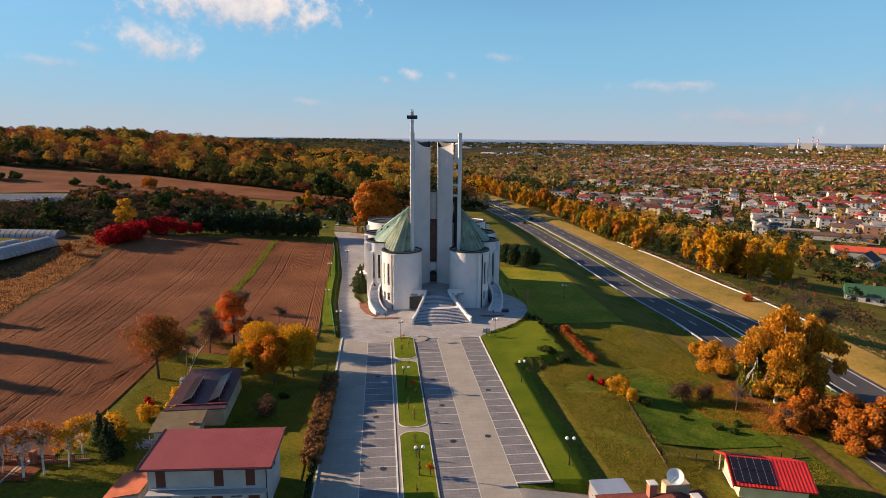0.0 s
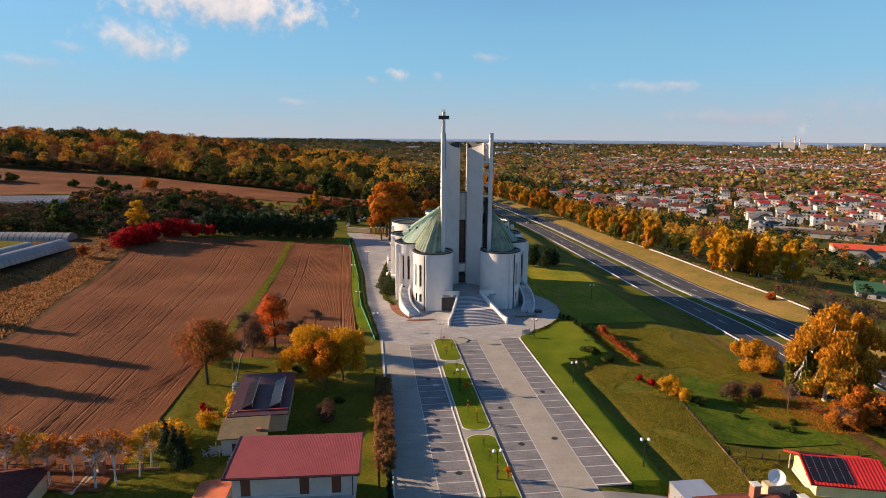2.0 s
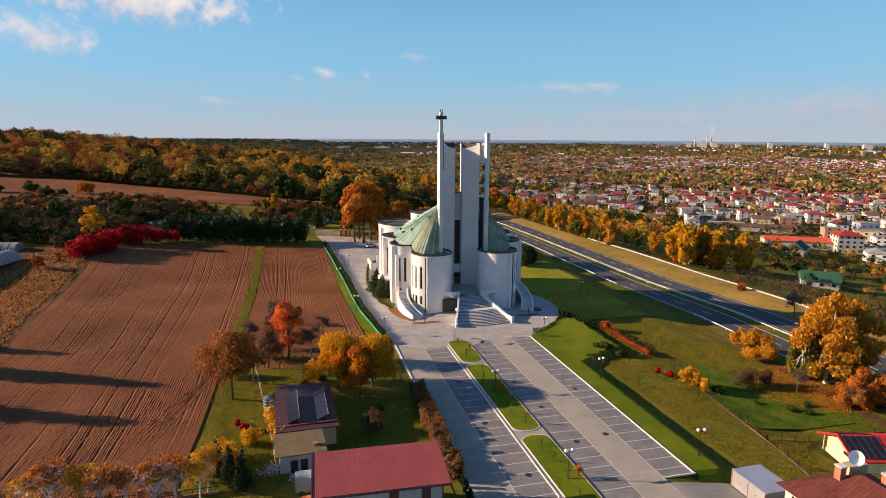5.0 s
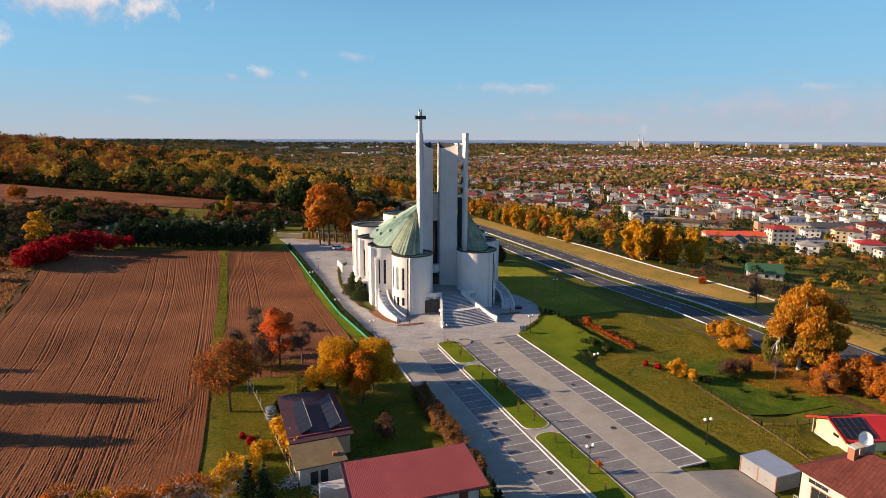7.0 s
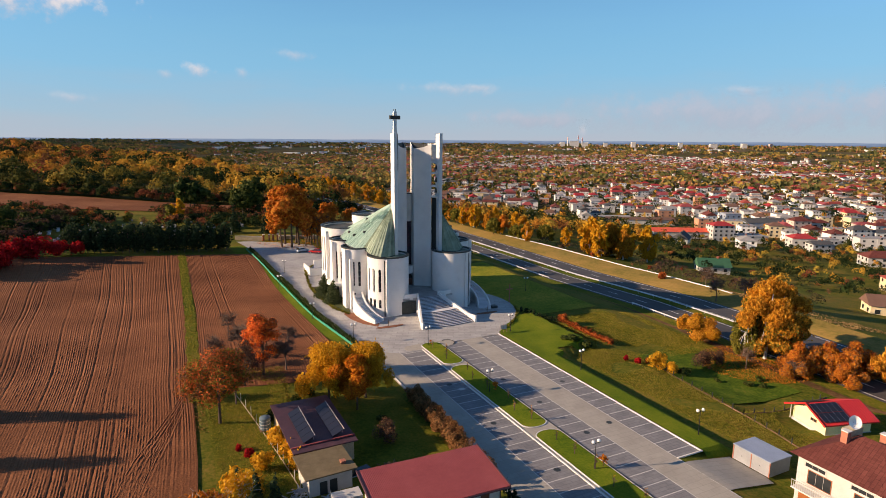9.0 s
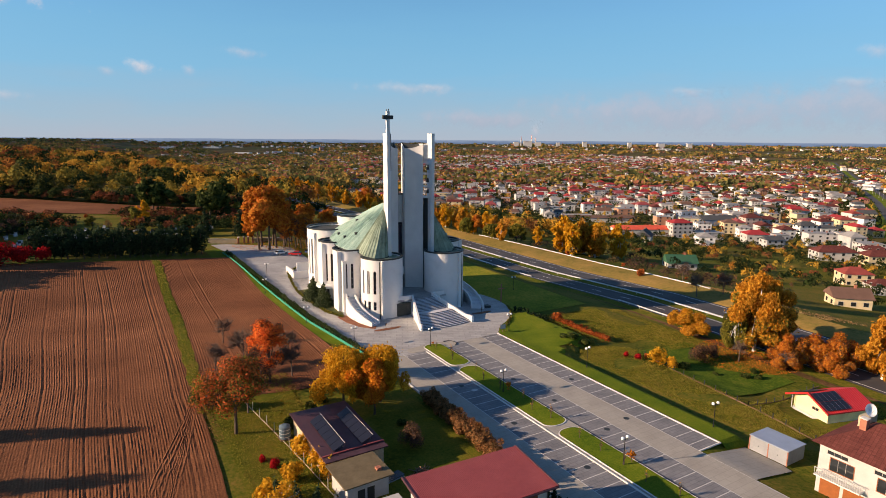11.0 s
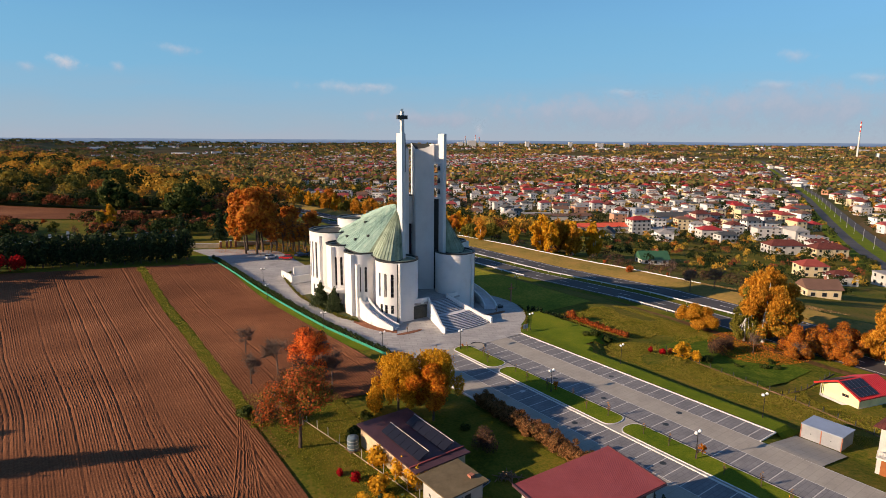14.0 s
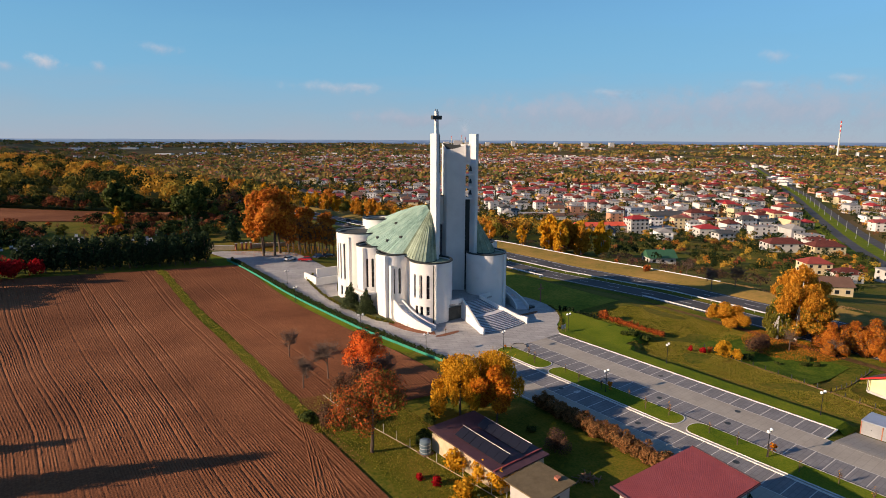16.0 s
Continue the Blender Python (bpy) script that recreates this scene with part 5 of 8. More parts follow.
S2 = Matrix.Translation((-35.1, 72.6, 0)) @ Matrix.Rotation(radians(10), 4, "Z")
s2 = thing("small_shed", "small white shed with a flat tan felt roof", "shed", S2.copy())
part("wall", Mesh().box(-2.6, 2.6, -1.9, 2.4, 0, 2.9), "white_wall", s2)
part("roof", Mesh().add([(-3.1, -2.4, 2.95), (3.1, -2.4, 2.85), (3.1, 3.0, 3.1), (-3.1, 3.0, 3.2), (-3.1, -2.4, 3.1), (3.1, -2.4, 3.0), (3.1, 3.0, 3.25), (-3.1, 3.0, 3.35)], [(3, 2, 1, 0), (4, 5, 6, 7), (0, 1, 5, 4), (1, 2, 6, 5), (2, 3, 7, 6), (3, 0, 4, 7)]), "felt_tan", s2, "tan roofing felt")
for x in (-0.9, 0.3):
    part("door", Mesh().box(x - 0.45, x + 0.45, -1.94, -1.9, 0.1, 2.1), "flashing", s2)
part("roof_junk", Mesh().box(1.6, 2.2, -1.0, -0.4, 3.05, 3.4), "brick", s2)
# water tank on the shed corner
tk = thing("water_tank", "grey plastic water tank in a cage", "tank", pose(-41.2, 88.4, hz(-41.2, 88.4), 0, 0, 8))
part("tank", Mesh().tube((0, 0, 0.25), (0, 0, 1.9), 0.75, 0.75, 16).tube((0, 0, 1.9), (0, 0, 2.1), 0.75, 0.35, 16), "tank", tk)
for z in (0.5, 1.0, 1.5):
    part("hoop", Mesh().tube((0, 0, z), (0, 0, z + 0.06), 0.78, 0.78, 16), "metal", tk)
part("stand", Mesh().box(-0.8, 0.8, -0.8, 0.8, 0, 0.25), "wood", tk)


# firewood and lumber heaps
def heap(name, label, cat, x, y, n, size, material, seed):
    t = thing(name, label, cat, pose(x, y, hz(x, y), 0, 0, 0))
    r = random.Random(seed)
    for k in range(n):
        a, d = r.uniform(0, 6.28), r.uniform(0, size)
        p = Vector((d * math.cos(a), d * math.sin(a) * 0.7, r.uniform(0.06, 0.9) * (1 - d / size * 0.7)))
        v = Vector((r.uniform(-1, 1), r.uniform(-1, 1), r.uniform(-0.35, 0.35))).normalized() * r.uniform(0.35, 0.8)
        part("log", Mesh().tube(p - v, p + v, 0.07, 0.06, 5), material, t)


heap("wood_heap", "heap of tangled cut branches and boards", "wood heap", -27.0, 73.5, 40, 1.7, "wood", 2)
heap("board_stack", "stack of pale weathered boards behind the shed", "boards", -38.4, 70.9, 34, 1.8, "grey_wall", 5)
heap("timber_heap", "stack of pale weathered boards behind the shed", "boards", -35.2, 69.2, 20, 1.2, "grey_wall", 6)
t = thing("cold_frame", "long dark garden cold frame on the ground", "cold frame", pose(-31.2, 73.8, 0, 0, 0, 20))
part("frame", Mesh().box(-1.8, 1.8, -0.6, 0.6, 0, 0.55), "sheet_blue", t)
part("lid", Mesh().box(-1.85, 1.85, -0.65, 0.65, 0.55, 0.62), "glass", t)
t = thing("white_van", "small white trailer beside the red-roofed house", "trailer", pose(-33.6, 67.2, 0, 0, 0, 5))
part("body", Mesh().box(-1.6, 1.6, -0.9, 0.9, 0.4, 2.2), "white_wall", t)
for a in (-0.9, 0.9):
    part("wheel", Mesh().tube((a, -0.95, 0.32), (a, -0.75, 0.32), 0.32, 0.32, 12), "black", t)

# twin steel garages
gx, gy = xy(13.35, -66.8)
gz = -1.2
ga = thing("garage", "twin grey steel garage with a blue-grey flat roof", "garage", Matrix.Translation((gx, gy, gz)) @ Matrix.Rotation(AX, 4, "Z"))
part("wall", Mesh().box(-2.0, 2.0, -2.6, 2.6, 0, 2.05), "sheet_grey", ga)
part("roof", Mesh().box(-2.1, 2.1, -2.7, 2.7, 2.05, 2.17), "sheet_blue", ga)
for y in (-1.3, 1.3):
    dr = part("garage_door", Mesh().box(-2.05, -2.0, y - 1.22, y + 1.22, 0.05, 1.98), "sheet_grey", ga, "pale steel garage door")
    part("handle", Mesh().box(-2.1, -2.05, y - 0.06, y + 0.06, 0.95, 1.05), "black", dr)
for y in (-2.62, -0.0, 2.62):
    part("corner_post", Mesh().box(-2.08, -2.0, y - 0.06, y + 0.06, 0.0, 2.05), "brick", ga, "rust red post")

# white two-storey house with maroon tiled roof
wx, wy = xy(13.9, -79.6)
wh = thing("house", "white two-storey house with a maroon tiled hip roof", "house", Matrix.Translation((wx, wy, -1.4)) @ Matrix.Rotation(AX, 4, "Z"))
part("wall", Mesh().box(-5.0, 5.0, -5.4, 5.4, 0, 6.7), "white_wall", wh)
E_, R_ = 6.75, 9.6
rv = [(-5.7, -6.1, E_), (5.7, -6.1, E_), (5.7, 6.1, E_), (-5.7, 6.1, E_), (0, -1.4, R_), (0, 1.4, R_)]
roof_w = part("roof", Mesh().add(rv, [(0, 1, 4), (1, 2, 5, 4), (2, 3, 5), (3, 0, 4, 5), (3, 2, 1, 0)]), "roof_brown", wh, "maroon tiled hip roof")
# tile courses on the slopes that face the lot
tile_i = 0
for (A, B, T0, T1) in (((-5.7, 6.1), (-5.7, -6.1), (0, 1.4), (0, -1.4)), ((5.7, 6.1), (-5.7, 6.1), (0, 1.4), (0, 1.4))):
    rows_ = 12
    for k in range(rows_):
        f0, f1 = k / rows_, (k + 1) / rows_
        a0, b0 = Vector(A).lerp(Vector(T0), f0), Vector(B).lerp(Vector(T1), f0)
        a1, b1 = Vector(A).lerp(Vector(T0), f1), Vector(B).lerp(Vector(T1), f1)
        z0, z1 = E_ + (R_ - E_) * f0, E_ + (R_ - E_) * f1
        m_ = max(2, int((b0 - a0).length / 1.05))
        for j in range(m_):
            s0, s1 = j / m_, (j + 1) / m_ - 0.004
            q = [a0.lerp(b0, s0), a0.lerp(b0, s1), a1.lerp(b1, s1), a1.lerp(b1, s0)]
            me = Mesh().add([(*q[0], z0 + 0.055), (*q[1], z0 + 0.055), (*q[2], z1 + 0.03), (*q[3], z1 + 0.03), (*q[0], z0 + 0.02), (*q[1], z0 + 0.02)], [(0, 1, 2, 3), (4, 5, 1, 0)])
            part("roof_tile", me, "roof_brown", roof_w)
for (x, y) in ((-1.5, 2.6), (1.6, 0.2), (2.4, -2.6)):
    ch = part("chimney", Mesh().box(x - 0.35, x + 0.35, y - 0.35, y + 0.35, 7.6, 10.1), "brick", wh, "red brick chimney")
    part("cap", Mesh().box(x - 0.42, x + 0.42, y - 0.42, y + 0.42, 10.1, 10.2), "kerb", ch)
dish = Mesh()
aim = Vector((-0.35, -0.85, 0.4)).normalized()
da, db = aim.orthogonal().normalized(), aim.cross(aim.orthogonal().normalized())
bowl = [[Vector((1.2, 3.4, 10.2)) + (da * math.cos(t) + db * math.sin(t)) * r_ + aim * (0.28 * (r_ / 0.8) ** 2) for t in [2 * math.pi * k / 20 for k in range(20)]] for r_ in (0.05, 0.3, 0.55, 0.8)]
for a, b in zip(bowl, bowl[1:]):
    dish.loft(a, b, True)
ds = part("satellite_dish", dish, "globe", wh, "white satellite dish", smooth=True)
part("feed_arm", Mesh().tube(bowl[3][0], Vector((1.2, 3.4, 10.2)) + aim * 0.75, 0.03, 0.03, 5), "metal", ds)
part("mast", Mesh().tube((1.2, 3.4, 8.4), (1.2, 3.4, 10.2), 0.04), "metal", ds)
part("dormer_box", Mesh().box(0.2, 2.6, 3.0, 4.0, 8.0, 9.5), "tan_wall", wh)
for (y, z, w, h) in ((3.4, 5.6, 2.4, 0.6), (-1.6, 5.6, 2.4, 0.6)):
    hole_window(wh, w, h, at_wall(-5.0, y, z, -90), bars=2)
for (y, z) in ((2.8, 3.7), (-2.2, 3.7)):
    hole_window(wh, 2.7, 1.7, at_wall(-5.0, y, z, -90), frame="orange_wood", bars=2)
part("balcony", Mesh().box(-6.2, -5.0, 0.2, 5.2, 2.9, 3.05), "kerb", wh, "white balcony slab")
for k in range(21):
    y = 0.25 + k * 0.245
    part("baluster", Mesh().box(-6.17, -6.13, y - 0.02, y + 0.02, 3.05, 3.9), "metal", wh)
part("balcony_rail", Mesh().box(-6.2, -6.1, 0.2, 5.2, 3.9, 3.96), "metal", wh)
for y in (1.2, 3.8):
    part("garage_door", Mesh().box(-5.05, -5.0, y - 1.1, y + 1.1, 0.1, 2.3), "orange_wood", wh)

# yellow bungalow with scarlet roof and solar panels
yb = thing("house", "pale yellow bungalow with a scarlet tiled gable roof", "house", pose(40.8, 66.9, hz(41, 66.6) - 0.1, 0, 0, -10) @ Matrix.Diagonal((0.88, 0.88, 0.93, 1)))
part("wall", Mesh().box(-4.2, 4.6, -3.6, 3.6, 0, 2.45), "yellow_wall", yb)
for x in (-4.2, 4.6):
    part("gable", Mesh().add([(x - 0.01, -3.6, 2.45), (x - 0.01, 3.6, 2.45), (x - 0.01, 0.0, 3.9), (x + 0.01, -3.6, 2.45), (x + 0.01, 3.6, 2.45), (x + 0.01, 0, 3.9)], [(0, 1, 2), (5, 4, 3), (0, 3, 4, 1), (1, 4, 5, 2), (2, 5, 3, 0)]), "yellow_wall", yb)
for s in (-1, 1):
    rr = Mesh()
    k = 44
    a = [(-5.3 + 10.7 * i / k, s * 4.5, 2.15 + (0.05 if i % 2 else 0)) for i in range(k + 1)]
    b = [(-5.3 + 10.7 * i / k, 0, 4.05 + (0.05 if i % 2 else 0)) for i in range(k + 1)]
    rr.loft(a, b).loft([(p[0], p[1], p[2] - 0.14) for p in a], [(p[0], p[1], p[2] - 0.14) for p in b]).add([(-5.3, s * 4.5, 2.0), (-5.3, 0, 3.9), (-5.3, 0, 4.1), (-5.3, s * 4.5, 2.2)], [(0, 1, 2, 3)]).add([(-5.3, s * 4.5, 2.0), (5.4, s * 4.5, 2.0), (5.4, s * 4.5, 2.2), (-5.3, s * 4.5, 2.2)], [(0, 1, 2, 3)])
    part("roof", rr, "roof_scarlet", yb, "bright red tiled roof slope")
    part("fascia", Mesh().add([(-5.42, s * 4.6, 1.95), (-5.42, 0, 3.95), (-5.42, 0, 4.25), (-5.42, s * 4.6, 2.25), (-5.3, s * 4.6, 1.95), (-5.3, 0, 3.95), (-5.3, 0, 4.25), (-5.3, s * 4.6, 2.25)], [(0, 1, 2, 3), (7, 6, 5, 4), (0, 4, 5, 1), (3, 2, 6, 7), (0, 3, 7, 4)]), "roof_scarlet", yb)
    for i in range(5):
        for j in range(2):
            x0 = -4.9 + i * 1.03
            t0, t1 = 0.10 + j * 0.42, 0.10 + j * 0.42 + 0.40
            f = lambda t, lift: (s * 4.5 * (1 - t), 2.2 + 1.9 * t + lift)
            p0, p1 = f(t0, 0.13), f(t1, 0.13)
            part("solar_panel", Mesh().add([(x0, *p0), (x0 + 1.0, *p0), (x0 + 1.0, *p1), (x0, *p1)], [(0, 1, 2, 3)]), "panel", yb, "black solar panel")
    for i in range(6):
        x0 = -4.93 + i * 1.03
        part("panel_rail", Mesh().add([(x0, *f(0.09, 0.14)), (x0 + 0.05, *f(0.09, 0.14)), (x0 + 0.05, *f(0.95, 0.14)), (x0, *f(0.95, 0.14))], [(0, 1, 2, 3)]), "panel_frame", yb)
hole_window(yb, 1.3, 0.5, at_wall(-4.2, -1.0, 1.3, -90), frame="door_brown")
part("porch_post", Mesh().tube((-4.9, 3.4, 0), (-4.9, 3.4, 2.3), 0.08), "white_wall", yb)
part("plinth", Mesh().box(-4.3, 4.7, -3.7, 3.7, -0.4, 0.12), "grey_wall", yb)

# low concrete garden fence east of the lot
fn = thing("garden_fence", "low weathered board fence between garden plots", "fence")
FP = [(32.5, 99.0), (31.2, 90), (30.6, 80), (30.3, 73.2), (29.5, 64), (28.5, 56)]
FQ = [(30.3, 73.2), (38, 74.2), (46, 75.2), (52.6, 76.0)]
for P in (FP, FQ):
    for (a, b) in zip(P, P[1:]):
        n_ = max(1, round((Vector(b) - Vector(a)).length / 2.4))
        for k in range(n_):
            p, q = Vector(a).lerp(Vector(b), k / n_), Vector(a).lerp(Vector(b), (k + 1) / n_ - 0.01)
            za_, zb_ = hz(*p), hz(*q)
            part("board", Mesh().wallpath([tuple(p), tuple(q)], 0.08, [za_ - 0.1, zb_ - 0.1], [za_ + 0.12, zb_ + 0.12]), "wood", fn)
            part("post", Mesh().box(p.x - 0.06, p.x + 0.06, p.y - 0.06, p.y + 0.06, za_ - 0.1, za_ + 0.9), "flashing", fn)
FE = [(-41.6, 88), (-43.6, 96), (-45.6, 104), (-46.6, 112)]
f2 = thing("wire_fence", "low wire fence with concrete foot along the orchard", "fence")
for (a, b) in zip([(-37.6, 70), (-39.5, 79), *FE], [(-39.5, 79), *FE]):
    n_ = max(1, round((Vector(b) - Vector(a)).length / 2.5))
    for k in range(n_):
        p, q = Vector(a).lerp(Vector(b), k / n_), Vector(a).lerp(Vector(b), (k + 1) / n_ - 0.01)
        za_, zb_ = hz(*p) + 0.05, hz(*q) + 0.05
        part("footing", Mesh().wallpath([tuple(p), tuple(q)], 0.1, [za_ - 0.1, zb_ - 0.1], [za_ + 0.12, zb_ + 0.12]), "tan_wall", f2)
        part("post", Mesh().tube((p.x, p.y, za_), (p.x, p.y, za_ + 1.4), 0.04, 0.04, 5), "metal", f2)
# ornamental street fence with brick gate posts
f3 = thing("ornamental_fence", "dark ornamental railing fence with brick gate posts", "fence")
for (a, b) in (((-66, 65.6), (-51.8, 65.8)), ((-49.9, 65.9), (-43.5, 66.8))):
    n_ = max(1, round((Vector(b) - Vector(a)).length / 2.2))
    for k in range(n_):
        p, q = Vector(a).lerp(Vector(b), k / n_), Vector(a).lerp(Vector(b), (k + 1) / n_ - 0.03)
        z = hz(*p)
        part("plinth", Mesh().wallpath([tuple(p), tuple(q)], 0.2, [z - 0.1] * 2, [z + 0.35] * 2), "brick", f3)
        part("rail", Mesh().wallpath([tuple(p), tuple(q)], 0.05, [z + 0.95] * 2, [z + 1.02] * 2), "black", f3)
        for j in range(8):
            c = p.lerp(q, (j + 0.5) / 8)
            part("bar", Mesh().box(c.x - 0.02, c.x + 0.02, c.y - 0.02, c.y + 0.02, z + 0.35, z + 1.1), "black", f3)
        part("post", Mesh().box(p.x - 0.14, p.x + 0.14, p.y - 0.14, p.y + 0.14, z, z + 1.15), "brick", f3)
for (x, y) in ((-51.6, 65.8), (-50.1, 65.9)):
    part("gate_post", Mesh().box(x - 0.3, x + 0.3, y - 0.3, y + 0.3, hz(x, y), hz(x, y) + 1.7), "brick", f3)
t = tagged(part("path_gate", Mesh().prism([(-51.3, 66.5), (-52.6, 62), (-51.2, 61.5), (-50.4, 66.5)], hz(-51, 65) - 0.1, hz(-51, 65) + 0.1), "drive"), "pale paved garden path to the gate", "path", kind="structure")
hr = thing("house", "low house with a dark red hipped roof", "house", pose(-57.5, 57.5, hz(-57.5, 57.5), 0, 0, 10))
part("wall", Mesh().box(-4, 4, -4, 4, 0, 2.6), "tan_wall", hr)
part("roof", Mesh().add([(-4.6, -4.6, 2.6), (4.6, -4.6, 2.6), (4.6, 4.6, 2.6), (-4.6, 4.6, 2.6), (0, 0, 4.8)], [(0, 1, 4), (1, 2, 4), (2, 3, 4), (3, 0, 4), (3, 2, 1, 0)]), "roof_brown", hr)


# polytunnels and greenhouses to the west
def tunnel(x, y, length, r, yaw, label):
    z = hz(x, y)
    t = thing("polytunnel", label, "polytunnel", pose(x, y, z, 0, 0, yaw), group="polytunnels")
    seg = int(length / 2.0)
    prof = [(math.cos(radians(a)) * r, math.sin(radians(a)) * r * 0.85) for a in range(0, 181, 15)]
    for k in range(seg):
        a, b = k * 2.0, k * 2.0 + 1.9
        part("film", Mesh().loft([(a, p, q) for p, q in prof], [(b, p, q) for p, q in prof]), "plastic_film", t, smooth=True)
        part("hoop", Mesh().loft([(b, p * 1.01, q * 1.01) for p, q in prof], [(b + 0.16, p * 1.03, q * 1.03) for p, q in prof]), "flashing", t)
    part("end", Mesh().add([(0.02, p, q) for p, q in prof], [tuple(range(13))]), "plastic_film", t)
    return t


tunnel(-131, 198, 36, 3.0, 178, "long white plastic polytunnel beside the scrub")
tunnel(-128.7, 188, 44, 3.4, -93, "long white plastic polytunnel beside the scrub")
tunnel(-136.5, 184, 40, 3.4, -93, "long white plastic polytunnel beside the scrub")
for k in range(4):
    tunnel(-180 - 2 * k, 291.5 - 9 * k, 58, 3.9, 187, "ribbed white greenhouse tunnel below the hill")
t = thing("purple_shed", "low shed with a dull purple roof", "shed", pose(-172, 298, hz(-172, 298), 0, 0, 6))
part("wall", Mesh().box(-8, 8, -3, 3, 0, 2.4), "grey_wall", t)
part("roof", Mesh().add([(-8.5, -3.5, 2.4), (8.5, -3.5, 2.4), (8.5, 3.5, 2.4), (-8.5, 3.5, 2.4), (-8.5, 0, 3.6), (8.5, 0, 3.6)], [(0, 1, 5, 4), (2, 3, 4, 5), (0, 4, 3), (1, 2, 5)]), mat("dull purple sheet", tone((0.16, 0.10, 0.20)), 0.6, 0.4), t)

# cemetery wall, gate and graves behind the church
for (a, b) in (((-44, 236), (-34.5, 233)), ((-28.5, 233), (-14, 236))):
    w_ = thing("cemetery_wall", "pale low cemetery wall with a coping", "wall")
    p, q = Vector(a), Vector(b)
    part("wall", Mesh().wallpath([a, b], 0.3, [hz(*a) - 0.2, hz(*b) - 0.2], [hz(*a) + 1.5, hz(*b) + 1.5]), "tan_wall", w_)
    part("coping", Mesh().wallpath([(a[0], a[1] - 0.06), (b[0], b[1] - 0.06)], 0.42, [hz(*a) + 1.5, hz(*b) + 1.5], [hz(*a) + 1.6, hz(*b) + 1.6]), "kerb", w_)
for x in (-34, -32, -30.6, -29):
    t = thing("gate_pillar", "brick gate pillar of the cemetery", "pillar", pose(x, 232.6, hz(x, 232.6), 0, 0, 0), group="gate pillars")
    part("shaft", Mesh().box(-0.3, 0.3, -0.3, 0.3, 0, 2.2), "brick", t)
    part("cap", Mesh().box(-0.38, 0.38, -0.38, 0.38, 2.2, 2.35), "kerb", t)
rg = random.Random(12)
gm = [M["grey_wall"], M["flashing"], M["kerb"], M["step"]]
for k in range(120):
    x, y = rg.uniform(-128, -40), rg.uniform(232, 292)
    g_ = thing("grave", "polished stone grave with upright headstone", "grave", pose(x, y, hz(x, y), 0, 0, rg.uniform(-8, 8)), group="graves")
    part("slab", Mesh().box(-0.5, 0.5, -1.0, 1.0, 0, 0.4), gm[k % 4], g_)
    part("headstone", Mesh().box(-0.45, 0.45, 1.0, 1.15, 0, rg.uniform(0.9, 1.3)), gm[(k + 1) % 4], g_)

# green mesh fence along the field side of the church road
M["mesh_green"] = mat("turquoise green fence mesh", [(0.2, (0.015, 0.15, 0.10)), (0.8, (0.03, 0.30, 0.20))], 0.6, 0.8)
gf = thing("mesh_fence", "low turquoise green mesh fence along the field", "fence")
GP = polyline([(*xy(u, v), 0) for u, v in ((-22.9, -8), (-24.2, 3), (-25.9, 17), (-26.5, 30), (-27.0, 47), (-28.8, 70), (-31.2, 92))], 42)
for a, b in zip(GP, GP[1:]):
    za_, zb_ = hz(a.x, a.y), hz(b.x, b.y)
    part("mesh_panel", Mesh().wallpath([(a.x, a.y), (b.x, b.y)], 0.03, [za_ + 0.03, zb_ + 0.03], [za_ + 0.6, zb_ + 0.6]), "mesh_green", gf)
    part("post", Mesh().tube((a.x, a.y, za_ - 0.1), (a.x, a.y, za_ + 1.0), 0.04, 0.04, 5), "mesh_green", gf)

# ---- trees ----
def leaf_quads(rs, centres, sizes, droop=0.0, facing=None):
    """Small four-cornered leaves or sprays at the centres, turned at random."""
    n = len(centres)
    a = rs.randn(n, 3); a[:, 2] *= 1 + droop * 3
    a[:, 2] -= droop * 2
    a /= np.linalg.norm(a, axis=1)[:, None]
    if facing is not None:
        f = facing / np.linalg.norm(facing, axis=1)[:, None] + 0.45 * rs.randn(n, 3)
        f /= np.linalg.norm(f, axis=1)[:, None]
        a -= f * (a * f).sum(1)[:, None]
        a /= np.linalg.norm(a, axis=1)[:, None]
        b = np.cross(f, a)
    else:
        b = rs.randn(n, 3)
    b -= a * (a * b).sum(1)[:, None]
    b /= np.linalg.norm(b, axis=1)[:, None]
    s = sizes[:, None]
    L, W = a * s * (1 + 0.6 * droop), b * s * (0.62 - 0.2 * droop)
    k = rs.uniform(0.6, 1.0, (n, 1))
    V = np.stack([centres - L, centres + W * k, centres + L, centres - W], 1).reshape(-1, 3)
    F = np.arange(4 * n).reshape(n, 4)
    return V, F


def crown_points(rs, lobes, n):
    w = np.array([l[3] * l[4] * l[5] for l in lobes]) ** 0.75
    idx = rs.choice(len(lobes), n, p=w / w.sum())
    Lb = np.array(lobes)[idx]
    d = rs.randn(n, 3); d /= np.linalg.norm(d, axis=1)[:, None]
    r = 0.3 + 0.72 * rs.rand(n) ** 0.5 + 0.1 * np.abs(rs.randn(n)) ** 1.5 * (rs.rand(n) < 0.3)
    return Lb[:, :3] + d * Lb[:, 3:6] * r[:, None], d


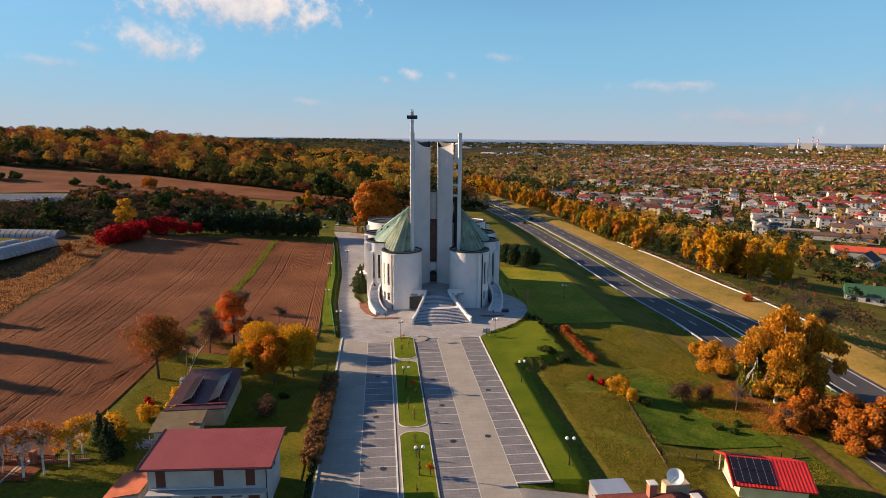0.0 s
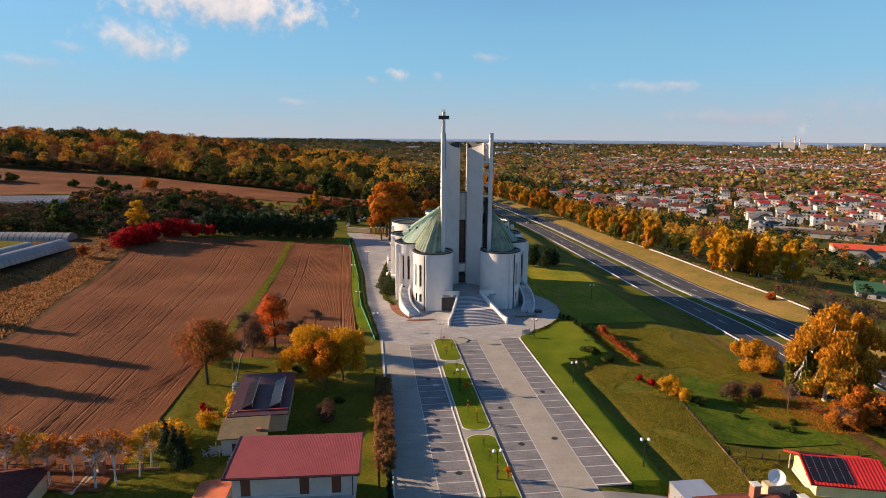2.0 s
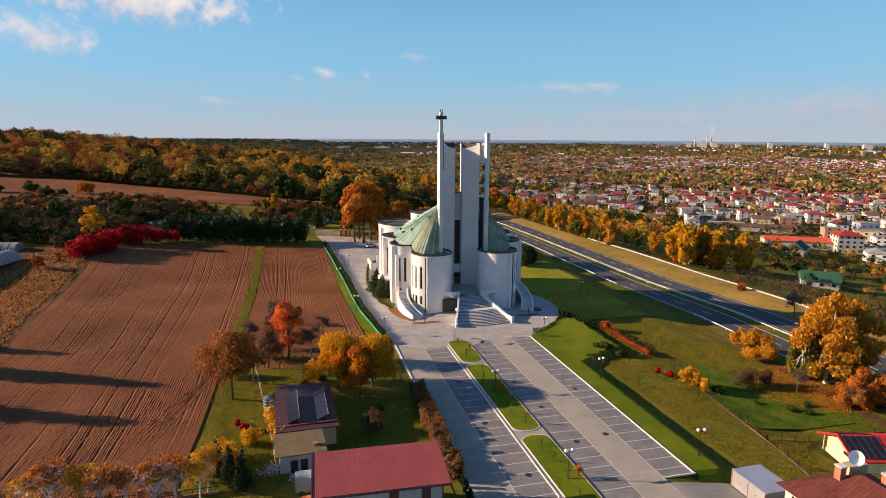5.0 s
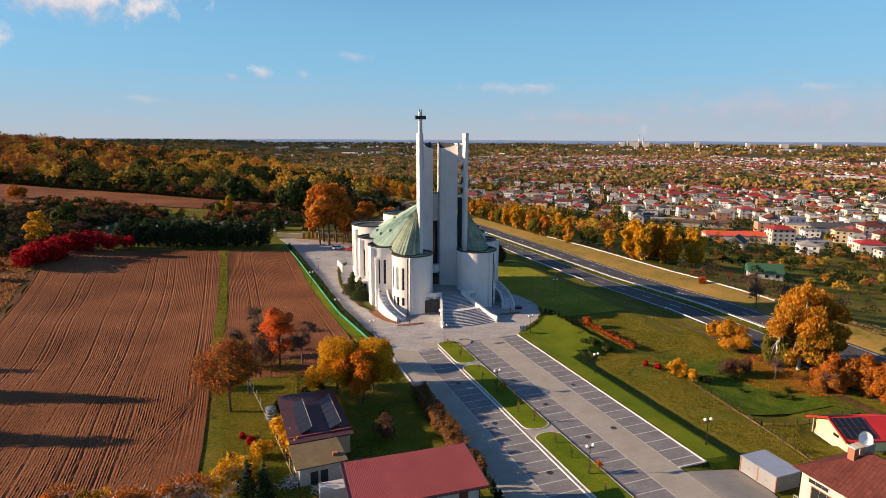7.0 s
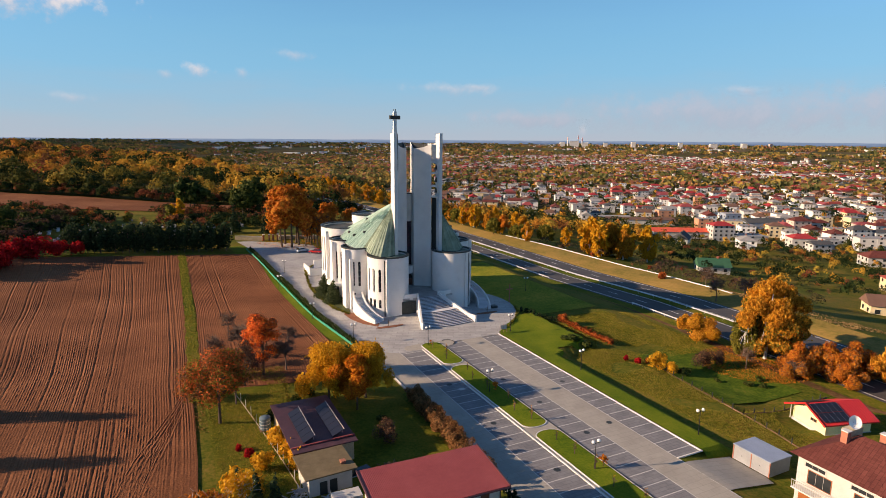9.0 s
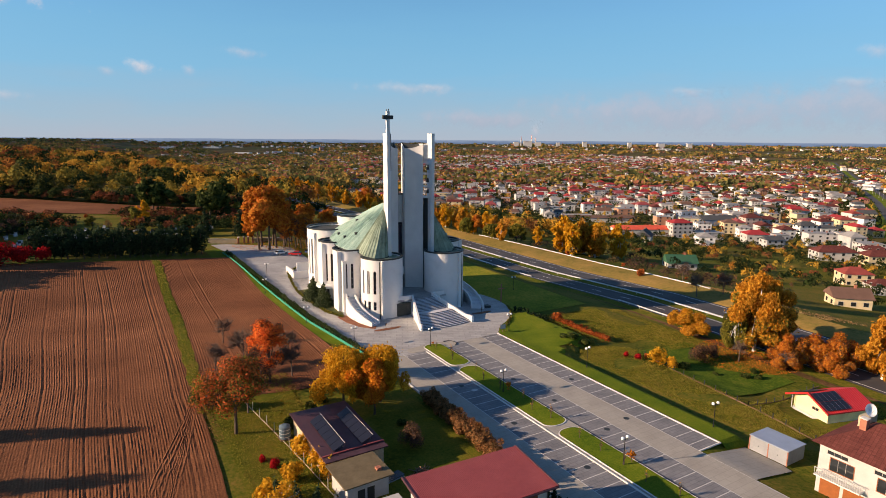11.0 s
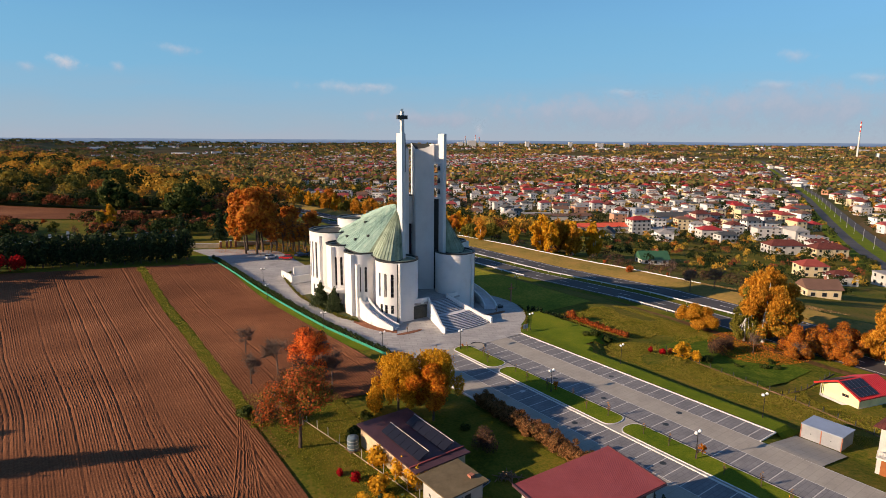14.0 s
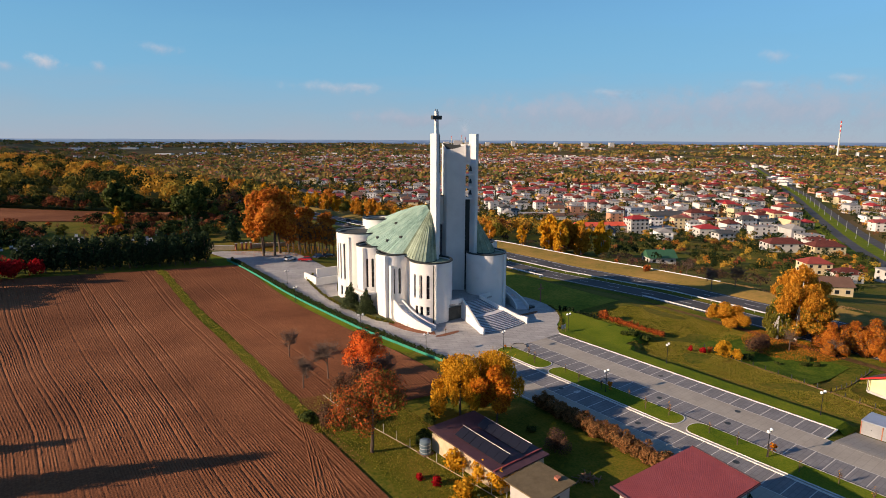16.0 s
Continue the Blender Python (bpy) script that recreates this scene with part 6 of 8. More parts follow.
def np_mesh(name, V, F, material):
    me = bpy.data.meshes.new(name)
    me.vertices.add(len(V)); me.vertices.foreach_set("co", np.asarray(V, np.float32).ravel())
    k = F.shape[1]
    me.loops.add(F.size); me.loops.foreach_set("vertex_index", F.astype(np.int32).ravel())
    me.polygons.add(len(F)); me.polygons.foreach_set("loop_start", np.arange(0, F.size, k, dtype=np.int32))
    me.update(calc_edges=True)
    me.validate()
    me.materials.append(M[material] if isinstance(material, str) else material)
    return me


def lobes_for(rs, style, h, r):
    L = []
    if style in ("round", "oak"):
        z0 = h * 0.28
        for k in range(26 if style == "oak" else 18):
            a, t = rs.uniform(0, 6.28), rs.uniform(0.0, 1.0)
            z = z0 + (h - z0) * (0.08 + 0.84 * t)
            d = r * rs.uniform(0.2, 0.85) * math.sin(math.pi * min(1, 0.22 + 0.7 * t)) ** 0.6
            q = r * rs.uniform(0.17, 0.34)
            L.append((d * math.cos(a), d * math.sin(a), z, q, q, q * 0.85))
        L.append((0, 0, h * 0.72, r * 0.42, r * 0.42, h * 0.16))
    elif style == "birch":
        for k in range(36):
            t = (k + rs.uniform(0, 1)) / 36
            wide = math.sin(math.pi * min(1.0, 0.12 + t * 0.86)) ** 0.7
            d = r * rs.uniform(0.15, 0.82) * wide
            a = rs.uniform(0, 6.28)
            q = r * rs.uniform(0.13, 0.27) * (0.5 + 0.6 * wide)
            L.append((d * math.cos(a), d * math.sin(a), h * (0.1 + 0.84 * t) - 0.05 * h * rs.rand(), q, q, h * rs.uniform(0.06, 0.12)))
        L.append((0, 0, h * 0.93, r * 0.12, r * 0.12, h * 0.08))
    elif style == "weep":
        for k in range(22):
            a, d = rs.uniform(0, 6.28), r * rs.uniform(0.25, 0.88)
            q = r * rs.uniform(0.12, 0.24)
            L.append((d * math.cos(a), d * math.sin(a), h * (rs.uniform(0.5, 0.78) - 0.22 * d / r), q, q, h * rs.uniform(0.16, 0.28)))
        L.append((0, 0, h * 0.8, r * 0.55, r * 0.55, h * 0.17))
    elif style == "column":
        for k in range(7):
            t = (k + 0.5) / 7
            q = r * (0.55 + 0.5 * math.sin(math.pi * min(1, t * 1.15)))
            L.append((rs.uniform(-.2, .2) * r, rs.uniform(-.2, .2) * r, h * (0.12 + 0.82 * t), q, q, h * 0.1))
    elif style == "clipped":
        for k in range(16):
            q = r * rs.uniform(0.34, 0.46)
            L.append((rs.uniform(-0.72, 0.72) * r, rs.uniform(-0.72, 0.72) * r, h * rs.uniform(0.16, 0.84), q, q, h * 0.16))
    elif style == "shrub":
        big = r > 3
        for k in range(20 if big else 6):
            a, d = rs.uniform(0, 6.28), r * rs.uniform(0.1, 0.85 if big else 0.6)
            q = r * (rs.uniform(0.18, 0.34) if big else rs.uniform(0.35, 0.55))
            L.append((d * math.cos(a), d * math.sin(a), h * rs.uniform(0.2, 0.85 - 0.35 * d / r) if big else h * rs.uniform(0.3, 0.65), q, q, h * (0.17 if big else 0.32)))
    elif style == "conifer":
        for k in range(12):
            t = k / 11
            q = r * (1.02 - t) + 0.08
            L.append((rs.uniform(-.1, .1) * r, rs.uniform(-.1, .1) * r, h * (0.07 + 0.9 * t), q, q, h * 0.055))
    return L


def limbs(rs, lobes, h, r0, n, twigs=0):
    me = Mesh()
    top = Vector((rs.uniform(-.04, .04) * h, rs.uniform(-.04, .04) * h, h * 0.82))
    mid = top * 0.45 + Vector((rs.uniform(-.02, .02) * h, rs.uniform(-.02, .02) * h, 0))
    me.tube((0, 0, -0.3), mid, r0, r0 * 0.65, 8, False).tube(mid, top, r0 * 0.65, r0 * 0.15, 7, False)
    tips = []
    for k in range(n):
        l = lobes[k % len(lobes)]
        t = rs.uniform(0.3, 0.85)
        s = mid * (t / 0.5) if t < 0.5 else mid.lerp(top, (t - 0.5) / 0.5)
        e = Vector(l[:3]) * 0.92
        m_ = s.lerp(e, 0.5) + Vector((0, 0, 0.06 * h))
        me.tube(s, m_, r0 * 0.34, r0 * 0.2, 5, False).tube(m_, e, r0 * 0.2, r0 * 0.07, 5, False)
        tips += [(m_, e)]
    for k in range(twigs):
        a, b = tips[k % len(tips)]
        s = a.lerp(b, rs.uniform(0.1, 1))
        e = s + Vector((rs.uniform(-1, 1), rs.uniform(-1, 1), rs.uniform(-0.2, 1))) * h * rs.uniform(0.08, 0.21)
        me.tube(s, e, 0.032, 0.014, 3, False)
    return me


def tree(label, style, h, r, leaf, seed, n=900, size=0.3, bark="bark", group="", name="tree", category="tree", twigs=0, second=None):
    """One tree at the origin: trunk with limbs, crown of many small leaves."""
    rs = np.random.RandomState(seed)
    t = thing(name, label, category, None, group)
    L = lobes_for(rs, style, h, r)
    if style not in ("shrub", "clipped") or twigs:
        part("trunk", limbs(rs, L, h, max(0.08, h * 0.022), 5 if style == "conifer" else 9, twigs), bark, t, "white birch trunk" if bark == "birch" else "")
    if n:
        droop = {"weep": 0.45, "birch": 0.4}.get(style, 0.0)
        P, D = crown_points(rs, L, n)
        P[:, 2] = np.maximum(P[:, 2], 0.05 * h)
        D = D + 0.5 * (P - P.mean(0)) / (P.std(0) + 0.1)
        V, F = leaf_quads(rs, P, size * rs.uniform(0.6, 1.35, n), droop, None if droop else D)
        part("crown", np_mesh("crown", V, F, leaf), None, t)
    if second:
        P, D = crown_points(rs, L[:len(L) // 2], n // 3)
        V, F = leaf_quads(rs, P, size * rs.uniform(0.6, 1.2, n // 3), 0)
        part("foliage", np_mesh("foliage", V, F, second), None, t)
    return t


def put(proto, x, y, s=1.0, yaw=0.0, first=[None]):
    m = pose(x, y, hz(x, y) - 0.05, 0, 0, yaw) @ Matrix.Diagonal((s, s, s, 1))
    if not proto.get("placed"):
        proto["placed"] = 1
        proto.matrix_basis = m
        return proto
    c = copy_thing(proto, m)
    return c


# single trees near the lot
M["leaf_beech"] = leaf_mat("copper orange leaves", [(0.306, 0.0768, 0.0131), (0.49, 0.154, 0.0168), (0.566, 0.238, 0.0281)])
M["leaf_twig"] = leaf_mat("purple-brown twigs and last leaves", [(0.05, 0.03, 0.024), (0.11, 0.062, 0.042), (0.22, 0.11, 0.05)])
M["leaf_mixed"] = leaf_mat("olive leaves turning rust red", [(0.035, 0.045, 0.012), (0.10, 0.075, 0.018), (0.28, 0.095, 0.022), (0.56, 0.105, 0.03), (0.66, 0.2, 0.04)], 0.3, 0.4)
M["leaf_spruce"] = leaf_mat("grey-green spruce needles", [(0.02, 0.035, 0.014), (0.05, 0.07, 0.028), (0.10, 0.12, 0.05)])
M["leaf_flame"] = leaf_mat("flame orange leaves", [(0.506, 0.081, 0.018), (0.77, 0.153, 0.027), (0.836, 0.252, 0.045)])
put(tree("wide rust-red and green autumn tree at the field", "oak", 11.0, 5.8, "leaf_mixed", 11, 9000, 0.16, second="leaf_olive", twigs=420), -47.2, 92.0, 1.05, 30)
put(tree("bright orange autumn tree by the orchard fence", "oak", 10.0, 4.2, "leaf_flame", 12, 7500, 0.17, second="leaf_twig", twigs=420), -40.4, 108.6, 1.05, 10)
put(tree("brown half-bare tree with fine twigs", "oak", 8.0, 3.6, "leaf_twig", 13, 3200, 0.15, twigs=260), -43.6, 104.5, 1, 70)
put(tree("yellow weeping willow behind the shed", "weep", 9.8, 5.4, "leaf_yellow", 14, 17000, 0.17), -31.2, 95.5, 1, 0)
put(tree("yellow weeping willow behind the shed", "weep", 9.6, 5.2, "leaf_yellow", 15, 16000, 0.17), -25.4, 95.0, 1, 50)
put(tree("glowing orange tree between the willows", "round", 8.4, 4.2, "leaf_orange", 16, 12000, 0.18), -27.6, 91.2, 1, 20)
BIRCH = tree("tall golden weeping birch by the highway", "birch", 17.5, 8.0, "leaf_gold", 17, 19000, 0.24, "birch", "golden birches", second="leaf_olive")
put(BIRCH, 57.5, 93.5, 1.0, 0)
put(tree("tall golden weeping birch by the highway", "birch", 15.5, 6.8, "leaf_gold", 18, 16000, 0.26, "birch", "golden birches"), 63.5, 95.5, 1.0, 40)
put(tree("slim yellow-green birch by the highway", "birch", 12.5, 3.8, "leaf_olive", 19, 6500, 0.24, "birch", "golden birches"), 54.6, 96.0, 1.0, 40)
put(tree("golden brown birch beside the bungalow", "birch", 13.5, 4.8, "leaf_gold", 20, 10000, 0.25, "birch", "golden birches"), 67.0, 73.5, 1, 0)
put(BIRCH, 76.0, 62.0, 0.85, 90)
put(tree("low golden yellow bushy tree by the highway", "shrub", 6.6, 5.2, "leaf_gold", 21, 12000, 0.2, second="leaf_yellow"), 52.8, 107.5, 1, 0)
for k, (x, y, s) in enumerate(((58, 87, 1.0), (62.5, 84, 1.1), (67, 81.5, 1.15), (70.5, 77.5, 1.0), (55, 84.5, 0.75), (60.5, 79, 0.8))):
    if k == 0:
        OB = tree("rounded orange-brown bushy tree by the garden", "shrub", 6.4, 4.4, "leaf_beech", 22, 9000, 0.19, group="orange bushes", second="leaf_hedge")
    put(OB, x, y, s, 67 * k)
GB = tree("leafless grey-brown bush in the garden", "shrub", 4.2, 2.6, "leaf_twig", 23, 2200, 0.14, twigs=260, name="bush", category="bush", group="bare bushes")
for k, (x, y, s) in enumerate(((41.5, 93.5, 1.0), (45.5, 94.0, 0.8), (-25.9, 80.5, 0.85), (-49.8, 101.0, 0.9), (-44.5, 109, 1.0))):
    put(GB, x, y, s, 50 * k)
M["bark_grey"] = mat("pale grey bark", [(0.2, (0.0868, 0.0588, 0.0442)), (0.8, (0.186, 0.134, 0.104))], 0.95, 1.5, fine=9, bump=0.6, bump_scale=8)
SB = tree("small bare grey-brown tree with fine twigs", "oak", 6.0, 2.4, "leaf_twig", 24, 500, 0.1, "bark_grey", "small bare trees", twigs=500)
for k, (x, y, s) in enumerate(((-46.2, 131.5, 1.0), (49.2, 90.4, 0.8), (53.8, 83.6, 0.7), (81, 130.5, 1.3), (88, 127.5, 1.3), (96, 150, 1.2))):
    put(SB, x, y, s, 77 * k)
BT = tree("leafless orchard tree with fine twigs", "oak", 8.2, 4.6, "leaf_twig", 25, 260, 0.09, "bark_grey", "bare orchard trees", twigs=900)
for k, (x, y, s) in enumerate(((-43.5, 118, 1.0), (-36.5, 110, 0.9), (-48.5, 116, 0.8), (-35.2, 121.5, 0.7), (-45.0, 98.0, 0.9))):
    put(BT, x, y, s, 63 * k)
# birch row by the street fence
RB = tree("slender birch with yellow leaves along the street fence", "round", 7.0, 2.5, "leaf_yellow", 26, 1300, 0.17, "birch", "street birches", twigs=160)
RC = tree("slender birch with thin rusty leaves along the street fence", "round", 6.8, 2.3, "leaf_beech", 27, 700, 0.17, "birch", "street birches", twigs=220)
for k, (x, y) in enumerate(((-45.0, 67.4), (-45.4, 65.2), (-47.4, 63.8), (-49.2, 62.8), (-52.4, 63.9), (-54.6, 63.2), (-57.0, 64.2), (-59.6, 63.4), (-62, 64))):
    put(RB if k in (0, 1, 6, 8) else RC, x, y, 0.9 + 0.05 * (k % 4), 91 * k)
# shrubs of many colours
for (label, leaf, h, r, n, places) in (
    ("yellow autumn shrub beside sheds and fences", "leaf_yellow", 2.6, 1.5, 900, ((-38.5, 79.5, 1.2), (-39.8, 83.0, 1.0), (-37.6, 76.8, 1.0), (-42.0, 78.0, 0.9), (-45.6, 74.5, 1.0), (-43.8, 72.4, 1.2), (30.3, 93.4, 1.2), (32.0, 91.2, 0.8))),
    ("small scarlet shrub in the grass", "leaf_scarlet", 1.4, 0.9, 400, ((-43.6, 81.5, 1.0), (-44.8, 83.4, 0.8), (28.4, 96.5, 1.0), (27.0, 98.4, 0.9))),
    ("low dull green garden shrub", "leaf_green", 1.5, 1.2, 600, ((-38.9, 86.0, 1.0), (-38.0, 84.5, 1.0), (-39.8, 91.0, 1.3), (-36.0, 95.8, 1.0), (-33.8, 98.5, 1.0), (-24.9, 86.8, 0.8), (-52.0, 104.5, 1.4), (43.0, 84.0, 0.8), (45.0, 82.5, 0.7), (47.0, 85, 0.7), (39.0, 87, 0.6), (21.5, 108.5, 1.2), (23.6, 107.2, 1.2), (19.6, 109.6, 0.9), (34.0, 90.5, 1.2))),
    ("rust red shrub on the lawn", "leaf_red", 2.9, 1.7, 1100, ((27.7, 122.2, 1.0), (86.6, 158.8, 1.1), (30.6, 96.6, 0.5))),
):
    pr = tree(label, "shrub", h, r, leaf, sum(map(ord, leaf)) % 97, n, 0.17, name="shrub", category="shrub", group=label.split(" ", 1)[0] + " shrubs")
    for k, (x, y, s) in enumerate(places):
        put(pr, x, y, s, 53 * k)


# hedges made of single bushes
def hedge(label, leaf, pts, step, h, r, n, size, style="shrub", name="hedge_bush", group="", category="hedge", seed=1):
    pr = [tree(label, style, h, r, leaf, seed + k, n, size, name=name, category=category, group=group) for k in range(2)]
    rr = random.Random(seed)
    i = 0
    P = [Vector(p) for p in pts]
    for a, b in zip(P, P[1:]):
        m_ = max(1, round((b - a).length / step))
        for k in range(m_):
            p = a.lerp(b, (k + rr.uniform(0, 0.3)) / m_)
            put(pr[i % 2], p.x, p.y, rr.uniform(0.85, 1.15) if style != "clipped" else rr.uniform(0.95, 1.04), rr.uniform(0, 360) if style != "clipped" else 6 + 90 * rr.randint(0, 3))
            i += 1


hedge("rust brown clipped hornbeam hedge bush", "leaf_hedge", [xy(-21.9, -31.5), xy(-22.3, -57)], 0.85, 2.5, 1.35, 2200, 0.13, style="clipped", group="hornbeam hedge")
hedge("dark low red hedge bush by the lawn", "leaf_red", [(28.0, 120.5), (29.0, 113), (30.2, 107)], 0.9, 1.7, 1.0, 520, 0.16, group="red hedge", seed=4)
M["leaf_thuja"] = leaf_mat("green thuja sprays", [(0.02, 0.036, 0.010), (0.05, 0.07, 0.018), (0.09, 0.11, 0.03)])
hedge("small dark green thuja in a row", "leaf_thuja", [xy(-22.3, -8), xy(-23.4, 4), xy(-24.7, 17), xy(-25.1, 30), xy(-25.6, 48), xy(-27.6, 70), xy(-30.0, 92)], 1.0, 1.35, 0.5, 130, 0.18, "column", "thuja", "road thujas", "shrub", 7)
hedge("small dark green thuja in a row", "leaf_conifer", [xy(-21.9, -34), xy(-21.9, -90)], 1.05, 2.1, 0.38, 170, 0.16, "column", "thuja", "drive thujas", "shrub", 9)
hedge("low dark box bush edging the church bed", "leaf_olive", [xy(-14.2, 67), xy(-17.9, 62.5), xy(-19.3, 53.4), xy(-20.5, 44), xy(-20.5, 34), xy(-19.9, 23), xy(-17.8, 16.2)], 0.9, 0.75, 0.5, 110, 0.14, name="box_bush", group="church bed edging", category="shrub", seed=37)
hedge("low box bush edging the apron", "leaf_olive", [xy(9.4, -7.6), xy(13, -5.4), xy(17, -1.4), xy(20, 2.6), xy(21.8, 7)], 0.8, 0.6, 0.42, 120, 0.13, name="box_bush", group="apron edging", category="shrub", seed=12)
hedge("small green thuja at the lawn's edge", "leaf_conifer", [(20.5, 130.5), (24, 127.5), (27.5, 123)], 0.75, 1.3, 0.4, 120, 0.16, "column", "thuja", "lawn thujas", "shrub", 13)
hedge("tall dark conifer of the cemetery hedge", "leaf_conifer", [(-94, 214.5), (-78, 213.5), (-60, 213), (-45, 214.5)], 2.1, 8.2, 1.9, 620, 0.36, "column", "conifer", "cemetery hedge", "conifer", 15)
hedge("tall dark conifer of the cemetery hedge", "leaf_conifer", [(-92, 219), (-70, 218.5), (-46, 219.5)], 2.6, 8.6, 2.0, 520, 0.4, "column", "conifer", "cemetery hedge", "conifer", 19)
hedge("low dark cemetery hedge plant", "leaf_conifer", [(-132, 268), (-100, 262), (-70, 258)], 1.6, 2.4, 0.7, 120, 0.3, "column", "thuja", "inner cemetery hedge", "shrub", 23)
SU = [tree("flame red sumac bush at the field's edge", "shrub", 5.0, 2.8, "leaf_scarlet", 27 + k, 900, 0.3, name="sumac_bush", category="shrub", group="red sumacs") for k in range(3)]
rr = random.Random(27)
for k in range(27):
    if k < 17:
        a, b = rr.uniform(0, 1), rr.uniform(-1, 1)
        p = (-112.5 + 9.5 * a + 1.8 * b, 189.5 + 8 * a - 1.8 * b)
    else:
        a, b = rr.uniform(0, 1), rr.uniform(-1, 1)
        p = (-104 + 15 * a, 206.5 + 4.5 * a + 2.2 * b)
    put(SU[k % 3], *p, rr.uniform(0.65, 1.25), rr.uniform(0, 360))
SP = tree("young blue-green spruce beside the church", "conifer", 5.6, 2.3, "leaf_spruce", 33, 4200, 0.19, group="church spruces")
for k, (u, v, s) in enumerate(((-19.2, 34.5, 1.15), (-18.6, 28.2, 0.95))):
    put(SP, *xy(u, v), s, 40 * k)
TH = tree("tall dark green thuja cone by the highway side", "column", 8.0, 2.4, "leaf_conifer", 34, 1700, 0.3, group="dark thujas", second="leaf_green")
for k, (x, y, s) in enumerate(((24.5, 192, 1.0), (28.5, 189, 0.95), (22.0, 197, 0.9), (31.5, 193, 0.8))):
    put(TH, x, y, s, 33 * k)
YT = tree("tall yellow tree among red sumacs", "round", 12.5, 4.2, "leaf_yellow", 35, 2200, 0.36, second="leaf_olive")
put(YT, -113, 207, 1.0, 0)
# saplings on the islands and beside the stair
SA_ = tree("thin young sapling tied to a stake", "round", 2.4, 0.5, "leaf_gold", 36, 16, 0.09, group="saplings", twigs=18)
rr = random.Random(8)
for k, (u, v) in enumerate([(-8.8 + rr.uniform(-0.9, 0.9), v) for v in (-12, -15.5, -18.5, -25, -29, -33.5, -38, -42, -45.5, -52, -56, -60, -64, -68, -72)] + [(-12.4, 4.8), (12.8, 4.8)]):
    put(SA_, *xy(u, v), 0.9 + 0.3 * (k % 3) / 2, 47 * k)
OS = tree("small bright orange young tree on the island", "round", 1.7, 0.6, "leaf_orange", 37, 220, 0.13, group="orange saplings")
for k, (u, v) in enumerate(((-8.3, -34.5), (-8.8, -9.9), (-7.4, -60.0), (-7.6, -78))):
    put(OS, *xy(u, v), 1.0 if k != 1 else 0.6, 60 * k)


# ---- groves of single trees ----
def grove(protos, pts, seed, lo=0.8, hi=1.2):
    rr = random.Random(seed)
    for (x, y) in pts:
        put(rr.choice(protos), x, y, rr.uniform(lo, hi), rr.uniform(0, 360))


def spread(n, x0, x1, y0, y1, gap, seed, ok=None):
    rr = random.Random(seed)
    out = []
    for _ in range(n * 30):
        p = (rr.uniform(x0, x1), rr.uniform(y0, y1))
        if (ok is None or ok(*p)) and all((p[0] - q[0]) ** 2 + (p[1] - q[1]) ** 2 > gap * gap for q in out):
            out.append(p)
            if len(out) == n:
                break
    return out


MG = [tree("tall golden birch in a grove", "birch", 12.5, 4.6, "leaf_yellow", 41, 2000, 0.5, "birch", "grove birches"), tree("tall golden birch in a grove", "birch", 12.0, 4.4, "leaf_gold", 42, 1900, 0.5, "birch", "grove birches")]
MO = [tree("orange beech with a dark trunk", "oak", 14.0, 5.4, "leaf_beech", 43, 4200, 0.42, group="orange beeches")]
MR = [tree("rust red autumn tree", "round", 9.0, 4.0, "leaf_red", 44, 1500, 0.5, group="rust trees")]
MN = [tree("dull green broad tree in the thicket", "round", 10.0, 4.4, "leaf_green", 45, 1600, 0.5, group="green trees"), tree("olive green tree turning yellow", "round", 9.0, 4.4, "leaf_olive", 46, 1600, 0.5, group="olive trees")]
MC = [tree("dark tall spruce among autumn trees", "conifer", 11.0, 2.8, "leaf_conifer", 47, 900, 0.42, group="dark spruces")]
MT = [tree("low rust-brown thicket tree", "shrub", 6.5, 4.0, "leaf_red", 53, 1500, 0.4, group="thicket trees"), tree("low orange-brown thicket tree", "shrub", 6.0, 3.8, "leaf_beech", 54, 1500, 0.4, group="thicket trees")]
MB = [tree("leafless brown tree with fine twigs", "oak", 9.0, 3.6, "leaf_hedge", 48, 260, 0.3, group="bare trees", twigs=160)]
MW = [tree("broad yellow-green weeping willow tree", "weep", 11.0, 5.4, "leaf_olive", 49, 2200, 0.5, group="willows")]
# birch clump beyond the highway
grove(MG, [(108 + 3.4 * k + 1.5 * (k % 2), 226 + 4.5 * ((k * 5) % 4)) for k in range(9)] + [(110 + 3.6 * k, 236 + 3 * (k % 3)) for k in range(6)], 1, 0.95, 1.25)
# beeches behind the church
grove(MO, [(-28.5, 217.5), (-25.4, 216), (-22.6, 219.5), (-27, 223), (-23, 225)], 2, 1.15, 1.35)
grove(MO, [(-18, 226), (-10, 232), (-1, 235)], 2, 0.8, 0.95)
BB = tree("slim leafless beech with a dark trunk", "oak", 11.0, 2.6, "leaf_beech", 51, 260, 0.34, group="bare beeches", twigs=170)
grove([BB], [(-20.5 + 2.1 * k, 217.0 + 0.35 * k + 1.2 * (k % 2)) for k in range(9)] + [(-19 + 2.6 * k, 223.0 + 0.4 * k + 1.6 * (k % 3)) for k in range(7)], 3, 0.85, 1.15)
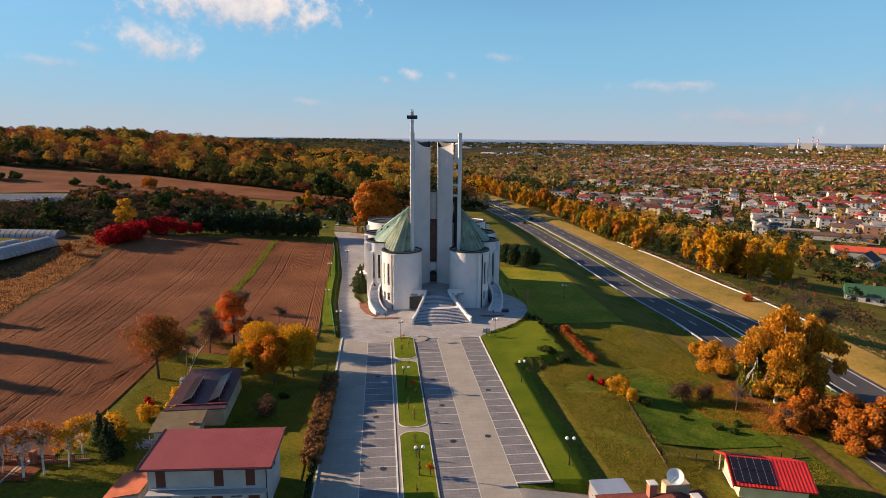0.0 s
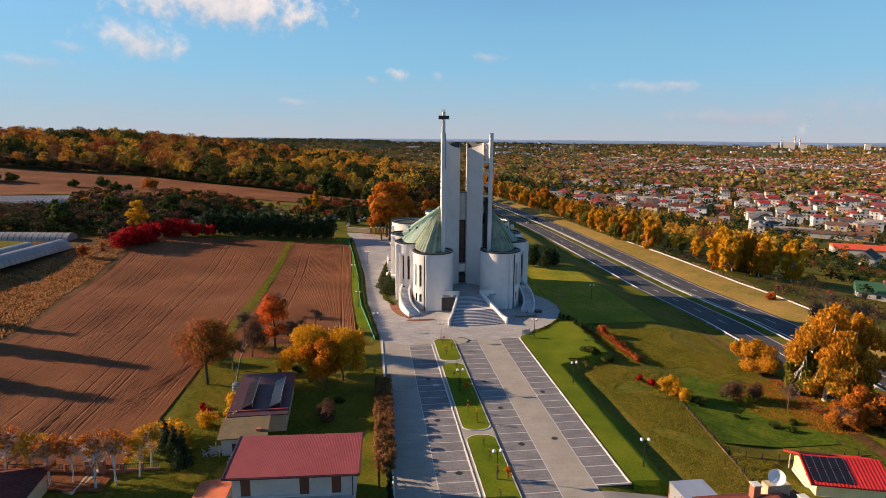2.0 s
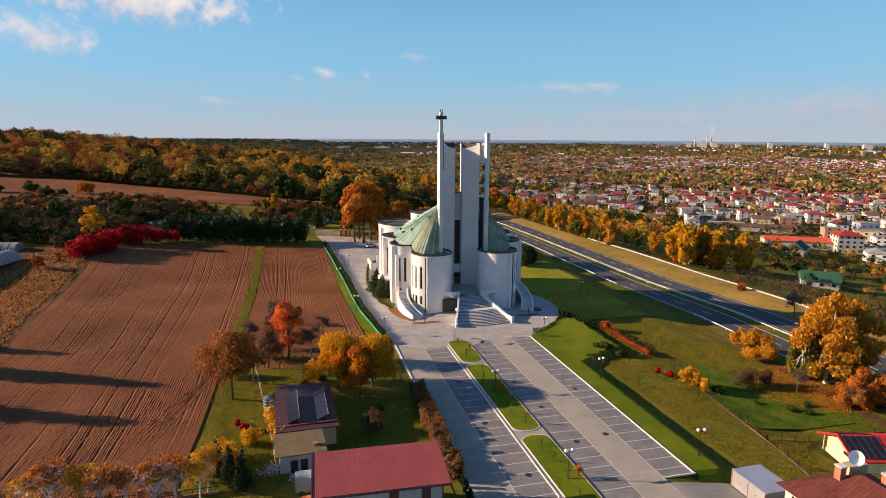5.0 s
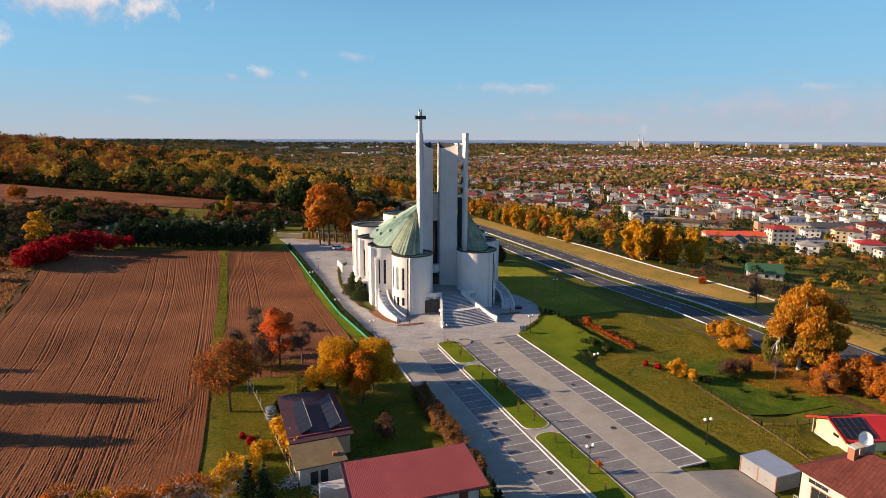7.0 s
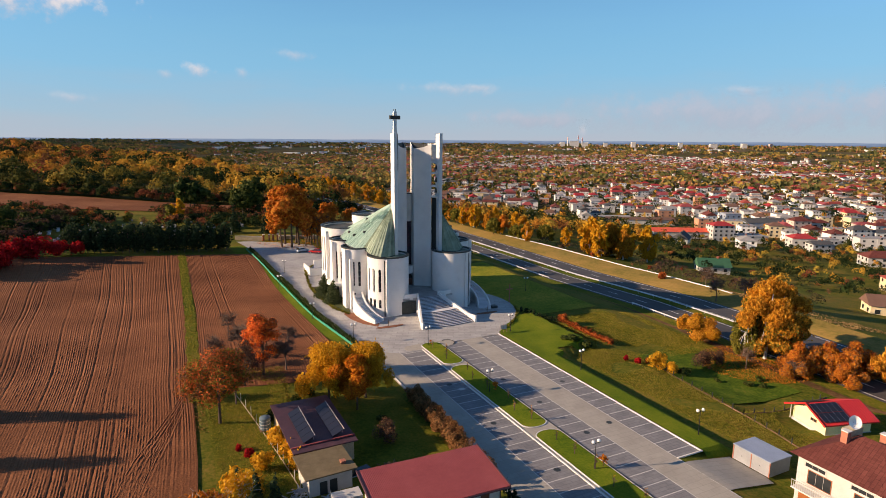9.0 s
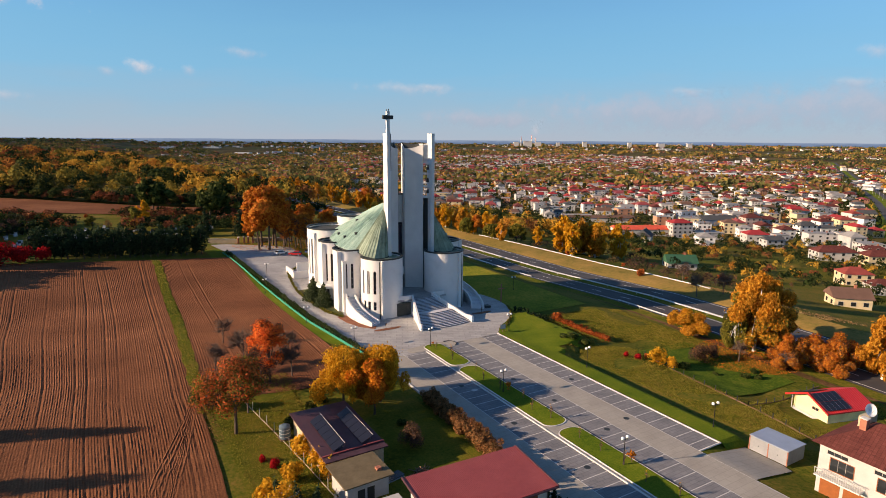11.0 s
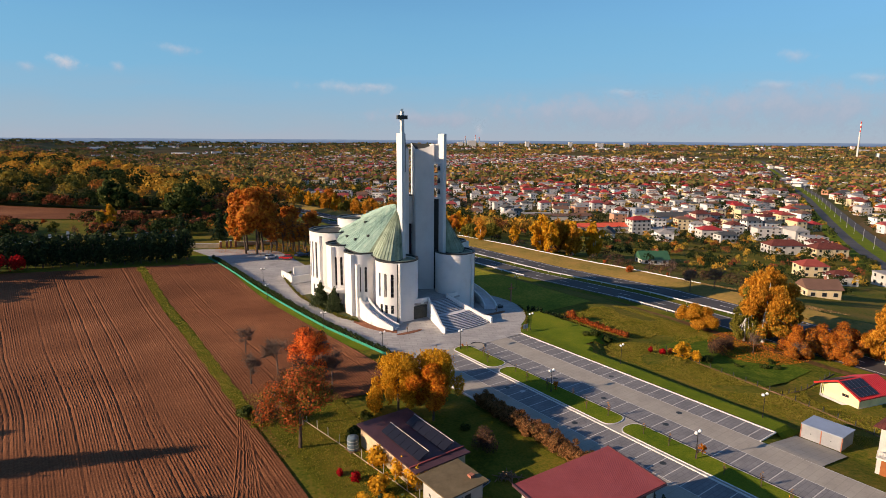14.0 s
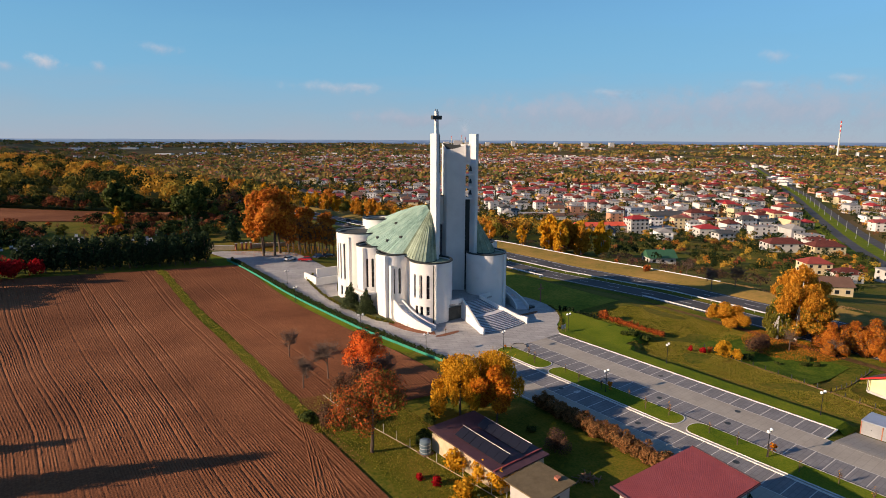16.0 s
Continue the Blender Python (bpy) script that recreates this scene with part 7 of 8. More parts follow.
# belt along the far side of the highway
def belt_ok(x, y):
    q = x - float(rail_x(y))
    return 30 + 0.03 * max(0, 330 - y) < q < 66 + 0.05 * (y - 240)
grove(MG + MG + MG + MN[1:] + MW + MO, spread(70, 40, 150, 246, 460, 6.0, 5, belt_ok), 6, 0.5, 0.95)
grove(MG + MG + MG + MW + MN[1:], spread(46, -30, 90, 460, 700, 8, 7, lambda x, y: 26 < x - float(rail_x(y)) < 75), 8, 0.8, 1.2)
put(MW[0], 77, 270, 0.95, 20)
put(MW[0], 88, 262, 0.8, 120)
# thickets behind the cemetery
grove(MT + MB + MB + MN[1:] + MB + MB, spread(34, -175, -50, 262, 345, 7.0, 9, lambda x, y: y < hillD(x) - 4 and not (-128 < x < -40 and y < 262)), 10, 0.5, 0.95)
put(MG[0], -67, 288, 0.75, 0)
grove(MN[:1], [(-40, 303), (-37, 306), (-64, 320), (-62, 317)], 11, 1.25, 1.5)
grove(MN[1:], [(-28, 307), (-14, 312), (-8, 326)], 11, 0.7, 0.9)
grove(MC, [(-31.5, 250), (-44, 254)], 11, 0.85, 1.1)
grove(MB, [(-48, 312), (-20, 300), (-5, 300)], 12, 0.8, 1.1)
# bushes on the hillside field
MS = [tree("large rounded dark green bush on the hillside", "shrub", 9.0, 5.6, "leaf_green", 50, 2200, 0.5, name="bush", category="bush", group="hillside bushes")]
grove(MS, [(-203, 352), (-217, 345), (-256, 352), (-262, 346), (-268, 350), (-190, 340)], 12, 0.7, 1.1)
put(MT[1], -177, 352, 1.5, 0)
# dark trees west of the field, which also throw the long shadows on it
grove(MN + MB + MC, spread(9, -150, -112, 196, 262, 7.5, 13, lambda x, y: not (-140 < x < -124 and y < 202)), 14, 0.6, 0.95)
grove(MB + MR, spread(10, -128, -100, 176, 200, 6, 15, lambda x, y: x < fieldL(y) - 6 and not (x < -118 and y < 200)), 16, 0.35, 0.55)
SL = tree("tall slim olive poplar beyond the field", "column", 20.0, 2.7, "leaf_olive", 52, 2600, 0.45, group="field poplars")
for k, (x, y, s) in enumerate(((-119.5, 110.1, 1.0), (-118.7, 96.8, 1.0), (-121, 121, 0.7), (-124, 112.5, 0.85), (-123, 99, 0.85))):
    put(SL, x, y, s, 70 * k)
# dark conifers and bare shrubs by the street fence
grove(MC, [(-43.0, 69.5), (-41.2, 67.6), (-44.8, 71.0)], 31, 0.38, 0.5)
grove(MB, [(-55, 68), (-61, 67), (-66, 66), (-50, 70), (-71, 65)], 32, 0.4, 0.55)
# shrubs below the bank
grove(MR + MB + MB + MB, spread(18, 96, 170, 150, 215, 6, 18, lambda x, y: x - float(rail_x(y)) > 42 and math.hypot(x - 157, y - 209) > 14), 19, 0.35, 0.65)


# ---- tufts of long grass ----
def tufts(name, label, n, x0, x1, y0, y1, leaf, size, seed, ok):
    rs = np.random.RandomState(seed)
    X, Y = rs.uniform(x0, x1, n * 3), rs.uniform(y0, y1, n * 3)
    keep = np.array([ok(a, b) and noise.noise(Vector((a * 0.12, b * 0.12, seed))) > -0.3 for a, b in zip(X, Y)])
    X, Y = X[keep][:n], Y[keep][:n]
    k = 5
    C = np.stack([np.repeat(X, k) + rs.normal(0, 0.22, len(X) * k), np.repeat(Y, k) + rs.normal(0, 0.22, len(X) * k), np.repeat(height(X, Y), k) + size * 0.55], 1)
    V, F = leaf_quads(rs, C, size * rs.uniform(0.5, 1.2, len(C)), 0.8)
    return tagged(new(name, np_mesh(name, V, F, leaf)), label, "grass", kind="stuff")


M["blade"] = leaf_mat("long yellow-green grass", [(0.132, 0.145, 0.0129), (0.238, 0.212, 0.025), (0.372, 0.283, 0.057)])
M["rusty"] = leaf_mat("rust brown dead weeds", [(0.176, 0.0743, 0.0297), (0.365, 0.169, 0.0607), (0.567, 0.311, 0.135)])
M["dry"] = leaf_mat("dry straw grass", [(0.192, 0.112, 0.04), (0.336, 0.208, 0.08), (0.448, 0.304, 0.144)])
def meadow_ok(x, y):
    u, v = uv(x, y)
    return u > 16.0 and x < float(rail_x(y)) - 7 and v < 0 and not (11 < u < 15.6 and -70 < v < -63.5) and not (v < -71 and u < 20) and math.hypot(x - 41, y - 66.6) > 7.5 and not (v > -22 and u < 23) and not (x > 31.5 and y > 74.5 and y < 100)
tufts("meadow_tufts", "long rough grass on the slope below the car park", 26000, 12, 58, 50, 128, "blade", 0.075, 3, meadow_ok)
tufts("scrub_tufts", "dry straw-coloured scrub grass beside the field", 17000, -150, -86, 60, 205, "rusty", 0.3, 4, lambda x, y: x < fieldL(y) - 1.5 and not (x < -124 and y > 160))
tufts("balk_tufts", "long grass on the balk between fields", 3000, -63, -47, 100, 208, "blade", 0.18, 5, lambda x, y: abs(x - balk(y)) < 1.0)
tufts("orchard_tufts", "rough orchard grass with fallen leaves", 6500, -52, -37, 62, 112, "blade", 0.12, 6, lambda x, y: x > balk(y) + 1.2)
tufts("verge_tufts", "dry tan grass on the highway bank", 3800, 70, 110, 100, 270, "dry", 0.16, 7, lambda x, y: 23.5 < x - float(rail_x(y)) < 50)
# fallen leaves under the trees
def litter(name, label, n, cx, cy, r, leaf, seed):
    rs = np.random.RandomState(seed)
    a, d = rs.uniform(0, 6.28, n), r * np.sqrt(rs.rand(n))
    C = np.stack([cx + d * np.cos(a) * 1.3, cy + d * np.sin(a), np.zeros(n)], 1)
    C[:, 2] = height(C[:, 0], C[:, 1]) + 0.06
    V, F = leaf_quads(rs, C, rs.uniform(0.06, 0.15, n))
    return tagged(new(name, np_mesh(name, V, F, leaf)), label, "fallen leaves", kind="stuff")
litter("fallen_leaves", "orange fallen leaves under the birches", 9000, 55, 92, 10, "leaf_beech", 1)
litter("fallen_leaves", "brown fallen leaves under the orchard trees", 2200, -45, 96, 7, "leaf_hedge", 2)
litter("fallen_leaves", "orange fallen leaves under the beeches", 4500, -16, 228, 16, "leaf_orange", 3)

# ---- town ----
WALLS = [mat("off-white town render", [(0.2, (0.52, 0.51, 0.49)), (0.8, (0.74, 0.73, 0.70))], 0.9, 0.3, fine=3), mat("pale grey town render", [(0.2, (0.40, 0.395, 0.39)), (0.8, (0.58, 0.57, 0.56))], 0.9, 0.3, fine=3), mat("white town render", [(0.2, (0.62, 0.615, 0.60)), (0.8, (0.82, 0.815, 0.80))], 0.9, 0.3, fine=3), mat("cream render", tone((0.58, 0.48, 0.30)), 0.9, 0.3), mat("salmon render", tone((0.48, 0.24, 0.15)), 0.9, 0.3), M["grey_wall"], mat("pale pink render", tone((0.52, 0.40, 0.35)), 0.9, 0.3)]
ROOFS = [M["roof_red"], mat("red clay roof", tone((0.26, 0.06, 0.05)), 0.9, 0.3, spec=0.08), M["roof_brown"], mat("brown roof", tone((0.15, 0.09, 0.07)), 0.9, 0.3, spec=0.08), mat("dark slate roof", tone((0.08, 0.085, 0.09)), 0.9, 0.3, spec=0.08), mat("light flat roof", tone((0.27, 0.265, 0.26)), 0.8, 0.3), mat("crimson roof", tone((0.32, 0.04, 0.045)), 0.9, 0.3, spec=0.08)]
ROOFS_W = [14, 14, 26, 16, 14, 12, 14]
win_mesh = Mesh().box(-0.7, 0.7, -0.05, 0.0, 0, 1.3).data("window", M["glass"])
frm_mesh = Mesh().box(-0.8, 0.8, -0.04, 0.0, -0.1, 1.4).data("window_frame", M["white_wall"])


def roof_mesh(kind, w, d, h, rise):
    o = 0.6
    if kind == "flat":
        return Mesh().box(-w / 2 - 0.2, w / 2 + 0.2, -d / 2 - 0.2, d / 2 + 0.2, h, h + 0.35)
    b = [(-w / 2 - o, -d / 2 - o, h), (w / 2 + o, -d / 2 - o, h), (w / 2 + o, d / 2 + o, h), (-w / 2 - o, d / 2 + o, h)]
    if kind == "gable":
        return Mesh().add(b + [(-w / 2 - o, 0, h + rise), (w / 2 + o, 0, h + rise)], [(0, 1, 5, 4), (2, 3, 4, 5), (0, 4, 3), (1, 2, 5), (3, 2, 1, 0)])
    k = min(w, d) / 2 * 0.8
    return Mesh().add(b + [(-w / 2 + k, 0, h + rise), (w / 2 - k, 0, h + rise)], [(0, 1, 5, 4), (1, 2, 5), (2, 3, 4, 5), (3, 0, 4), (3, 2, 1, 0)])


def house(x, y, w, d, h, kind, rise, wall, roof, yaw, windows, label, group="town houses"):
    z = hz(x, y) - 0.3
    t = thing("house", label, "house", pose(x, y, z, 0, 0, yaw), group)
    part("wall", Mesh().box(-w / 2, w / 2, -d / 2, d / 2, 0, h), wall, t)
    part("roof", roof_mesh(kind, w, d, h, rise), roof, t)
    if kind == "gable":
        for s in (-1, 1):
            part("gable", Mesh().add([(s * w / 2, -d / 2, h), (s * w / 2, d / 2, h), (s * w / 2, 0, h + rise - 0.15)], [(0, 1, 2)]), wall, t)
    ch = part("chimney", Mesh().box(w * 0.15 - 0.35, w * 0.15 + 0.35, -0.35, 0.35, h + 0.1, h + rise + 0.9), "brick", t)
    storeys = max(1, round(h / 3))
    if windows:
        for s in range(storeys):
            zf = 0.95 + s * 2.9 + 0.3
            for (wx_, n_, yw, dd) in ((w, windows, 0, d), (d, max(1, windows - 1), -90, w)):
                for k in range(n_):
                    p = -wx_ / 2 + wx_ * (k + 0.5) / n_
                    m_ = pose(0, 0, 0, 0, 0, yw) @ Matrix.Translation((p, -dd / 2 - 0.02, zf))
                    o = part("window", frm_mesh, None, t, m=m_)
                    part("pane", win_mesh, None, o, m=Matrix.Translation((0, -0.03, 0)))
    return t


def name_of(wall, roof, kind):
    return "%s house with %s%s" % (wall.name.split(" render")[0].replace("plaster", "plastered"), "flat pale roof" if kind == "flat" else roof.name.replace(" sheet", "") if "roof" in roof.name else roof.name + " roof", " in the town")


rt = random.Random(21)

# landmarks of the near town
G = mat("green sheet roof", tone((0.035, 0.11, 0.06)), 0.6, 0.4)
house(158, 210, 13, 9, 3.2, "gable", 3.4, M["white_wall"], G, -28, 3, "white cottage with a steep dark green roof", "")
house(149, 129, 11, 8.5, 3.7, "gable", 2.9, WALLS[3], ROOFS[3], -38, 3, "cream house with a broad brown gable roof", "")
M["roof_orange"] = mat("orange-red sheet roof", tone((0.66, 0.10, 0.05)), 0.7, 0.4)
house(262, 347, 42, 15, 5.0, "gable", 2.2, M["white_wall"], M["roof_orange"], -22, 0, "long white hall under a bright red roof", "")
house(283, 331, 15, 12, 11.5, "hip", 2.4, M["white_wall"], ROOFS[6], -20, 4, "white three-storey block with a crimson roof", "")
house(300, 322, 22, 13, 5.0, "flat", 0.3, M["grey_wall"], ROOFS[5], -20, 3, "low grey commercial building with a pale roof", "")
house(232, 312, 13, 10, 4.4, "gable", 4.2, WALLS[0], ROOFS[4], 40, 2, "white house with a dark slate gable roof", "")
house(380, 416, 14, 11, 10, "flat", 0.3, M["sheet_blue"], ROOFS[5], -20, 3, "tall pale blue block with a flat roof", "")
house(388, 388, 34, 18, 6, "gable", 3, M["sheet_blue"], ROOFS[4], -20, 0, "large dark blue-grey roofed hall", "")
house(318, 295, 15, 12, 7.5, "hip", 2.6, M["white_wall"], ROOFS[6], -30, 3, "white villa with a crimson hip roof", "")
house(304, 231, 22, 12, 6, "hip", 3.2, M["white_wall"], M["roof_brown"], -30, 4, "white row house with a maroon hip roof", "")
house(318, 212, 20, 12, 6, "hip", 3.2, WALLS[3], M["roof_brown"], -30, 4, "cream row house with a maroon hip roof", "")
house(353, 239, 14, 12, 8, "flat", 0.3, M["white_wall"], ROOFS[5], -30, 4, "white modern house with a flat roof", "")
house(289, 428, 58, 14, 4.4, "gable", 1.6, M["white_wall"], ROOFS[3], -24, 0, "long low workshop with a brown roof", "")
house(272, 440, 26, 12, 4.6, "gable", 1.6, M["white_wall"], ROOFS[5], -24, 0, "white workshop with a pale roof", "")
house(472, 328, 14, 13, 10, "hip", 2, WALLS[3], ROOFS[1], -30, 3, "tall cream house with a red hip roof", "")
house(207, 150, 11, 8.5, 4.6, "hip", 2.2, M["white_wall"], M["roof_brown"], -35, 3, "white house with a maroon hip roof", "")
house(225, 172, 12, 10, 6, "hip", 2.6, WALLS[3], ROOFS[1], -35, 3, "cream house with a red roof", "")
house(232, 140, 13, 10, 6, "flat", 0.3, M["white_wall"], ROOFS[5], -35, 3, "white house with a flat roof", "")
TAKEN = [(158, 210, 16), (147, 129, 18), (262, 347, 30), (283, 331, 16), (300, 322, 20), (232, 312, 16), (380, 416, 16), (388, 388, 24), (318, 295, 16), (304, 231, 18), (318, 212, 18), (353, 239, 16), (289, 428, 36), (272, 440, 22), (472, 328, 16), (200, 152, 16), (225, 172, 16), (232, 140, 16)]
AV = [(150, 60), (270, 140), (394, 221), (781, 465), (1160, 725), (1547, 988), (2100, 1380)]


def av_dist(x, y):
    p = Vector((x, y))
    best = 1e9
    for a, b in zip(AV, AV[1:]):
        a, d = Vector(a), Vector(b) - Vector(a)
        t = min(1.0, max(0.0, (p - a).dot(d) / d.length_squared))
        best = min(best, (p - a - d * t).length)
    return best


# avenue with a green median
for (o0, o1, m_, nm) in ((-13, -5, "asphalt", "road_avenue_near"), (5, 13, "asphalt", "road_avenue_far"), (-5, 5, "lawn", "road_avenue_median"), (-22, -13, "lawn", "road_avenue_verge")):
    A, B = [], []
    P = polyline([(*p, 0) for p in AV], 70)
    for i, p in enumerate(P):
        d = (P[min(69, i + 1)] - P[max(0, i - 1)]).normalized()
        for o_, L_ in ((o0, A), (o1, B)):
            q = (p.x + d.y * o_, p.y - d.x * o_)
            L_.append((*q, hz(*q) + 0.5))
    tagged(part(nm, Mesh().loft(A, B), m_), "wide town avenue with a grass median", "road", kind="structure")
for i, p in enumerate(polyline([(*p, 0) for p in AV[1:5]], 24)):
    t = thing("street_lamp", "tall grey street lamp on the avenue", "street lamp", pose(p.x, p.y, hz(p.x, p.y) + 0.4, 0, 0, 30), group="avenue lamps")
    part("pole", Mesh().tube((0, 0, 0), (0, 0, 9), 0.16, 0.09, 6), "metal", t)
    part("arm", Mesh().tube((-2.0, 0, 9.0), (2.0, 0, 9.0), 0.08, 0.08, 5), "metal", t)

cs, sn = math.cos(radians(-27)), math.sin(radians(-27))
cands = []
for i in range(-60, 80):
    for j in range(-60, 90):
        a, b = i * 20.0 + rt.uniform(-6, 6), j * 30.0 + (i % 2) * 9 + rt.uniform(-9, 9)
        x, y = 300 + a * cs - b * sn, 300 + a * sn + b * cs
        if y < 60 or x > 1700 or y > 2300:
            continue
        edge = 212 if y > 290 else 212 + (290 - y) * 0.4
        if y > 480:
            edge = float(np.interp(y, [480, 620, 900, 1100, 1900], [205, 130, 30, -140, -320]))
        if x < edge or av_dist(x, y) < 24 or any(math.hypot(x - q[0], y - q[1]) < q[2] for q in TAKEN):
            continue
        nz = noise.noise(Vector((x * 0.004, y * 0.004, 3.0)))
        d = math.hypot(x, y)
        if d < 400:
            continue
        if nz < (-0.22 if x < 300 else -0.9) - 0.0001 * (900 - d) or rt.random() < (0.2 if d < 900 else 0.26):
            continue
        if y > 480 and x < edge + 60 and nz < -0.1:
            continue
        cands.append((d, x, y))
cands.sort()
far_V, far_F, far_M = [], [], []
far_mats = WALLS + ROOFS + [M["glass"]]


def far_add(vs, fs, k, m_):
    n = len(far_V)
    far_V.extend(tuple(m_ @ Vector(p)) for p in vs)
    far_F.extend(tuple(i + n for i in f) for f in fs)
    far_M.extend([k] * len(fs))


HOUSES = []
for n_, (d, x, y) in enumerate(cands):
    w, dp = rt.uniform(9.0, 15.5), rt.uniform(8.0, 12.0)
    h = rt.choice([6.2, 7.0, 7.6, 8.4, 9.4])
    kind = rt.choices(["hip", "gable", "flat"], [38, 30, 32])[0]
    rise = 0.35 if kind == "flat" else rt.uniform(1.8, 3.2)
    wk = rt.choices(range(7), [30, 20, 20, 9, 6, 7, 8])[0]
    rk = 5 if kind == "flat" else rt.choices(range(7), ROOFS_W)[0]
    yaw = -27 + rt.choice([0, 90]) + rt.uniform(-9, 9)
    HOUSES.append((x, y, max(w, dp) * 0.7))
    if n_ < 260:
        house(x, y, w, dp, h, kind, rise, WALLS[wk], ROOFS[rk], yaw, 3 if n_ < 60 else (2 if n_ < 140 else 0), name_of(WALLS[wk], ROOFS[rk], kind))
        if n_ < 140:
            continue
    if n_ >= 140:
        m_ = pose(x, y, hz(x, y) - 0.3, 0, 0, yaw)
        me = Mesh()
        if n_ >= 260:
            b = Mesh().box(-w / 2, w / 2, -dp / 2, dp / 2, 0, h)
            far_add(b.v, b.f, wk, m_)
            r_ = roof_mesh(kind, w, dp, h, rise)
            far_add(r_.v, r_.f, 7 + rk, m_)
        for s in range(3 if h > 8 else 2):
            for k in range(3):
                p = -w / 2 + w * (k + 0.5) / 3
                far_add([(p - 0.6, -dp / 2 - 0.06, 1 + 2.9 * s), (p + 0.6, -dp / 2 - 0.06, 1 + 2.9 * s), (p + 0.6, -dp / 2 - 0.06, 2.3 + 2.9 * s), (p - 0.6, -dp / 2 - 0.06, 2.3 + 2.9 * s)], [(0, 1, 2, 3)], 14, m_)
                p = -dp / 2 + dp * (k + 0.5) / 3
                far_add([(-w / 2 - 0.06, p - 0.6, 1 + 2.9 * s), (-w / 2 - 0.06, p + 0.6, 1 + 2.9 * s), (-w / 2 - 0.06, p + 0.6, 2.3 + 2.9 * s), (-w / 2 - 0.06, p - 0.6, 2.3 + 2.9 * s)], [(0, 1, 2, 3)], 14, m_)
# houses and halls scattered farther off
for k in range(1700):
    d, a = 1150 + 3400 * rt.random() ** 1.25, radians(rt.uniform(-8, 72))
    x, y = d * math.sin(a), d * math.cos(a)
    if noise.noise(Vector((x * 0.0016, y * 0.0016, 7.0))) < -0.05:
        continue
    big = rt.random() < 0.16
    w, dp, h = (rt.uniform(30, 90), rt.uniform(15, 35), rt.uniform(5, 9)) if big else (rt.uniform(10, 15), rt.uniform(9, 13), rt.uniform(5, 9))
    if rt.random() < 0.02 and d > 2200:
        w, dp, h = 22, 12, 20
    m_ = pose(x, y, hz(x, y) - 0.5, 0, 0, rt.uniform(-40, 20))
    wk, rk = rt.choices(range(7), [40, 20, 20, 6, 4, 5, 5])[0], (5 if big else rt.choices(range(7), ROOFS_W)[0])
    b = Mesh().box(-w / 2, w / 2, -dp / 2, dp / 2, 0, h)
    far_add(b.v, b.f, wk, m_)
    r_ = roof_mesh("flat" if big or h > 20 else "hip", w, dp, h, 2.2)
    far_add(r_.v, r_.f, 7 + rk, m_)
me = bpy.data.meshes.new("far_houses")
me.from_pydata(far_V, [], far_F)
for m_ in far_mats:
    me.materials.append(m_)
me.polygons.foreach_set("material_index", far_M)
me.update()
tagged(new("far_houses", me), "hundreds of white houses with red roofs far off", "houses", kind="stuff")


# chimneys of the power plant and the lone striped chimney
def chimney(x, y, h, r, label):
    t = thing("chimney", label, "chimney", pose(x, y, hz(x, y) - 1), group="far chimneys")
    part("shaft", Mesh().tube((0, 0, 0), (0, 0, h * 0.66), r, r * 0.72, 14), "kerb", t)
    for k in range(6):
        z0, z1 = h * (0.66 + 0.34 * k / 6), h * (0.66 + 0.34 * (k + 1) / 6)
        part("band", Mesh().tube((0, 0, z0), (0, 0, z1), r * 0.7, r * 0.68, 14), "roof_scarlet" if k % 2 else "kerb", t)


chimney(2570, 1262, 148, 3.6, "tall red and white striped chimney beyond the town")
for (px_, h) in ((0.514, 66), (0.5285, 74), (0.534, 60)):
    dd = 3900
    chimney(dd * px_, dd * math.sqrt(1 - px_ * px_), h, 4.2, "red and white striped power plant chimney")
for (px_, w, h) in ((0.523, 56, 38), (0.507, 30, 30), (0.538, 34, 30), (0.60, 24, 34), (0.565, 22, 28), (0.72, 26, 30), (0.69, 40, 28), (0.655, 20, 32)):
    dd = 3850
    x, y = dd * px_, dd * math.sqrt(1 - px_ * px_)
    t = thing("industrial_block", "grey industrial block far beyond the town", "industrial building", pose(x, y, hz(x, y) - 1, 0, 0, -30), group="industrial blocks")
    part("body", Mesh().box(-w / 2, w / 2, -20, 20, 0, h), "sheet_blue" if w > 100 else "grey_wall", t)
    part("roof", Mesh().box(-w / 2 - 1, w / 2 + 1, -21, 21, h, h + 2), "kerb", t)
# steel arch bridge roof far off in the town
t = thing("truss_hall", "long white trussed hall above the trees", "hall", pose(985, 905, hz(985, 905), 0, 0, -38))
part("roof", Mesh().box(-34, 34, -14, 14, 12, 13.5), "barrier", t)
for k in range(7):
    part("brace", Mesh().tube((-34 + 10 * k, -14, 3), (-29 + 10 * k, -14, 12), 0.9, 0.9, 4), "barrier", t)
    part("brace", Mesh().tube((-24 + 10 * k if k < 6 else 34, -14, 3), (-29 + 10 * k, -14, 12), 0.9, 0.9, 4), "barrier", t)


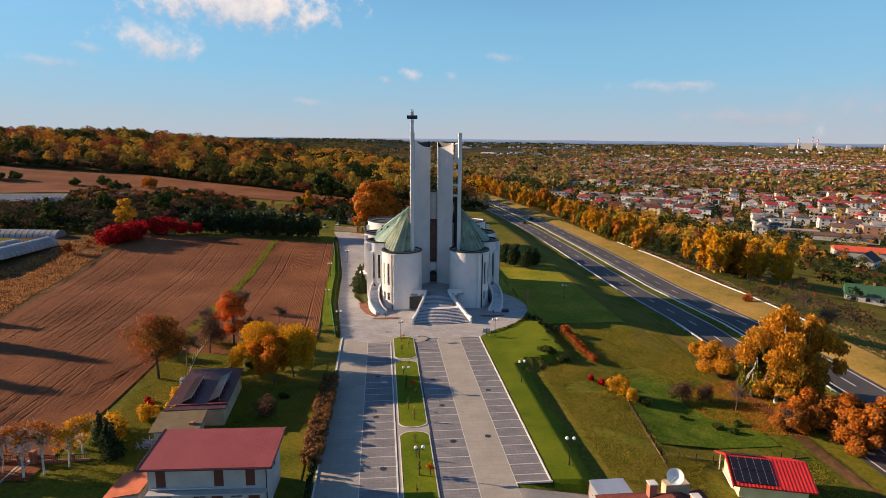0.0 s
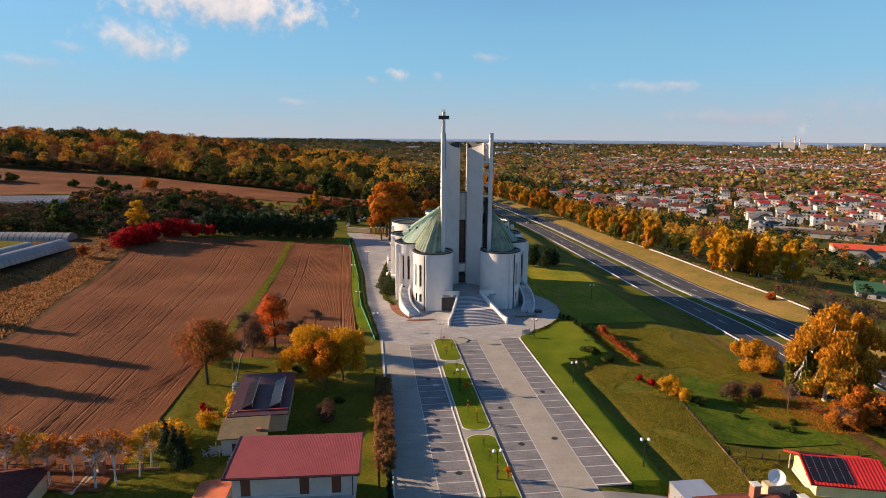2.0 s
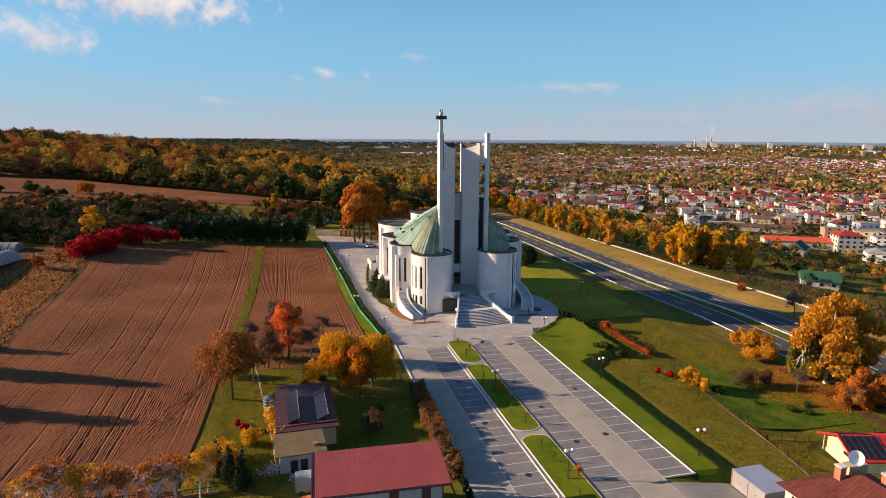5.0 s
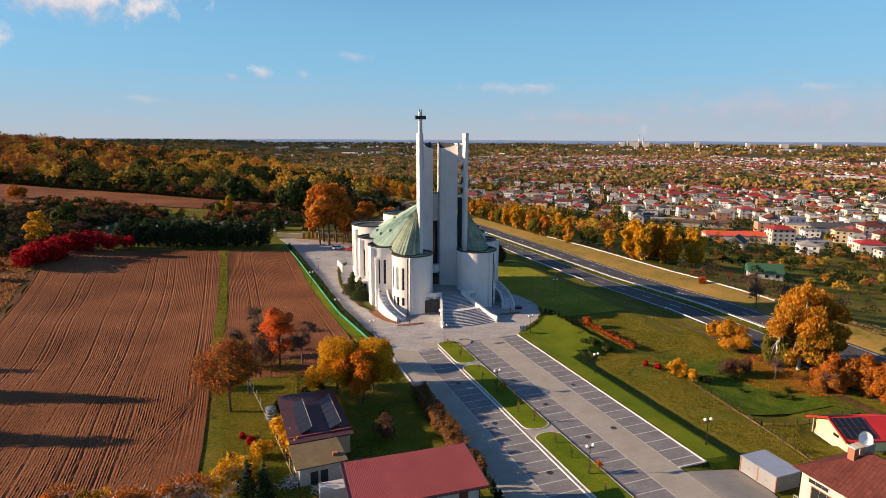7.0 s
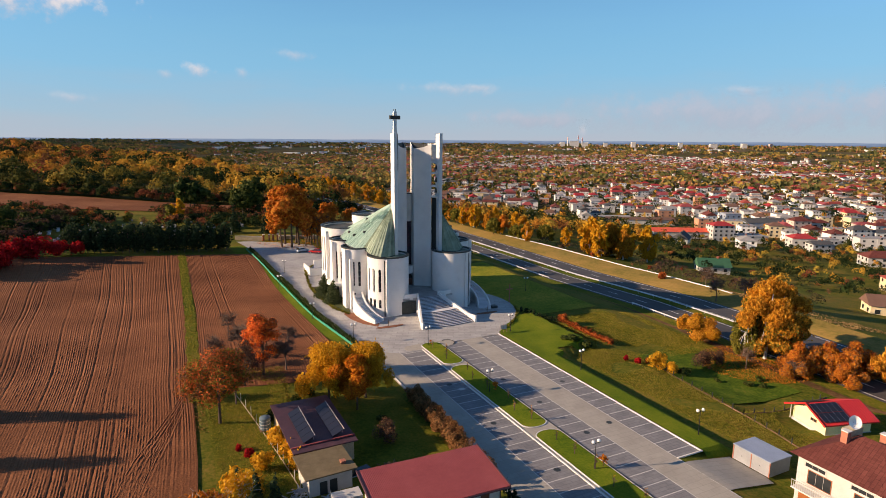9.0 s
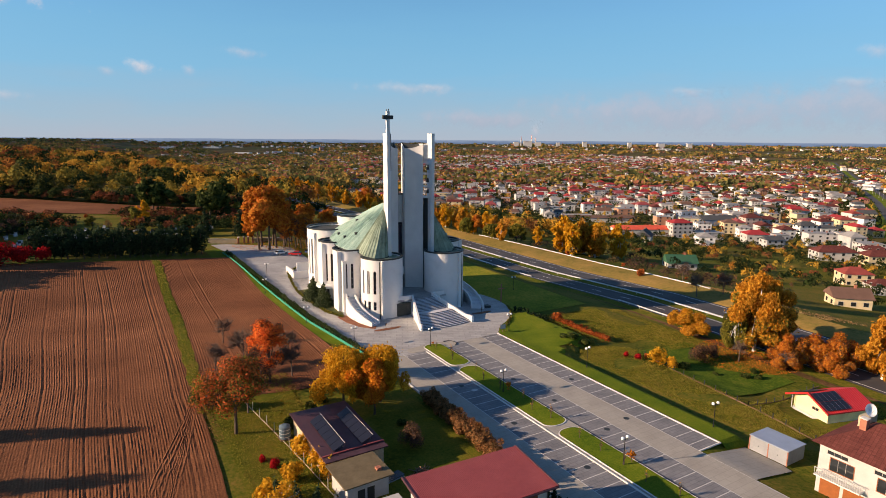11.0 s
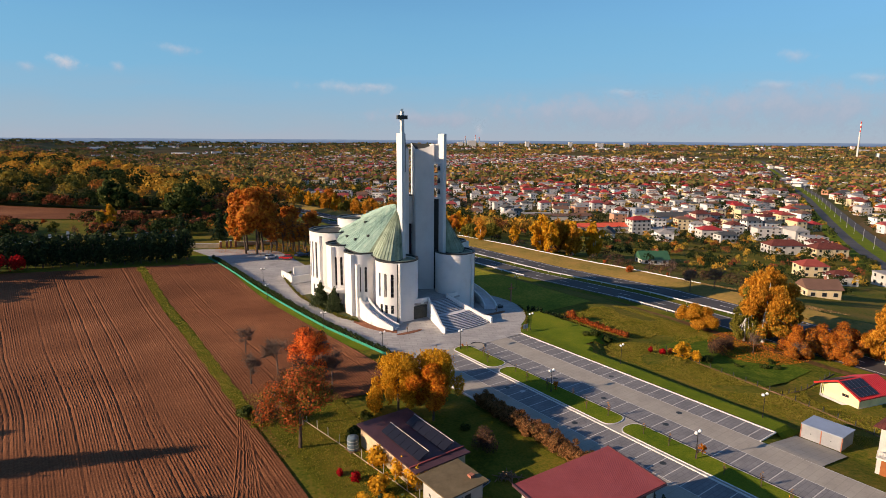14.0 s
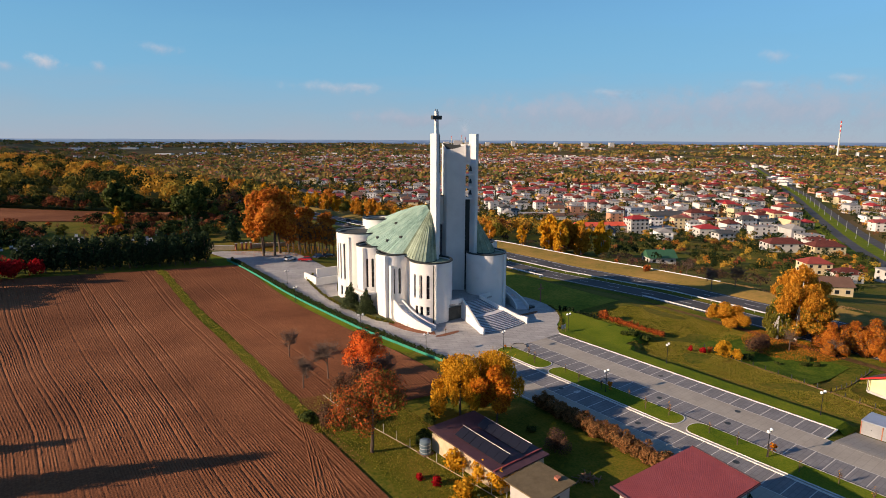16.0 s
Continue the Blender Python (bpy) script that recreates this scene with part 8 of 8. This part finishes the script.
# ---- far woods ----
def woods_mat(name, cols):
    m = bpy.data.materials.new(name)
    m.use_nodes = True
    n, l = m.node_tree.nodes, m.node_tree.links
    b = n["Principled BSDF"]
    b.inputs["Roughness"].default_value, b.inputs["Specular IOR Level"].default_value = 0.85, 0.05
    at = n.new("ShaderNodeAttribute"); at.attribute_name = "tint"
    g = n.new("ShaderNodeNewGeometry")
    k = n.new("ShaderNodeMath"); k.operation = "MULTIPLY_ADD"
    l.new(g.outputs["Random Per Island"], k.inputs[0]); k.inputs[1].default_value = 0.05; l.new(at.outputs["Fac"], k.inputs[2])
    r = n.new("ShaderNodeValToRGB")
    e = r.color_ramp.elements
    while len(e) < len(cols):
        e.new(0.5)
    for q, (p, c) in zip(e, cols):
        q.position, q.color = p, (*c, 1)
    l.new(k.outputs[0], r.inputs[0]); l.new(r.outputs[0], b.inputs["Base Color"])
    tr = n.new("ShaderNodeBsdfTranslucent"); l.new(r.outputs[0], tr.inputs["Color"])
    mx = n.new("ShaderNodeMixShader"); mx.inputs[0].default_value = 0.25
    l.new(b.outputs[0], mx.inputs[1]); l.new(tr.outputs[0], mx.inputs[2]); l.new(mx.outputs[0], n["Material Output"].inputs["Surface"])
    return m


WOODS = woods_mat("autumn woods", [(0.0, (0.010, 0.020, 0.009)), (0.14, (0.028, 0.045, 0.013)), (0.28, (0.085, 0.085, 0.02)), (0.42, (0.36, 0.25, 0.04)), (0.58, (0.54, 0.29, 0.04)), (0.72, (0.42, 0.165, 0.03)), (0.84, (0.17, 0.075, 0.035)), (1.0, (0.42, 0.05, 0.02))])
# paler, greyer tones put distance haze into the far trees' colour
WOODS_FAR = woods_mat("brown woods paled by painted haze", [(0.0, (0.03, 0.045, 0.02)), (0.14, (0.07, 0.085, 0.03)), (0.28, (0.14, 0.13, 0.045)), (0.42, (0.26, 0.19, 0.055)), (0.58, (0.40, 0.25, 0.06)), (0.72, (0.34, 0.18, 0.06)), (0.84, (0.25, 0.13, 0.075)), (1.0, (0.30, 0.09, 0.06))])


def woods(name, label, T, quads, seed, leaf=None, fine=1.0, lobes=0):
    """Many trees as one mesh. T: rows of x, y, height, radius, tint."""
    T = np.array(T)
    rs = np.random.RandomState(seed)
    n = len(T)
    R = np.repeat(T, quads, axis=0)
    d = rs.randn(n * quads, 3); d /= np.linalg.norm(d, axis=1)[:, None]
    d[:, 2] = np.where(d[:, 2] < -0.5, -d[:, 2], d[:, 2])
    rad = 0.55 + 0.5 * rs.rand(n * quads)
    z = height(R[:, 0], R[:, 1]) + R[:, 2] * 0.56
    if lobes:
        b = rs.randn(n, lobes, 3); b /= np.linalg.norm(b, axis=2)[:, :, None]
        b[:, :, 2] = np.abs(b[:, :, 2]) * 1.35 - 0.75
        b = b[np.repeat(np.arange(n), quads), rs.randint(0, lobes, n * quads)]
        out = d + b * 0.5
        d = b * 0.66 + d * (0.42 * rs.uniform(0.75, 1.1, (n * quads, 1)))
        rad = np.ones(n * quads)
    else:
        out = d
    C = np.stack([R[:, 0] + d[:, 0] * R[:, 3] * rad, R[:, 1] + d[:, 1] * R[:, 3] * rad, z + d[:, 2] * R[:, 2] * 0.44 * rad], 1)
    V, F = leaf_quads(rs, C, R[:, 3] * fine * rs.uniform(0.22, 0.5, n * quads), facing=out if fine < 1 else None)
    me = np_mesh(name, V, F, leaf or WOODS)
    at = me.attributes.new("tint", "FLOAT", "FACE")
    at.data.foreach_set("value", R[:, 4].astype(np.float32))
    return tagged(new(name, me), label, "woods", kind="stuff")


def tint(rs, x, y, kind):
    nz = noise.noise(Vector((x * 0.012, y * 0.012, 1.5)))
    if kind in ("hill", "gold") and nz < -0.18 and rs.rand() < 0.7:
        return float(rs.choice([0.04, 0.10, 0.18, 0.26]))
    if kind == "hill":
        c = rs.choice([0.56, 0.64, 0.72, 0.80, 0.30, 0.10, 0.42, 0.86], p=[0.10, 0.14, 0.16, 0.20, 0.12, 0.16, 0.06, 0.06])
    elif kind == "gold":
        c = rs.choice([0.5, 0.56, 0.62, 0.38, 0.24, 0.08, 0.76], p=[0.15, 0.18, 0.14, 0.15, 0.14, 0.14, 0.10])
    elif kind == "town":
        c = rs.choice([0.06, 0.12, 0.28, 0.42, 0.58, 0.70, 0.82], p=[0.34, 0.27, 0.16, 0.07, 0.06, 0.03, 0.07])
    else:
        c = rs.choice([0.12, 0.24, 0.34, 0.5, 0.64, 0.78, 0.84], p=[0.24, 0.22, 0.18, 0.10, 0.08, 0.09, 0.09])
    return float(np.clip(c + 0.08 * nz + rs.uniform(-0.04, 0.04), 0, 0.88))


rs = np.random.RandomState(77)
T = []
for gx in np.arange(-760, 44, 12.5):
    for gy in np.arange(330, 1000, 12.5):
        x, y = gx + rs.uniform(-5, 5), gy + rs.uniform(-5, 5)
        if y < hillU(x) + 6 or x > rail_x(y) - 13 or noise.noise(Vector((x * 0.02, y * 0.02, 6.0))) < -0.45:
            continue
        s = rs.uniform(0.6, 1.25)
        T.append((x, y, 17.0 * s ** 0.8, 7.0 * s, tint(rs, x, y, "hill" if x < -150 else "gold")))
for _ in range(900):
    x = rs.uniform(-420, 30)
    y = hillU(x) + 2 + 16 * rs.rand() ** 1.5
    s = rs.uniform(0.6, 1.2)
    if x < rail_x(y) - 10:
        T.append((x, y, 6.5 * s, 3.4 * s, float(rs.choice([0.02, 0.06, 0.12, 0.2, 0.84, 0.8]))))
for _ in range(60):
    x = rs.uniform(-420, 20)
    y = hillU(x) + 7 + 6 * rs.rand()
    s = rs.uniform(0.7, 1.1)
    if x < rail_x(y) - 12:
        T.append((x, y, 15 * s, 5.6 * s, tint(rs, x, y, "hill" if x < -150 else "gold")))
woods("hill_woods", "autumn woods of orange and gold on the hill", T, 240, 1, fine=0.33, lobes=9)
T = []
for _ in range(5200):
    d, a = rs.uniform(880, 2300), math.radians(rs.uniform(-50, 12))
    x, y = d * math.sin(a), d * math.cos(a)
    if noise.noise(Vector((x * 0.004, y * 0.004, 9.0))) < -0.12 or abs(x - rail_x(y)) < 30:
        continue
    s = rs.uniform(0.8, 1.3)
    T.append((x, y, 13 * s, 8 * s, tint(rs, x, y, "far")))
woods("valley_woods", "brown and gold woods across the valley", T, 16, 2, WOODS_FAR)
T = []
for _ in range(15000):
    d, a = 1000 + 3600 * rs.rand() ** 1.15, math.radians(rs.uniform(-52, 75))
    x, y = d * math.sin(a), d * math.cos(a)
    if noise.noise(Vector((x * 0.0022, y * 0.0022, 4.0))) < -0.16 or av_dist(x, y) < 25:
        continue
    s = rs.uniform(0.8, 1.3)
    T.append((x, y, (10 if d < 3000 else 7) * s, (10 + d / 600) * s, tint(rs, x, y, "far")))
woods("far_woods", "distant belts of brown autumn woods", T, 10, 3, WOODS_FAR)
T = []
hs_ = np.array([(h[0], h[1]) for h in HOUSES] + [(q[0], q[1]) for q in TAKEN])
for _ in range(15000):
    x, y = rs.uniform(60, 1500), rs.uniform(100, 1800)
    if x < float(np.interp(y, [480, 620, 900], [150, 110, 60])) or av_dist(x, y) < 16:
        continue
    if np.min((hs_[:, 0] - x) ** 2 + (hs_[:, 1] - y) ** 2) < 56:
        continue
    s = rs.uniform(0.35, 0.85) if math.hypot(x, y) < 620 else rs.uniform(0.45, 1.15)
    T.append((x, y, 9 * s, 4.2 * s, tint(rs, x, y, "town")))
for _ in range(300):
    x, y = rs.uniform(165, 340), rs.uniform(150, 345)
    if math.hypot(x, y) > 410 or av_dist(x, y) < 18 or np.min((hs_[:, 0] - x) ** 2 + (hs_[:, 1] - y) ** 2) < 150 or noise.noise(Vector((x * 0.02, y * 0.02, 3.0))) < -0.25:
        continue
    s = rs.uniform(0.3, 0.75)
    T.append((x, y, 9 * s, 4.2 * s, float(rs.choice([0.03, 0.06, 0.10, 0.16, 0.24, 0.84, 0.3, 0.5]))))
for _ in range(1500):
    x, y = rs.uniform(190, 820), rs.uniform(180, 900)
    if x < float(np.interp(y, [200, 480, 620, 900], [215, 190, 130, 60])) or av_dist(x, y) < 16 or np.min((hs_[:, 0] - x) ** 2 + (hs_[:, 1] - y) ** 2) < 62:
        continue
    s = rs.uniform(0.35, 0.85)
    T.append((x, y, 9 * s, 3.6 * s, float(rs.choice([0.02, 0.05, 0.09, 0.14, 0.2, 0.44, 0.56, 0.83]))))
NEAR = [q for q in T if math.hypot(q[0], q[1]) < 470]
woods("garden_trees", "garden trees at the near edge of the town", NEAR, 130, 9, fine=0.4, lobes=7)
woods("garden_trees", "small garden trees among the town's houses", [q for q in T if math.hypot(q[0], q[1]) >= 470], 26, 4, fine=0.85)
T = []
for _ in range(1300):
    y = rs.uniform(300, 1000)
    x = rail_x(y) + rs.uniform(60, 190) if y < 480 else rail_x(y) + rs.uniform(30, 110)
    if len(hs_) and np.min((hs_[:, 0] - x) ** 2 + (hs_[:, 1] - y) ** 2) < 120 or (200 < x < 330 and 390 < y < 460):
        continue
    s = rs.uniform(0.6, 1.1)
    T.append((x, y, 12 * s, 4.2 * s, tint(rs, x, y, "gold")))
woods("belt_woods", "golden belt of trees between highway and town", T, 100, 5, fine=0.45, lobes=8)

T = []
for _ in range(1500):
    x, y = rs.uniform(-185, -6), rs.uniform(258, 350)
    # bushes at y 266 to 296 are added to darken hedge-shaded graves
    if y > hillD(x) - 3 or (-128 < x < -40 and y < 266) or noise.noise(Vector((x * 0.03, y * 0.03, 2.0))) < -0.12:
        continue
    s = rs.uniform(0.5, 1.0)
    T.append((x, y, 6.5 * s, 3.6 * s, float(rs.choice([0.02, 0.08, 0.14, 0.84, 0.82, 0.7], p=[0.26, 0.2, 0.14, 0.26, 0.10, 0.04]))))
for _ in range(420):
    x, y = rs.uniform(-172, -108), rs.uniform(198, 268)
    if (x < -124 and y < 204) or x > -112 + (y - 198) * 0.25:
        continue
    s = rs.uniform(0.5, 1.0)
    T.append((x, y, 6.0 * s, 3.6 * s, float(rs.choice([0.02, 0.08, 0.16, 0.8, 0.86], p=[0.34, 0.3, 0.22, 0.07, 0.07]))))
T2 = []
for _ in range(520):
    x, y = rs.uniform(-205, -108), rs.uniform(198, 286)
    if (x < -124 and y < 206) or x > -112 + (y - 198) * 0.25 or (x < -165 and y > 255):
        continue
    s = rs.uniform(0.5, 1.1)
    T2.append((x, y, 5.5 * s, 3.6 * s, rs.uniform(0, 0.9)))
BARE = woods_mat("bare purple-brown scrub", [(0.0, (0.03, 0.022, 0.018)), (0.3, (0.065, 0.04, 0.03)), (0.55, (0.10, 0.055, 0.042)), (0.75, (0.045, 0.05, 0.02)), (1.0, (0.16, 0.08, 0.04))])
for _ in range(110):
    y = rs.uniform(128, 250)
    x = rail_x(y) + rs.uniform(40, 105)
    if math.hypot(x - 158, y - 210) < 13 or math.hypot(x - 147, y - 129) < 15 or noise.noise(Vector((x * 0.04, y * 0.04, 8.0))) < -0.05:
        continue
    s = rs.uniform(0.35, 1.0)
    T2.append((x, y, 5.0 * s, 3.2 * s, rs.uniform(0, 1.0)))
woods("bare_scrub", "leafless purple-brown scrub on rough ground", T2, 110, 8, BARE, fine=0.32)
woods("thicket", "dark thicket behind the cemetery, partly standing for hedge shade", T, 100, 6, fine=0.42, lobes=6)

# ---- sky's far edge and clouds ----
# low hills all round at the limit of sight, blue haze painted as glow
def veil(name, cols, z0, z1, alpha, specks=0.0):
    """A glowing backdrop that paints haze, its colour and density running with height."""
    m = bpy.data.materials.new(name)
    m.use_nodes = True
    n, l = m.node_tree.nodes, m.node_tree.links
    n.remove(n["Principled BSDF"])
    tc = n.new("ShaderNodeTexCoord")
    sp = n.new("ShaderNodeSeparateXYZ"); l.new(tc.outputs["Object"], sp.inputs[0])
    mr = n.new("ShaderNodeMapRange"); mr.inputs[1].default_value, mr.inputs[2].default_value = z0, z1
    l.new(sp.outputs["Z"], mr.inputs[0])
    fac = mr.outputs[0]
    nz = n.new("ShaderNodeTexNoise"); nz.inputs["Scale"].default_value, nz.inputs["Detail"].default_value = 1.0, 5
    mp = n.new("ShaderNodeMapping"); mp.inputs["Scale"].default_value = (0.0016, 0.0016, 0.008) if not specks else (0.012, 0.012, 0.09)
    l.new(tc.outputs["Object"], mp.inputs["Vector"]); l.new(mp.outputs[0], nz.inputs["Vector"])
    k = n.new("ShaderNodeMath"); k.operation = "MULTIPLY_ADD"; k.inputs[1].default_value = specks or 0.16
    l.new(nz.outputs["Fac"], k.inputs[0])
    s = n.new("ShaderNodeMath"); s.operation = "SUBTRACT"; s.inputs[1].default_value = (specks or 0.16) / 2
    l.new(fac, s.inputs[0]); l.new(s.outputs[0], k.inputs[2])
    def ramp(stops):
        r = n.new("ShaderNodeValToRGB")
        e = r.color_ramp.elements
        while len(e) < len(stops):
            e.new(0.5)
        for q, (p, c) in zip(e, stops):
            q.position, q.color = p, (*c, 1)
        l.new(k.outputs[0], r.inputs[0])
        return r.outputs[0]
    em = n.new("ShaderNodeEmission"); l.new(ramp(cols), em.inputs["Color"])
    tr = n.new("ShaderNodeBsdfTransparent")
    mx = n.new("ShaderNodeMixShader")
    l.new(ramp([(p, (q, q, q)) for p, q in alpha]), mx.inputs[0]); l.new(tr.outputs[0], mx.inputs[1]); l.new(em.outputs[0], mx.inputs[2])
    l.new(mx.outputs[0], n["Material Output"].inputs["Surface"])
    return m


def ring(r, z0, zf, a0, a1, n_):
    A, B = [], []
    for k in range(n_ + 1):
        a = radians(a0 + (a1 - a0) * k / n_)
        A.append((r * math.sin(a), r * math.cos(a), z0)); B.append((r * math.sin(a), r * math.cos(a), zf(k)))
    return Mesh().loft(A, B)


# emission colours carry the blue of distance; the land itself has no lamp
BLUE = veil("hills in painted blue haze", [(0.0, (0.045, 0.06, 0.08)), (0.4, (0.06, 0.085, 0.13)), (0.75, (0.08, 0.12, 0.19)), (1.0, (0.13, 0.18, 0.26))], -55, 30, [(0.0, 1.0), (1.0, 1.0)], 0.5)
tagged(part("backdrop_hills", ring(4780, -80, lambda k: 31 + 3 * noise.noise(Vector((k * 0.35, 0, 0))) + 18 * math.exp(-((k - 32) / 5) ** 2), -75, 75, 120), BLUE), "line of land at the horizon, blue haze painted as glow", "hills", kind="structure")
# added emissive ring: paints the pale haze and colour of the low sky
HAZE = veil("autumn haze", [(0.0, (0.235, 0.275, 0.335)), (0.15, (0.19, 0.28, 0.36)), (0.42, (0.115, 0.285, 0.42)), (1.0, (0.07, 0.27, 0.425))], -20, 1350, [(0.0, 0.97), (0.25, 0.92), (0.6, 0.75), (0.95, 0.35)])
tagged(part("backdrop_haze", ring(4880, -90, lambda k: 1400, -180, 180, 96), HAZE), "glowing ring that paints autumn haze low in the sky", "haze", kind="structure")


def cloud_mat(name, lo, hi, most, foot=(0.50, 0.60, 0.74), top=(0.92, 0.90, 0.88)):
    m = bpy.data.materials.new(name)
    m.use_nodes = True
    n, l = m.node_tree.nodes, m.node_tree.links
    n.remove(n["Principled BSDF"])
    tc = n.new("ShaderNodeTexCoord")
    mp = n.new("ShaderNodeMapping"); mp.inputs["Location"].default_value = (-1, -1, 0); mp.inputs["Scale"].default_value = (2, 2, 0)
    l.new(tc.outputs["UV"], mp.inputs["Vector"])
    ln = n.new("ShaderNodeVectorMath"); ln.operation = "LENGTH"
    l.new(mp.outputs[0], ln.inputs[0])
    nz = n.new("ShaderNodeTexNoise"); nz.inputs["Scale"].default_value, nz.inputs["Detail"].default_value, nz.inputs["Roughness"].default_value = 0.006, 8, 0.6
    l.new(tc.outputs["Object"], nz.inputs["Vector"])
    a = n.new("ShaderNodeMath"); a.operation = "MULTIPLY_ADD"; a.inputs[1].default_value = 2.2
    l.new(nz.outputs["Fac"], a.inputs[0])
    sb = n.new("ShaderNodeMath"); sb.operation = "SUBTRACT"; sb.inputs[0].default_value = -0.32
    l.new(ln.outputs["Value"], sb.inputs[1]); l.new(sb.outputs[0], a.inputs[2])
    mr = n.new("ShaderNodeMapRange"); mr.interpolation_type = "SMOOTHSTEP"
    mr.inputs[1].default_value, mr.inputs[2].default_value, mr.inputs[4].default_value = lo, hi, most
    l.new(a.outputs[0], mr.inputs[0])
    # clouds glow by themselves; grey foot and pale top paint their shading
    em = n.new("ShaderNodeEmission"); em.inputs["Strength"].default_value = 0.53
    sx = n.new("ShaderNodeSeparateXYZ"); l.new(tc.outputs["UV"], sx.inputs[0])
    ad = n.new("ShaderNodeMath"); ad.operation = "MULTIPLY_ADD"; ad.inputs[1].default_value, ad.inputs[2].default_value = 0.9, -0.4
    l.new(nz.outputs["Fac"], ad.inputs[0])
    a2 = n.new("ShaderNodeMath"); l.new(ad.outputs[0], a2.inputs[0]); l.new(sx.outputs["Y"], a2.inputs[1])
    cr = n.new("ShaderNodeValToRGB")
    cr.color_ramp.elements[0].position, cr.color_ramp.elements[0].color = 0.3, (*foot, 1)
    cr.color_ramp.elements[1].position, cr.color_ramp.elements[1].color = 0.68, (*top, 1)
    l.new(a2.outputs[0], cr.inputs[0]); l.new(cr.outputs[0], em.inputs["Color"])
    tr = n.new("ShaderNodeBsdfTransparent")
    mx = n.new("ShaderNodeMixShader")
    l.new(mr.outputs[0], mx.inputs[0]); l.new(tr.outputs[0], mx.inputs[1]); l.new(em.outputs[0], mx.inputs[2]); l.new(mx.outputs[0], n["Material Output"].inputs["Surface"])
    return m


CLOUD = cloud_mat("soft white cloud", -0.05, 0.6, 0.92)
PUFF = cloud_mat("small loose cloud", 0.0, 0.9, 0.75, (0.50, 0.59, 0.73), (0.86, 0.83, 0.83))
THIN = cloud_mat("thin pale cloud", -0.1, 1.15, 0.5, (0.48, 0.56, 0.70), (0.80, 0.76, 0.78))
BANK = cloud_mat("low grey cloud bank", -0.2, 0.9, 0.7, (0.42, 0.49, 0.62), (0.50, 0.56, 0.68))
# the fourth entry is the steam plume over the power plant chimneys
for k_, (x, y, z, w, h) in enumerate(((3120, 3240, 235, 1900, 260), (3900, 2250, 260, 1700, 300), (2050, 4010, 190, 900, 120), (2409, 3803, 118, 70, 110), (-1433, 4229, 935, 1480, 360), (-1923, 4079, 649, 617, 282), (-2265, 3908, 588, 207, 79), (-2474, 3792, 489, 374, 79), (-434, 4509, 466, 106, 62), (-232, 4520, 508, 220, 101), (59, 4526, 500, 97, 75), (425, 4492, 628, 286, 75), (1564, 4257, 411, 683, 92), (-989, 4434, 292, 286, 70), (3233, 3135, 379, 330, 66), (3812, 2370, 409, 308, 70), (3837, 2293, 588, 220, 88), (4042, 1933, 431, 242, 66), (1734, 4183, 423, 308, 57))):
    me = Mesh().add([(-w * 0.7, -h * 0.7, 0), (w * 0.7, -h * 0.7, 0), (w * 0.7, h * 0.7, 0), (-w * 0.7, h * 0.7, 0)], [(0, 1, 2, 3)]).data("cloud", BANK if k_ < 3 else CLOUD if k_ == 4 else PUFF if k_ in (5, 9) else THIN)
    uvl = me.uv_layers.new(name="UVMap")
    for k, c in enumerate(((0, 0), (1, 0), (1, 1), (0, 1))):
        uvl.data[k].uv = c
    o = tagged(new("backdrop_cloud", me), "soft cloud sheet, shading painted into its glow", "cloud", kind="structure")
    o.matrix_basis = look((x, y, z), (2 * x, 2 * y, z * 1.9))
    o.visible_shadow = False
